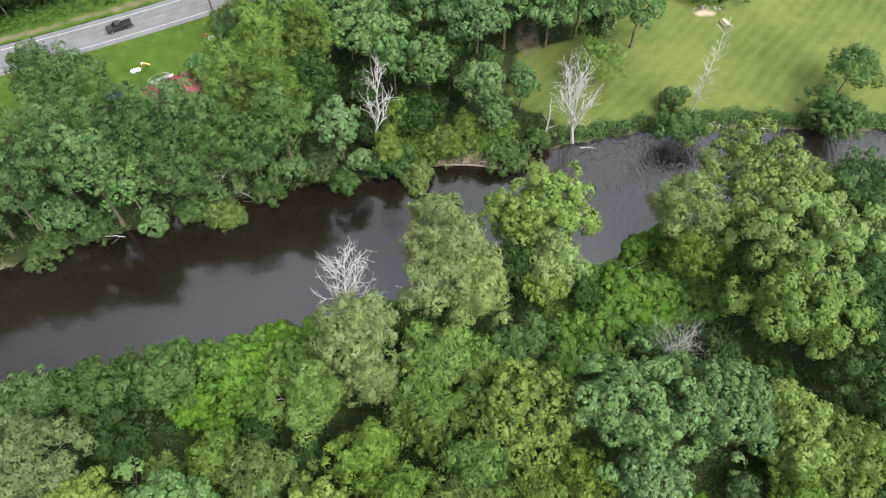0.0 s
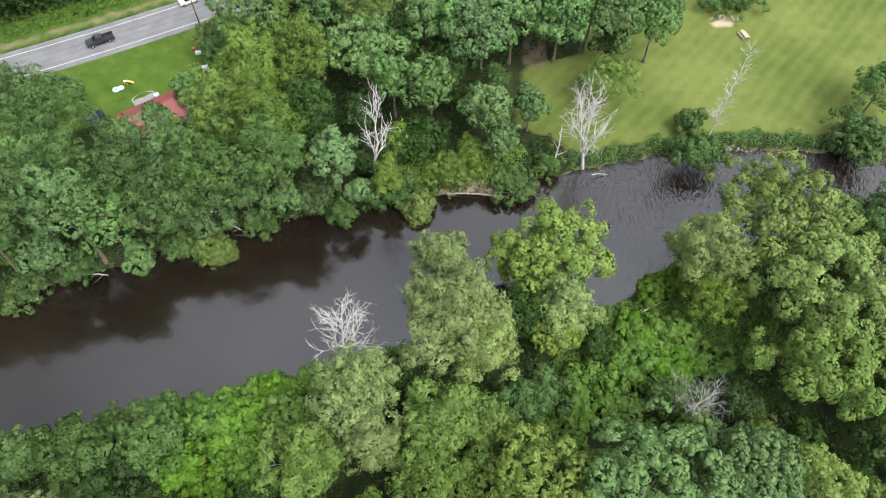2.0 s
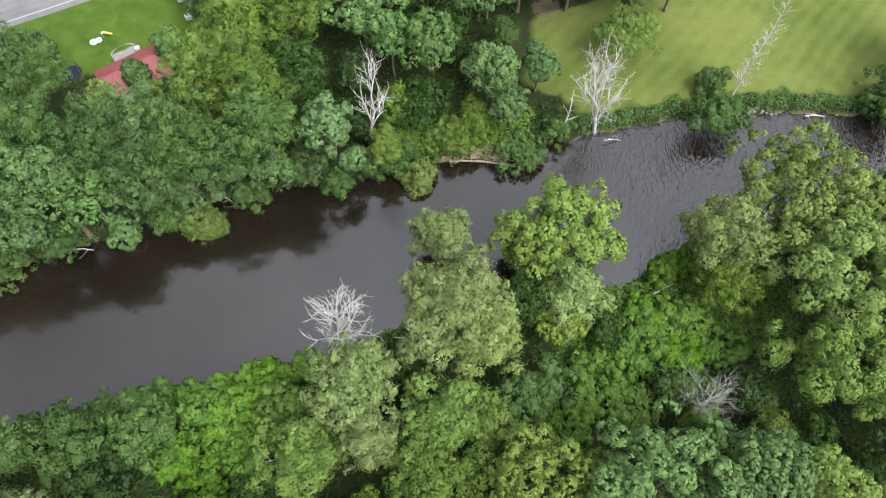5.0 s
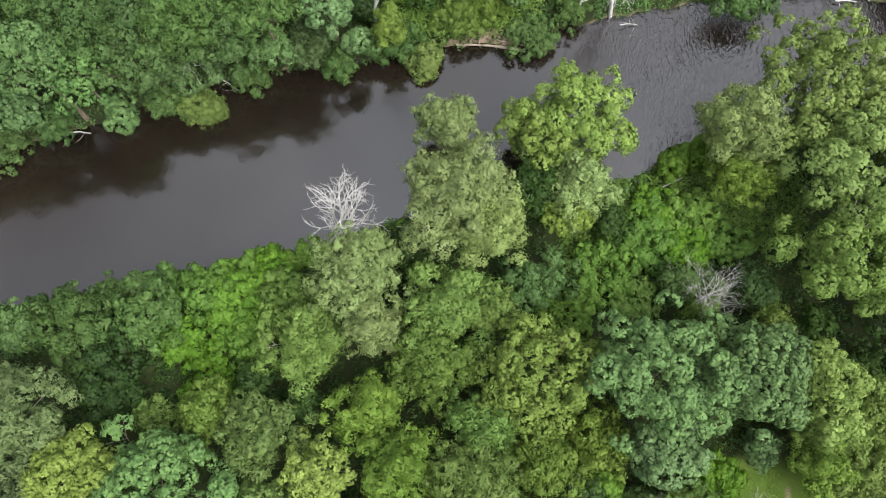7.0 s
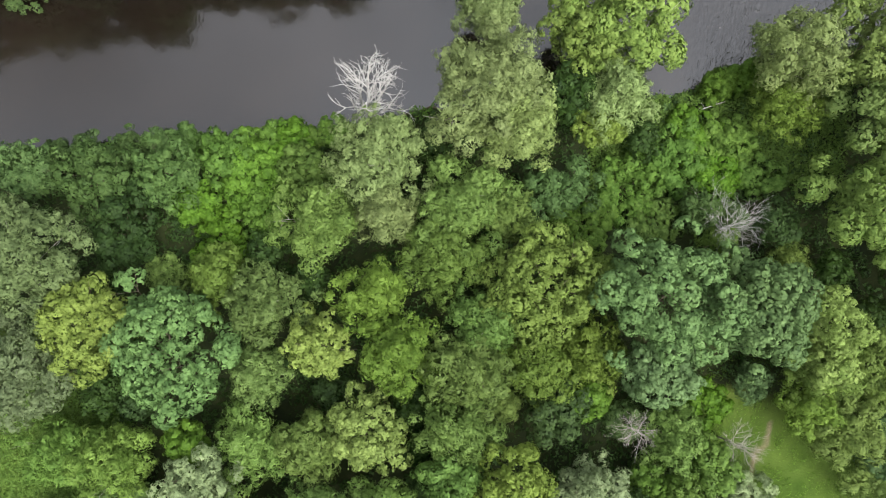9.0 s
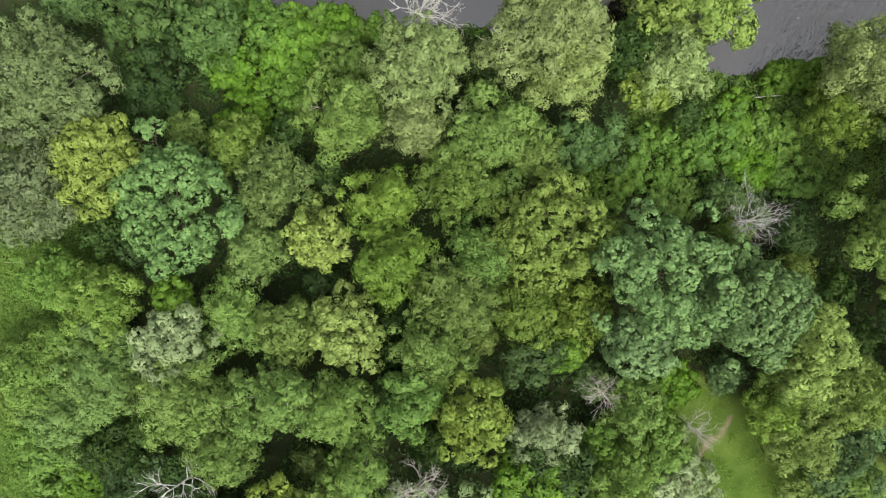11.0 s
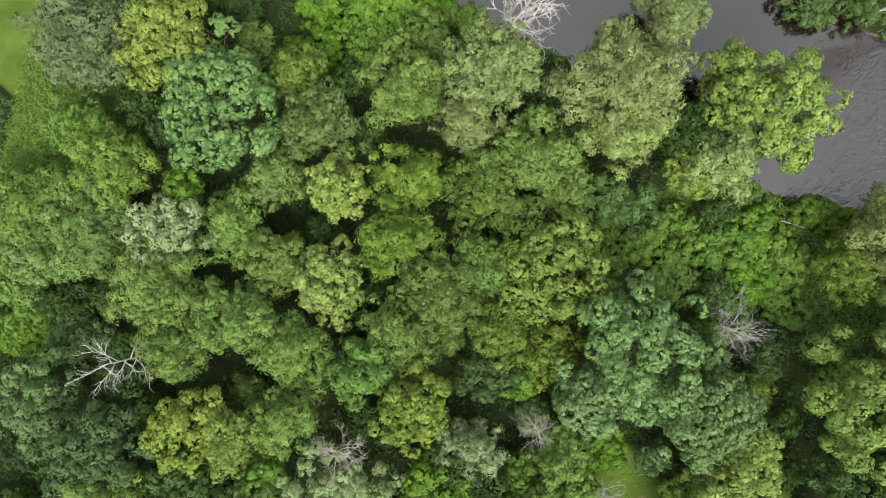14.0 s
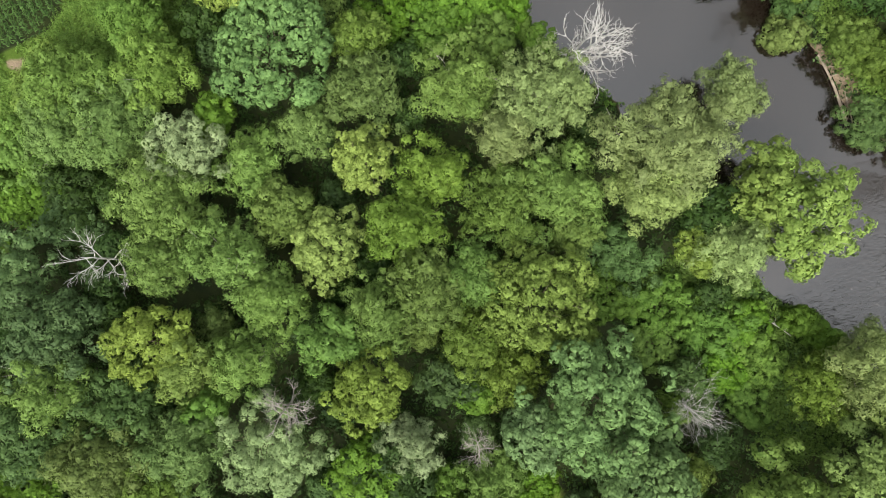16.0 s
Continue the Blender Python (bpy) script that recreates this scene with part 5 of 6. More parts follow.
tree("young_tree", "dark", 45.3, -30.4, 5.2, 2.8, "young tree under taller trees, its green leaves darkened for shade", low=0.2, thin=0.5)
tree("young_tree", "dark", 28.3, -30.3, 6.8, 3.4, "young tree under taller trees, its green leaves darkened for shade", low=0.2, thin=0.5)
tree("young_tree", "dark", -38.4, 8.3, 6.4, 2.7, "young tree under taller trees, its green leaves darkened for shade", low=0.2, thin=0.5)
tree("young_tree", "dark", 41.9, 49.2, 7.7, 3.1, "young tree under taller trees, its green leaves darkened for shade", low=0.2, thin=0.5)
tree("young_tree", "green", 37.2, -22.8, 6.8, 3.2, "young green tree among taller trees", low=0.2, thin=0.5)
tree("young_tree", "dark", 23.8, -13.4, 6.7, 2.4, "young tree under taller trees, its green leaves darkened for shade", low=0.2, thin=0.5)
tree("young_tree", "olive", 9.9, 17.5, 5.2, 2.3, "young olive-green tree among taller trees", low=0.2, thin=0.5)
tree("young_tree", "dark", -32.1, -34.1, 6.9, 2.2, "young tree under taller trees, its green leaves darkened for shade", low=0.2, thin=0.5)
tree("young_tree", "green", 23.3, -4.4, 5.4, 2.2, "young green tree among taller trees", low=0.2, thin=0.5)
tree("young_tree", "dark", 2.6, -45.7, 5.0, 3.1, "young tree under taller trees, its green leaves darkened for shade", low=0.2, thin=0.5)
tree("young_tree", "olive", 41.6, -7.3, 7.5, 2.7, "young olive-green tree among taller trees", low=0.2, thin=0.5)
tree("young_tree", "dark", -18.7, 29.1, 7.5, 2.2, "young tree under taller trees, its green leaves darkened for shade", low=0.2, thin=0.5)
tree("young_tree", "dark", 10.0, 1.0, 5.9, 3.0, "young tree under taller trees, its green leaves darkened for shade", low=0.2, thin=0.5)
tree("young_tree", "dark", 21.8, 57.6, 6.9, 2.3, "young tree under taller trees, its green leaves darkened for shade", low=0.2, thin=0.5)
tree("young_tree", "olive", 30.4, -22.7, 7.9, 2.5, "young olive-green tree among taller trees", low=0.2, thin=0.5)
tree("young_tree", "dark", 11.9, -41.3, 6.2, 2.2, "young tree under taller trees, its green leaves darkened for shade", low=0.2, thin=0.5)
tree("young_tree", "dark", -0.8, 10.2, 5.9, 2.4, "young tree under taller trees, its green leaves darkened for shade", low=0.2, thin=0.5)
tree("young_tree", "dark", 65.0, 37.5, 7.3, 2.6, "young tree under taller trees, its green leaves darkened for shade", low=0.2, thin=0.5)
tree("young_tree", "green", 62.4, 29.3, 6.6, 2.3, "young green tree among taller trees", low=0.2, thin=0.5)
tree("young_tree", "dark", -2.1, 16.1, 5.1, 2.7, "young tree under taller trees, its green leaves darkened for shade", low=0.2, thin=0.5)
tree("young_tree", "olive", 71.7, 69.5, 6.4, 3.0, "young olive-green tree among taller trees", low=0.2, thin=0.5)
tree("young_tree", "dark", -14.4, -42.0, 6.0, 2.2, "young tree under taller trees, its green leaves darkened for shade", low=0.2, thin=0.5)
tree("young_tree", "green", 42.3, 27.3, 5.5, 2.6, "young green tree among taller trees", low=0.2, thin=0.5)
tree("young_tree", "dark", 50.2, 44.8, 6.7, 2.4, "young tree under taller trees, its green leaves darkened for shade", low=0.2, thin=0.5)
tree("young_tree", "olive", 34.8, -41.3, 6.0, 2.5, "young olive-green tree among taller trees", low=0.2, thin=0.5)
tree("young_tree", "dark", 33.9, 0.6, 6.3, 2.8, "young tree under taller trees, its green leaves darkened for shade", low=0.2, thin=0.5)
tree("young_tree", "dark", -25.5, -39.6, 6.8, 2.2, "young tree under taller trees, its green leaves darkened for shade", low=0.2, thin=0.5)
tree("young_tree", "olive", -3.6, -8.0, 5.5, 2.6, "young olive-green tree among taller trees", low=0.2, thin=0.5)
tree("young_tree", "olive", 34.4, 45.2, 7.0, 2.4, "young olive-green tree among taller trees", low=0.2, thin=0.5)
tree("young_tree", "dark", 47.9, -48.0, 5.2, 2.8, "young tree under taller trees, its green leaves darkened for shade", low=0.2, thin=0.5)
tree("young_tree", "dark", -8.8, 111.1, 9.7, 2.5, "young tree under taller trees, its green leaves darkened for shade", low=0.2, thin=0.5)
tree("young_tree", "dark", -109.4, 63.0, 7.4, 3.5, "young tree under taller trees, its green leaves darkened for shade", low=0.2, thin=0.5)
tree("young_tree", "green", 6.2, 111.3, 8.6, 2.5, "young green tree among taller trees", low=0.2, thin=0.5)
tree("young_tree", "olive", -103.5, 63.8, 7.2, 3.2, "young olive-green tree among taller trees", low=0.2, thin=0.5)
tree("young_tree", "olive", -85.8, 65.0, 9.9, 3.0, "young olive-green tree among taller trees", low=0.2, thin=0.5)
tree("young_tree", "dark", -18.8, 101.3, 9.4, 3.3, "young tree under taller trees, its green leaves darkened for shade", low=0.2, thin=0.5)
tree("young_tree", "dark", -42.5, 108.3, 9.1, 3.2, "young tree under taller trees, its green leaves darkened for shade", low=0.2, thin=0.5)
tree("young_tree", "dark", -79.0, 71.4, 8.3, 2.9, "young tree under taller trees, its green leaves darkened for shade", low=0.2, thin=0.5)
tree("young_tree", "olive", -90.6, 61.0, 8.9, 3.4, "young olive-green tree among taller trees", low=0.2, thin=0.5)
tree("young_tree", "dark", -23.6, 116.7, 9.0, 3.2, "young tree under taller trees, its green leaves darkened for shade", low=0.2, thin=0.5)
tree("young_tree", "dark", -67.3, 87.0, 7.3, 2.5, "young tree under taller trees, its green leaves darkened for shade", low=0.2, thin=0.5)
tree("young_tree", "dark", -93.8, 66.3, 7.4, 2.6, "young tree under taller trees, its green leaves darkened for shade", low=0.2, thin=0.5)
tree("young_tree", "dark", -85.9, 72.5, 9.2, 2.9, "young tree under taller trees, its green leaves darkened for shade", low=0.2, thin=0.5)
tree("young_tree", "dark", -75.9, 76.7, 8.0, 3.6, "young tree under taller trees, its green leaves darkened for shade", low=0.2, thin=0.5)
tree("young_tree", "dark", -47.5, 100.9, 8.1, 2.5, "young tree under taller trees, its green leaves darkened for shade", low=0.2, thin=0.5)
tree("young_tree", "dark", 1.7, 106.2, 7.9, 2.5, "young tree under taller trees, its green leaves darkened for shade", low=0.2, thin=0.5)
tree("young_tree", "dark", -91.8, 77.9, 9.7, 3.6, "young tree under taller trees, its green leaves darkened for shade", low=0.2, thin=0.5)
tree("young_tree", "dark", -77.1, 83.0, 6.7, 3.1, "young tree under taller trees, its green leaves darkened for shade", low=0.2, thin=0.5)
tree("young_tree", "dark", -83.7, 79.4, 8.0, 2.6, "young tree under taller trees, its green leaves darkened for shade", low=0.2, thin=0.5)
tree("young_tree", "olive", -57.6, 88.3, 10.0, 3.6, "young olive-green tree among taller trees", low=0.2, thin=0.5)
tree("young_tree", "olive", -99.8, 70.9, 6.3, 3.4, "young olive-green tree among taller trees", low=0.2, thin=0.5)
tree("young_tree", "green", -73.2, 71.4, 8.0, 3.0, "young green tree among taller trees", low=0.2, thin=0.5)
tree("young_tree", "dark", -33.6, 112.8, 9.1, 2.5, "young tree under taller trees, its green leaves darkened for shade", low=0.2, thin=0.5)
tree("young_tree", "green", -80.3, 65.1, 8.6, 3.3, "young green tree among taller trees", low=0.2, thin=0.5)
tree("young_tree", "dark", -2.3, 108.7, 6.6, 2.6, "young tree under taller trees, its green leaves darkened for shade", low=0.2, thin=0.5)
tree("young_tree", "green", -91.4, 70.5, 7.3, 2.8, "young green tree among taller trees", low=0.2, thin=0.5)
tree("young_tree", "green", -52.4, 87.8, 6.9, 2.4, "young green tree among taller trees", low=0.2, thin=0.5)
tree("young_tree", "dark", -98.1, 63.0, 9.8, 2.4, "young tree under taller trees, its green leaves darkened for shade", low=0.2, thin=0.5)
tree("young_tree", "dark", -107.2, 69.5, 6.2, 3.3, "young tree under taller trees, its green leaves darkened for shade", low=0.2, thin=0.5)


# ------------------------------------------------------------ undergrowth, tall grass, corn
def cover(name, kind, label, category, x0, x1, y0, y1, keep, count, size, high, seed, clump=1.1, slim=0.6):
    """Low growth over a stretch of ground, far too many leaves to count."""
    rng = np.random.default_rng(seed)
    n = count // 16
    cx, cy = rng.uniform(x0, x1, n), rng.uniform(y0, y1, n)
    ok = keep(cx, cy)
    cx, cy = cx[ok], cy[ok]
    n = len(cx)
    tall = high * rng.uniform(0.25, 1.0, n) ** 1.4
    e = unit(rng, n * 16).reshape(n, 16, 3)
    e[:, :, 2] = np.abs(e[:, :, 2])
    w = clump * rng.uniform(0.5, 1.2, n)
    p = np.stack([cx[:, None] + e[:, :, 0] * w[:, None], cy[:, None] + e[:, :, 1] * w[:, None], e[:, :, 2] * tall[:, None]], axis=-1).reshape(-1, 3)
    p[:, 2] += ground_height(p[:, 0], p[:, 1]) + 0.03
    face = (e * np.array([0.8, 0.8, 1.0]) + np.array([0, 0, 0.6])).reshape(-1, 3)
    me = leafy(name, rng, p, face, size, slim, LEAF[kind], 0.24 if slim > 0.3 else 0.6)
    return tagged(new(name, me), label, category, kind="stuff")


def near_wood(x, y):
    return (y < near_bank(x) - 0.7) & (x + 0.3 * (y - 18) < 39) & ((x + 0.25 * (y + 20) > -38) | (y + 0.3 * (x + 40) > 8)) | ((x > 20) & (y > 28) & (y < near_bank(x) - 0.7))


def far_wood(x, y):
    d = y - far_bank(x)
    wood = (d > 1.2) & (x - 0.16 * (y - 100) < 17 - 12 * ((y > 103) & (y < 124))) & ((x > -48) | (road_off(x, y) < -21))
    return wood & (road_off(x, y) < -8)


# the dark kind carries the woodland shade in its leaf colour
cover("undergrowth", "dark", "woodland floor undergrowth with its green darkened for shade", "undergrowth", -72, 90, -60, 92, near_wood, 150000, 0.26, 1.3, 1)
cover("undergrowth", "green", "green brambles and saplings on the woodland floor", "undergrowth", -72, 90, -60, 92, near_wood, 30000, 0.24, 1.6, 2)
cover("undergrowth", "dark", "undergrowth below the far trees with its green darkened for shade", "undergrowth", -120, 30, 50, 160, far_wood, 110000, 0.28, 1.7, 3)
cover("bank_growth", "green", "green brambles trailing along the far river edge", "undergrowth", -125, 12, 45, 92, lambda x, y: (y - far_bank(x) > 0.2) & (y - far_bank(x) < 4), 60000, 0.24, 2.2, 4)
cover("bank_growth", "bright", "bright green weeds along the near river edge", "undergrowth", -72, -8, 35, 64, lambda x, y: (near_bank(x) - y > 0.2) & (near_bank(x) - y < 3), 16000, 0.22, 1.4, 5)
cover("bank_growth", "green", "green weeds along the edge of the mown field", "undergrowth", 20, 125, 92, 108, lambda x, y: (y - far_bank(x) > 1.0) & (y - far_bank(x) < 4.2 + 0.8 * np.sin(x * 0.7)), 60000, 0.2, 1.5, 6, 0.8, 0.4)
cover("vine_thicket", "bright", "bright green vines covering the low river bank", "vines", 16, 52, 50, 82, lambda x, y: (near_bank(x) - y > 0.5) & (y > 50 + 0.25 * (x - 16)), 70000, 0.2, 1.3, 7)
cover("tall_grass", "bright", "tall bright green reeds beyond the road", "grass", -150, -30, 100, 185, lambda x, y: (road_off(x, y) > 8.6) & (road_off(x, y) < 15.5), 190000, 0.42, 1.7, 8, 0.7, 0.16)
cover("thicket", "dark", "dark green vine thicket at the edge of the wood beyond the road", "thicket", -150, -30, 100, 190, lambda x, y: (road_off(x, y) > 14.2) & (road_off(x, y) < 22), 130000, 0.4, 6.0, 12, 1.5)
cover("tall_grass", "grass", "rough yellow-green grass in the open clearing", "grass", 34, 82, -40, 32, lambda x, y: (x + 0.3 * (y - 18) > 36) & (np.abs(x - (47.0 + 0.14 * (y - 22.5))) > 1.3), 45000, 0.17, 0.6, 9, 0.8, 0.2)
cover("tall_grass", "bright", "rough bright green grass and weeds beside the corn", "grass", -66, -30, -34, 12, lambda x, y: (x + 0.25 * (y + 20) < -34) & (x > -52.4 - 0.58 * np.maximum(y + 13.6, 0)) & (np.hypot(x + 50.2, y + 19.0) > 2.2), 150000, 0.22, 1.2, 10, 0.9, 0.25)
cover("road_verge", "grass", "rough grass along the road edge", "grass", -150, -30, 90, 170, lambda x, y: (np.abs(road_off(x, y) + 6.2) < 1.0), 16000, 0.13, 0.35, 11, 0.6)


cover("bank_growth", "feathery", "feathery olive shrubs on the far bank above the driftwood", "undergrowth", -16, 14, 86, 100, lambda x, y: (y - far_bank(x) > 2.6) & (y - far_bank(x) < 8) & (x - 0.16 * (y - 100) < 12), 26000, 0.2, 3.0, 13)


def build_corn():
    """Rows of corn: arching leaves in four directions round each stalk."""
    rng = np.random.default_rng(77)
    at, face = [], []
    ca, sa = math.cos(radians(4)), math.sin(radians(4))
    for i in range(-45, 45):
        u = np.arange(-40, 40, 0.22)
        v = np.full_like(u, i * 1.15) + rng.normal(0, 0.05, len(u))
        x, y = -60 + u * ca - v * sa, -20 + u * sa + v * ca
        ok = (x < -52.6 - 0.58 * np.maximum(y + 13.6, 0)) & (y < -5.6) & (x > -80) & (y > -38)
        x, y = x[ok], y[ok]
        for z, out in ((0.9, 0.15), (1.4, 0.28), (1.8, 0.33), (2.1, 0.2), (2.3, 0.08)):
            t = rng.uniform(0, 6.3, len(x))
            at.append(np.stack([x + out * np.cos(t), y + out * np.sin(t), z + rng.normal(0, 0.1, len(x)) + ground_height(x, y)], axis=1))
            face.append(np.stack([np.cos(t) * 0.6, np.sin(t) * 0.6, np.ones(len(x))], axis=1))
    at, face = np.concatenate(at), np.concatenate(face)
    me = leafy("corn_field", rng, at, face, 0.34, 0.22, LEAF["corn"], 0.3)
    tagged(new("corn_field", me), "dense rows of dark green corn", "corn field", kind="stuff")


build_corn()


# ------------------------------------------------------------ houses, yard and field things
ROOF_RED = rough_material("red_metal_roof", (0.15, 0.034, 0.036), (0.235, 0.058, 0.058), 0.6, 0.55, 0.1, 0.4)
ROOF_BROWN = rough_material("brown_boards", (0.05, 0.032, 0.026), (0.11, 0.075, 0.06), 0.8, 0.8, 0.3)
SIDING = rough_material("white_siding", (0.3, 0.3, 0.29), (0.4, 0.4, 0.39), 0.8, 0.7, 0.1)
WHITE = rough_material("white_plastic", (0.42, 0.42, 0.42), (0.55, 0.55, 0.55), 1.0, 0.5, 0.05, 0.4)
BLUE = rough_material("pale_blue_plastic", (0.16, 0.28, 0.36), (0.26, 0.4, 0.48), 1.0, 0.5, 0.05, 0.4)
YELLOW = rough_material("yellow_plastic", (0.42, 0.33, 0.08), (0.55, 0.45, 0.14), 1.0, 0.5, 0.05, 0.4)
NAVY = rough_material("dark_blue_net", (0.008, 0.012, 0.026), (0.02, 0.028, 0.05), 2.0, 0.7, 0.1)
METAL = rough_material("grey_metal", (0.12, 0.12, 0.125), (0.2, 0.2, 0.205), 2.0, 0.45, 0.05, 0.5)
TIMBER = rough_material("weathered_timber", (0.16, 0.14, 0.11), (0.3, 0.27, 0.22), 2.0, 0.85, 0.3)
CREAM = rough_material("cream_boards", (0.3, 0.27, 0.19), (0.44, 0.4, 0.29), 2.0, 0.8, 0.2)
POLE = rough_material("dark_pole_timber", (0.04, 0.03, 0.022), (0.09, 0.07, 0.055), 2.0, 0.9, 0.3)
STONE = rough_material("river_stone", (0.13, 0.12, 0.11), (0.3, 0.28, 0.26), 1.2, 0.85, 0.4)
PAVING = rough_material("grey_paving", (0.13, 0.13, 0.12), (0.22, 0.215, 0.2), 1.0, 0.85, 0.3)
DRIFT = rough_material("driftwood", (0.14, 0.11, 0.085), (0.3, 0.25, 0.2), 1.5, 0.9, 0.4)
RED = rough_material("red_plastic", (0.35, 0.06, 0.03), (0.45, 0.09, 0.05), 1.0, 0.5, 0.05, 0.4)
GLASS = material("dark_window_glass", 0.08, 0.6)[0]
GLASS.node_tree.nodes["Principled BSDF"].inputs["Base Color"].default_value = (0.015, 0.018, 0.02, 1)


def slope(sx, sy, rise, thick):
    """One side of a gable roof: a slab from the eave (y = -sy) up to the ridge (y = 0)."""
    bm = bmesh.new()
    ang = math.atan2(rise, sy)
    ln = math.hypot(sy, rise)
    m = Matrix.Translation((0, -sy / 2, rise / 2)) @ Matrix.Rotation(ang, 4, "X")
    box(bm, sx, ln, thick, m)
    return bm


def house(name, x, y, rz, sx, sy, wall, rise, roof_mat, roof_label, label, over=0.4):
    """A small gabled house: walls, two roof slopes, ridge cap, windows with frames, and a door."""
    ob = thing(name, label, "house", x, y, ground_z(x, y), rz)
    for nm, px, py, lx, ly in (("wall", 0, sy / 2, sx, 0.2), ("wall", 0, -sy / 2, sx, 0.2), ("wall", sx / 2, 0, 0.2, sy - 0.2), ("wall", -sx / 2, 0, 0.2, sy - 0.2)):
        part(nm, box(bmesh.new(), lx, ly, wall + 0.4, Matrix.Translation((px, py, wall / 2 - 0.2))), SIDING, ob)
    for side in (-1, 1):
        bm = bmesh.new()
        v = [bm.verts.new((side * (sx / 2 - o), a, b)) for o in (0.0, 0.2) for a, b in ((-sy / 2, wall), (sy / 2, wall), (0, wall + rise))]
        bm.faces.new(v[:3])
        bm.faces.new(v[3:])
        for i in range(3):
            j = (i + 1) % 3
            bm.faces.new((v[i], v[j], v[j + 3], v[i + 3]))
        bmesh.ops.recalc_face_normals(bm, faces=bm.faces)
        part("gable", bm, SIDING, ob)
    for turn in (0, 180):
        r = part("roof_slope", slope(sx + 2 * over, sy / 2 + over, rise * (1 + 2 * over / sy), 0.12), roof_mat, ob, roof_label)
        ang, ln = math.atan2(rise * (1 + 2 * over / sy), sy / 2 + over), math.hypot(rise * (1 + 2 * over / sy), sy / 2 + over)
        mm = Matrix.Translation((0, -(sy / 2 + over) / 2, rise * (1 + 2 * over / sy) / 2)) @ Matrix.Rotation(ang, 4, "X")
        for i in range(int(sx / 0.9) + 1):
            part("seam", box(bmesh.new(), 0.06, ln, 0.06, mm @ Matrix.Translation((-sx / 2 + i * sx / int(sx / 0.9), 0, 0.085))), roof_mat, r)
        r.matrix_local = pose(0, 0, wall + 0.1 - rise * 2 * over / sy + 0.02, 0, 0, turn)
    part("ridge_cap", box(bmesh.new(), sx + 2 * over, 0.3, 0.1, Matrix.Translation((0, 0, wall + rise + 0.17)), 0.03), roof_mat, ob)
    for px in (-sx * 0.3, sx * 0.25):
        for side in (-1, 1):
            w = part("window", box(bmesh.new(), 1.0, 0.08, 1.2, Matrix.Translation((px, side * (sy / 2 + 0.1), wall * 0.55))), WHITE, ob, "white window frame")
            part("pane", box(bmesh.new(), 0.84, 0.04, 1.04, Matrix.Translation((px, side * (sy / 2 + 0.14), wall * 0.55))), GLASS, w, "dark glass pane")
    part("door", box(bmesh.new(), 0.95, 0.08, 2.0, Matrix.Translation((0, sy / 2 + 0.12, 1.05)), 0.02), WHITE, ob, "white door")
    return ob


house("house", -58.9, 102.6, 36.5, 12.5, 7.0, 2.7, 1.7, ROOF_RED, "faded red metal roof slope", "small white house with a faded red metal roof among trees")
house("garage", -46.5, 107.2, 30, 6.5, 5.0, 2.4, 1.2, ROOF_RED, "faded red metal roof slope", "small outbuilding with a faded red roof behind trees")
house("house", -12.0, 144.5, 12, 9.0, 6.5, 3.4, 1.8, PAVING, "weathered grey roof slope", "pale grey house with dark windows behind tall trees")
house("shed", -19.4, 107.0, 20, 5.0, 4.0, 2.2, 0.9, ROOF_BROWN, "dark reddish-brown board roof", "low dark brown wooden shed under the trees")


def disc(bm, r, depth, m=None, seg=24, r2=None):
    bmesh.ops.create_cone(bm, cap_ends=True, segments=seg, radius1=r, radius2=r if r2 is None else r2, depth=depth, matrix=m or Matrix())
    return bm


def ring(bm, r, thick, m=None, seg=24, sides=6):
    m = m or Matrix()
    vs = [[bm.verts.new(m @ Vector(((r + thick * math.cos(b)) * math.cos(a), (r + thick * math.cos(b)) * math.sin(a), thick * math.sin(b)))) for b in [j / sides * 2 * math.pi for j in range(sides)]] for a in [i / seg * 2 * math.pi for i in range(seg)]]
    for i in range(seg):
        for j in range(sides):
            bm.faces.new((vs[i][j], vs[(i + 1) % seg][j], vs[(i + 1) % seg][(j + 1) % sides], vs[i][(j + 1) % sides]))
    return bm


def trampoline(x, y):
    ob = thing("trampoline", "round dark blue trampoline with a safety net on the lawn", "trampoline", x, y, ground_z(x, y))
    part("mat", disc(bmesh.new(), 1.55, 0.04, Matrix.Translation((0, 0, 0.85))), NAVY, ob, "black jumping mat")
    part("frame", ring(bmesh.new(), 1.75, 0.05, Matrix.Translation((0, 0, 0.85))), METAL, ob, "grey steel frame")
    part("pad", ring(bmesh.new(), 1.66, 0.14, Matrix.Translation((0, 0, 0.88)) @ Matrix.Diagonal((1, 1, 0.35, 1))), NAVY, ob, "dark blue edge pad")
    for i in range(6):
        a = i / 6 * 2 * math.pi
        part("post", disc(bmesh.new(), 0.035, 2.6, Matrix.Translation((1.8 * math.cos(a), 1.8 * math.sin(a), 1.3)), 8), METAL, ob)
    bm = ring(bmesh.new(), 1.72, 0.03, Matrix.Translation((0, 0, 2.5)))
    for i in range(36):
        a = i / 36 * 2 * math.pi
        disc(bm, 0.012, 1.6, Matrix.Translation((1.72 * math.cos(a), 1.72 * math.sin(a), 1.7)), 4)
    part("net", bm, NAVY, ob, "dark safety net")


trampoline(-71.6, 102.6)


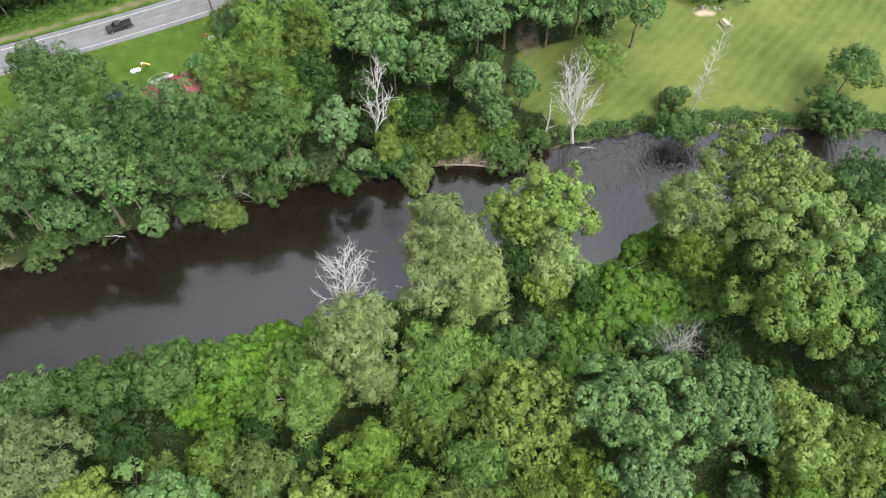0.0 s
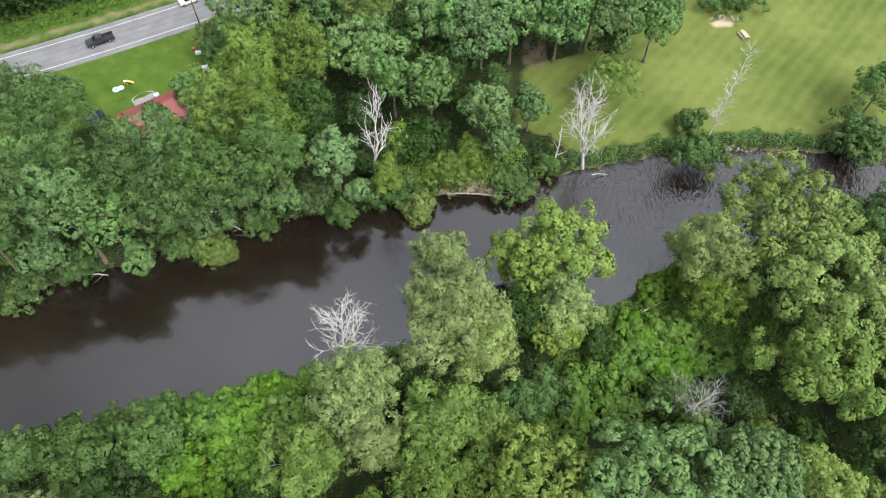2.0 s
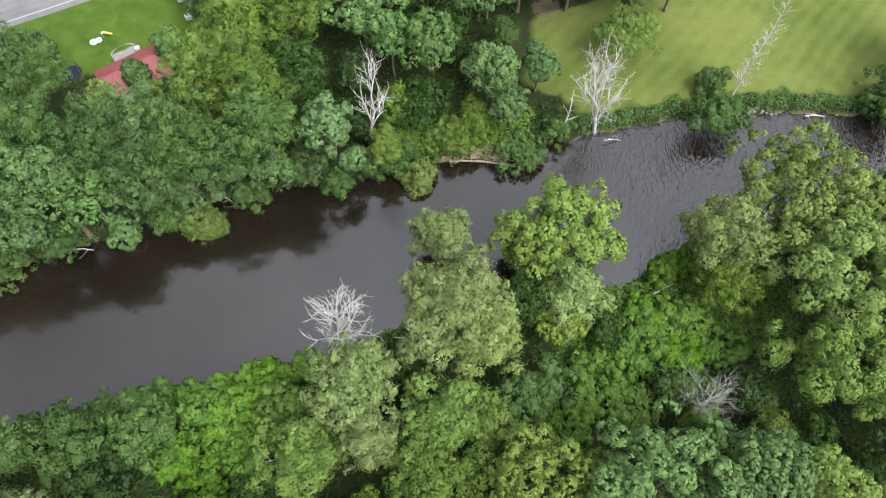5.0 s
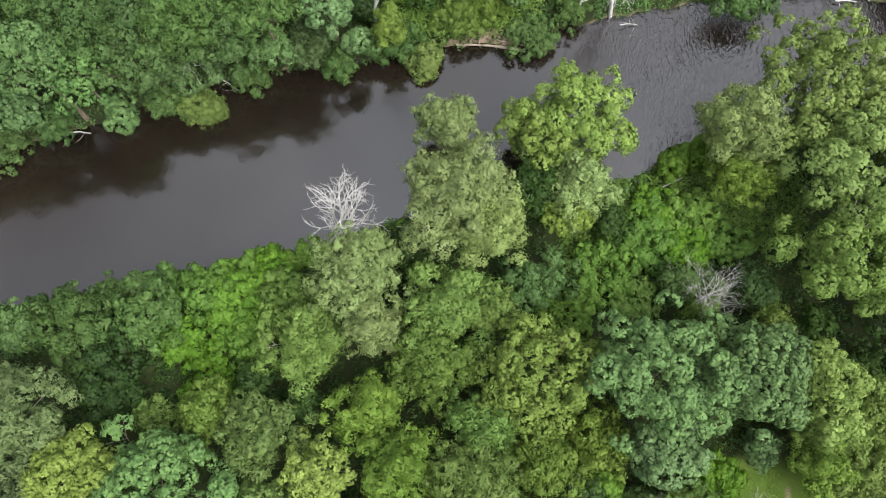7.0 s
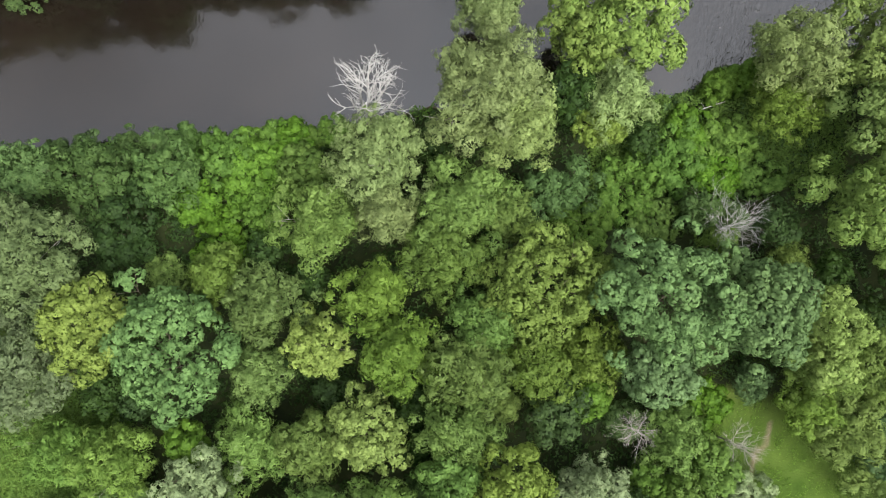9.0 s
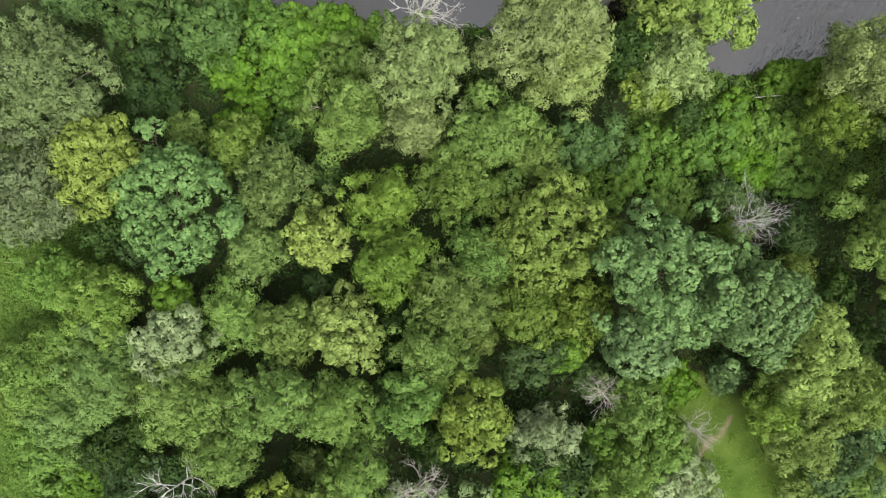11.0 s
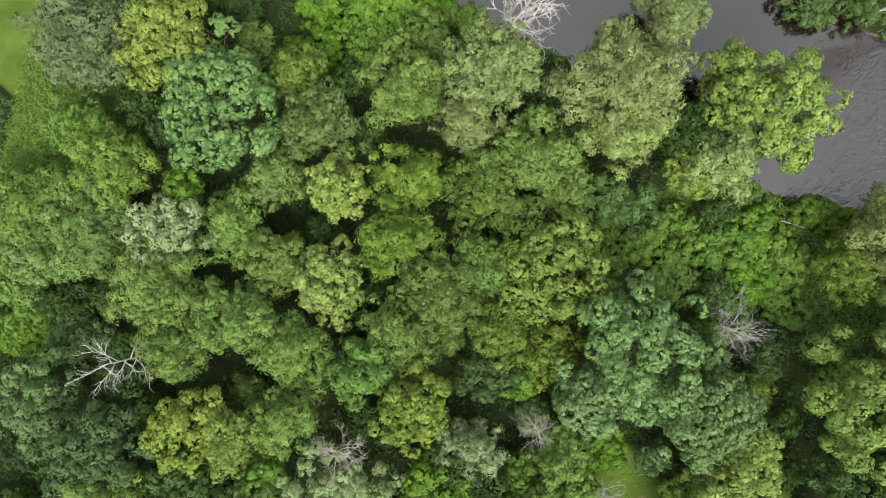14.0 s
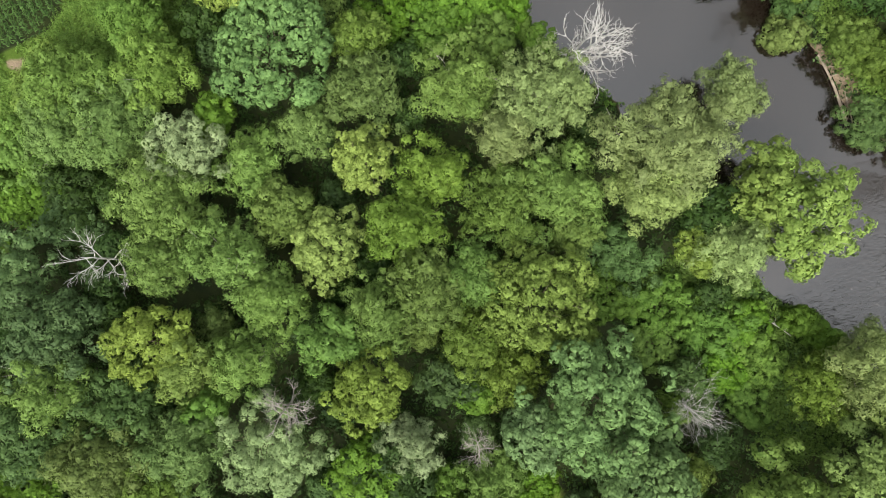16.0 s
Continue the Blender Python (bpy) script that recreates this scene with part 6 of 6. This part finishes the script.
def paddling_pool(x, y):
    ob = thing("paddling_pool", "pale blue and white kidney-shaped paddling pool on grass", "pool", x, y, ground_z(x, y), 30)
    bm = bmesh.new()
    for dx, r in ((-0.45, 0.62), (0.5, 0.5)):
        ring(bm, r, 0.14, Matrix.Translation((dx, 0, 0.14)))
    part("rim", bm, WHITE, ob, "white inflated rim")
    bm = bmesh.new()
    for dx, r in ((-0.45, 0.6), (0.5, 0.48)):
        disc(bm, r, 0.1, Matrix.Translation((dx, 0, 0.1 + 0.002 * dx)))
    part("water", bm, BLUE, ob, "pale blue water")


def slide(x, y):
    ob = thing("toy_slide", "small yellow plastic toy slide on the lawn", "toy", x, y, ground_z(x, y), 20)
    m = Matrix.Translation((0.25, 0, 0.5)) @ Matrix.Rotation(radians(35), 4, "Y")
    bm = box(bmesh.new(), 1.5, 0.45, 0.06, m, 0.02)
    for s in (-1, 1):
        box(bm, 1.5, 0.06, 0.18, m @ Matrix.Translation((0, s * 0.24, 0.07)), 0.02)
    part("chute", bm, YELLOW, ob)
    part("platform", box(bmesh.new(), 0.5, 0.5, 0.08, Matrix.Translation((-0.6, 0, 0.92)), 0.02), WHITE, ob, "white platform")
    for sx in (-0.82, -0.4):
        for sy in (-0.2, 0.2):
            part("leg", box(bmesh.new(), 0.07, 0.07, 0.9, Matrix.Translation((sx, sy, 0.45))), YELLOW, ob)
    for k in range(3):
        part("rung", box(bmesh.new(), 0.05, 0.45, 0.05, Matrix.Translation((-0.86, 0, 0.25 + k * 0.25))), YELLOW, ob)


paddling_pool(-69.3, 110.4)
slide(-67.5, 111.9)


def patio(x, y):
    ob = thing("patio", "grey paved patio with a low stone edge behind the house", "patio", x, y, ground_z(x, y), 36)
    part("slab", box(bmesh.new(), 4.6, 2.6, 0.12, Matrix.Translation((0, 0, 0.07)), 0.02), PAVING, ob)
    rng = random.Random(3)
    for i in range(16):
        a = i / 16 * math.pi
        bm = bmesh.new()
        bmesh.ops.create_icosphere(bm, subdivisions=1, radius=0.2, matrix=Matrix.Translation((2.3 * math.cos(a), 1.0 + 1.3 * math.sin(a), 0.18)) @ Matrix.Diagonal((1, 0.8 + rng.random() * 0.4, 0.7, 1)))
        part("edging_stone", bm, STONE, ob)


patio(-63.4, 108.0)


def storage_box(name, x, y, sx, sy, sz, rz, mat, label, lid=WHITE):
    ob = thing(name, label, "box", x, y, ground_z(x, y), rz)
    part("body", box(bmesh.new(), sx, sy, sz, Matrix.Translation((0, 0, sz / 2)), 0.04), mat, ob)
    part("lid", box(bmesh.new(), sx + 0.06, sy + 0.06, 0.1, Matrix.Translation((0, 0, sz + 0.05)), 0.03), lid, ob, "white lid")


storage_box("storage_box", -53.3, 117.2, 1.3, 1.0, 0.7, 25, WHITE, "white plastic storage box at the lawn edge")
storage_box("storage_box", -55.4, 120.9, 1.2, 0.8, 0.6, 10, WHITE, "white plastic storage box beside bushes")
storage_box("cool_box", -61.5, 109.5, 0.9, 0.6, 0.5, 40, WHITE, "white cool box beside the patio")
storage_box("toy_box", -56.6, 121.8, 0.6, 0.5, 0.5, 10, RED, "small red box beside bushes", RED)


def utility_pole(x, y):
    ob = thing("utility_pole", "dark timber utility pole beside the road", "utility pole", x, y, ground_z(x, y), 35)
    part("shaft", disc(bmesh.new(), 0.16, 10.3, Matrix.Translation((0, 0, 4.85)), 10, 0.1), POLE, ob)
    part("crossarm", box(bmesh.new(), 0.12, 2.2, 0.12, Matrix.Translation((0, 0, 9.5)), 0.01), POLE, ob)
    for s in (-0.95, -0.4, 0.4, 0.95):
        part("insulator", disc(bmesh.new(), 0.06, 0.2, Matrix.Translation((0, s, 9.66)), 8, 0.04), METAL, ob)


utility_pole(-56.0, 127.2)


PAINT_BLACK = rough_material("charcoal_car_paint", (0.018, 0.019, 0.022), (0.03, 0.031, 0.035), 1.0, 0.3, 0.0, 0.6)
PAINT_WHITE = rough_material("white_car_paint", (0.5, 0.51, 0.52), (0.62, 0.63, 0.64), 1.0, 0.3, 0.0, 0.6)
RUBBER = rough_material("tyre_rubber", (0.015, 0.015, 0.015), (0.03, 0.03, 0.03), 4.0, 0.85, 0.1)
LAMP = rough_material("clear_lamp_glass", (0.45, 0.45, 0.44), (0.6, 0.6, 0.58), 4.0, 0.2, 0.0, 0.6)
TAIL = rough_material("red_lamp_glass", (0.25, 0.02, 0.02), (0.35, 0.03, 0.03), 4.0, 0.2, 0.0, 0.6)


def side_form(outline, wide, bevel=0.06, inset=0.0):
    """A body drawn from the side (x along it, z up), as wide as told; the upper points lean inwards by inset."""
    top = max(z for _, z in outline)
    low = min(z for _, z in outline)
    bm = bmesh.new()
    rows = []
    for side in (-1, 1):
        rows.append([bm.verts.new((x, side * (wide / 2 - inset * (z - low) / (top - low)), z)) for x, z in outline])
    bm.faces.new(rows[0])
    bm.faces.new(reversed(rows[1]))
    k = len(outline)
    for i in range(k):
        bm.faces.new((rows[0][i], rows[1][i], rows[1][(i + 1) % k], rows[0][(i + 1) % k]))
    bmesh.ops.recalc_face_normals(bm, faces=bm.faces)
    bmesh.ops.bevel(bm, geom=list(bm.edges), offset=bevel, segments=2, affect="EDGES")
    return bm


def wheels(ob, xs, track, r):
    for x in xs:
        for side in (-1, 1):
            m = Matrix.Translation((x, side * track, r)) @ Matrix.Rotation(radians(90), 4, "X")
            w = part("wheel", disc(bmesh.new(), r, 0.24, m, 20), RUBBER, ob, "black rubber tyre")
            part("rim", disc(bmesh.new(), r * 0.6, 0.26, m, 12), METAL, w, "grey metal rim")


def pickup(x, y, z, rz):
    ob = thing("pickup_truck", "dark charcoal pickup truck with an open bed on the road", "car", x, y, z, rz)
    part("body", side_form([(-2.8, 0.45), (-2.85, 0.95), (-2.6, 1.12), (-1.2, 1.2), (0.75, 1.2), (0.75, 0.8), (0.75, 0.42)], 1.95, 0.07), PAINT_BLACK, ob)
    part("cab", side_form([(-1.35, 1.17), (-0.6, 1.84), (0.5, 1.86), (0.82, 1.17)], 1.8, 0.07, 0.18), PAINT_BLACK, ob)
    part("windscreen", side_form([(-1.30, 1.27), (-0.68, 1.80), (-0.72, 1.83), (-1.36, 1.29)], 1.5, 0.01, 0.1), GLASS, ob, "dark glass windscreen")
    part("rear_window", side_form([(0.79, 1.30), (0.55, 1.78), (0.58, 1.80), (0.83, 1.32)], 1.4, 0.01, 0.1), GLASS, ob, "dark glass rear window")
    for side in (-1, 1):
        for a, b in ((-0.98, -0.22), (-0.12, 0.58)):
            part("side_window", box(bmesh.new(), b - a, 0.03, 0.34, Matrix.Translation(((a + b) / 2, side * 0.83, 1.5)) @ Matrix.Rotation(radians(14) * side, 4, "X")), GLASS, ob, "dark glass side window")
        part("bed_side", box(bmesh.new(), 2.1, 0.12, 0.62, Matrix.Translation((1.78, side * 0.91, 0.9)), 0.03), PAINT_BLACK, ob)
        part("headlight", box(bmesh.new(), 0.08, 0.36, 0.16, Matrix.Translation((-2.8, side * 0.72, 0.88)), 0.02), LAMP, ob, "clear headlight")
        part("tail_light", box(bmesh.new(), 0.05, 0.12, 0.3, Matrix.Translation((2.84, side * 0.9, 0.92)), 0.01), TAIL, ob, "red tail light")
        part("wing_mirror", box(bmesh.new(), 0.14, 0.2, 0.16, Matrix.Translation((-0.95, side * 1.02, 1.28)), 0.03), PAINT_BLACK, ob)
    part("bed_floor", box(bmesh.new(), 2.1, 1.72, 0.1, Matrix.Translation((1.78, 0, 0.66)), 0.01), RUBBER, ob, "black bed liner")
    part("tailgate", box(bmesh.new(), 0.08, 1.72, 0.6, Matrix.Translation((2.79, 0, 0.9)), 0.02), PAINT_BLACK, ob)
    part("bumper", box(bmesh.new(), 0.18, 1.85, 0.22, Matrix.Translation((2.9, 0, 0.55)), 0.04), METAL, ob, "grey metal bumper")
    wheels(ob, (-1.85, 1.75), 0.86, 0.39)


def hatchback(x, y, z, rz):
    ob = thing("hatchback_car", "white hatchback car with a dark roof on the road", "car", x, y, z, rz)
    part("body", side_form([(-2.05, 0.35), (-2.1, 0.75), (-1.85, 0.93), (-0.9, 1.02), (1.75, 1.05), (2.0, 0.8), (2.02, 0.38)], 1.76, 0.08), PAINT_WHITE, ob)
    part("greenhouse", side_form([(-1.0, 1.0), (-0.25, 1.44), (1.2, 1.46), (1.8, 1.02)], 1.58, 0.05, 0.16), GLASS, ob, "dark glass windows all round")
    part("roof", side_form([(-0.3, 1.43), (-0.2, 1.5), (1.2, 1.52), (1.35, 1.43)], 1.34, 0.03, 0.04), PAINT_BLACK, ob, "black roof panel")
    for side in (-1, 1):
        part("pillar", box(bmesh.new(), 0.1, 0.05, 0.46, Matrix.Translation((0.45, side * 0.73, 1.22)) @ Matrix.Rotation(radians(18) * side, 4, "X"), 0.01), PAINT_WHITE, ob)
        part("headlight", box(bmesh.new(), 0.1, 0.34, 0.14, Matrix.Translation((-2.0, side * 0.62, 0.74)), 0.03), LAMP, ob, "clear headlight")
        part("tail_light", box(bmesh.new(), 0.06, 0.2, 0.22, Matrix.Translation((1.96, side * 0.68, 0.84)), 0.02), TAIL, ob, "red tail light")
        part("wing_mirror", box(bmesh.new(), 0.12, 0.18, 0.12, Matrix.Translation((-0.75, side * 0.93, 1.05)), 0.03), PAINT_WHITE, ob)
    part("grille", box(bmesh.new(), 0.05, 0.8, 0.16, Matrix.Translation((-2.08, 0, 0.55)), 0.01), RUBBER, ob, "black grille")
    wheels(ob, (-1.3, 1.3), 0.78, 0.32)


pickup(-76.4, 122.9, 2.655, 33)
hatchback(-61.0, 136.3, 2.655, 34)


def marker_post(x, y):
    ob = thing("marker_post", "short white roadside marker post", "post", x, y, ground_z(x, y))
    part("post", box(bmesh.new(), 0.12, 0.06, 1.2, Matrix.Translation((0, 0, 0.55)), 0.01), WHITE, ob)
    part("reflector", box(bmesh.new(), 0.09, 0.02, 0.15, Matrix.Translation((0, -0.04, 0.95))), RED, ob, "red reflector")


marker_post(-108.6, 112.0)


def picnic_table(x, y, rz):
    ob = thing("picnic_table", "pale weathered wooden picnic table on the mown field", "table", x, y, ground_z(x, y), rz)
    for i in range(5):
        part("top_board", box(bmesh.new(), 2.4, 0.15, 0.05, Matrix.Translation((0, -0.34 + i * 0.17, 0.75)), 0.01), CREAM, ob)
    for s in (-1, 1):
        part("bench", box(bmesh.new(), 2.4, 0.28, 0.05, Matrix.Translation((0, s * 0.78, 0.45)), 0.01), TIMBER, ob)
        part("cross_beam", box(bmesh.new(), 0.09, 1.8, 0.09, Matrix.Translation((s * 0.85, 0, 0.38))), TIMBER, ob)
        for q in (-1, 1):
            part("leg", box(bmesh.new(), 0.09, 0.09, 0.95, Matrix.Translation((s * 0.85, q * 0.45, 0.36)) @ Matrix.Rotation(radians(24) * q, 4, "X")), TIMBER, ob)


picnic_table(59.5, 132.8, 112)


def rock(x, y, size, seed, label, mat=STONE, group="stones on the river edge", z=None):
    rng = np.random.default_rng(seed)
    bm = bmesh.new()
    bmesh.ops.create_icosphere(bm, subdivisions=2, radius=size)
    for v in bm.verts:
        v.co *= 0.82 + 0.3 * noise.noise(v.co * (1.6 / size) + Vector((seed, 0, 0)))
        v.co.z *= 0.62
    me = bpy.data.meshes.new("rock")
    bm.to_mesh(me)
    bm.free()
    me.materials.append(mat)
    ob = new("rock", me)
    ob.matrix_world = pose(x, y, (ground_z(x, y) if z is None else z) + size * 0.15, 0, 0, rng.uniform(0, 360))
    return tagged(ob, label, "rock", group)


rng_r = np.random.default_rng(8)
for i in range(46):
    x = rng_r.uniform(45.5, 56)
    rock(x, float(far_bank(x)) + rng_r.uniform(-0.2, 1.5), rng_r.uniform(0.16, 0.42), i, "pale grey stone on the far river edge")
for i in range(26):
    x = rng_r.uniform(60, 68)
    rock(x, float(far_bank(x)) + rng_r.uniform(-0.2, 0.9), rng_r.uniform(0.14, 0.34), 60 + i, "pale grey stone on the far river edge")
for i in range(34):
    x = rng_r.uniform(-13.5, -7.5)
    rock(x, float(near_bank(x)) + rng_r.uniform(-0.9, 0.5), rng_r.uniform(0.1, 0.26), 100 + i, "small pale stone on the near river edge")
for i in range(14):
    x = rng_r.uniform(51.5, 60)
    rock(x, 138.4 + rng_r.uniform(-0.6, 0.8), rng_r.uniform(0.25, 0.6), 150 + i, "pale rubble stone beside the sand patch", group="rubble by the sand patch")


def log(x0, y0, z0, x1, y1, z1, r0, r1, label, stubs=5, seed=1, mat=DRIFT, name="log"):
    """A fallen trunk with a bend and broken side branches."""
    rng = np.random.default_rng(seed)
    ob = thing(name, label, "log", x0, y0, 0)
    a, b = np.array([0, 0, z0]), np.array([x1 - x0, y1 - y0, z1])
    n = 7
    side = np.array([-(b - a)[1], (b - a)[0], 0]) * 0.04
    pts = [a + (b - a) * f + side * math.sin(f * 3.1) + rng.normal(0, 0.04, 3) for f in np.linspace(0, 1, n)]
    rad = np.linspace(r0, r1, n)
    part_v, part_f = pipe(pts, rad, 8)
    child("stem", mesh_of("stem", part_v, part_f, mat, True), ob)
    for i in range(stubs):
        k = rng.integers(1, n - 1)
        d = unit(rng, 1)[0]
        d[2] = abs(d[2]) * 0.7
        p = pts[k]
        q = p + d * rng.uniform(0.8, 2.0)
        e = q + (d + rng.normal(0, 0.4, 3)) * 0.8
        child("branch_stub", mesh_of("branch_stub", *tubes([(p, q, r1 * 0.45, r1 * 0.3), (q, e, r1 * 0.3, r1 * 0.12)], 5), mat, True), ob)


log(-2.4, 88.6, 0.35, 8.9, 88.3, 0.25, 0.16, 0.26, "long pale driftwood log lying along the water edge", 3, 1)
log(5.6, 89.6, 0.5, 9.2, 88.9, 0.7, 0.14, 0.08, "tangled driftwood branches at the bank", 8, 2)
log(3.6, 89.9, 0.8, 7.4, 89.2, 0.4, 0.12, 0.08, "pale driftwood branch on the bank", 6, 3)
log(-41.5, 80.2, 0.9, -36.6, 77.6, 0.12, 0.12, 0.05, "bare dead branch reaching down into the water", 6, 4, BARE, "fallen_branch")
log(-64.5, 68.4, 0.5, -59.5, 68.9, 0.2, 0.12, 0.07, "pale fallen branch at the water edge", 3, 5, BARE, "fallen_branch")
log(26.3, 61.6, 2.0, 33.5, 66.6, 2.6, 0.1, 0.05, "thin pale fallen stem over the vines", 6, 6, BARE, "fallen_branch")
log(60.5, 101.2, 0.5, 64.2, 101.4, 0.4, 0.14, 0.1, "short pale driftwood log on the far shore", 2, 7, BARE)
log(24.5, 94.0, 0.9, 27.6, 94.6, 0.1, 0.1, 0.04, "bare branches hanging into the water", 7, 8, BARE, "fallen_branch")
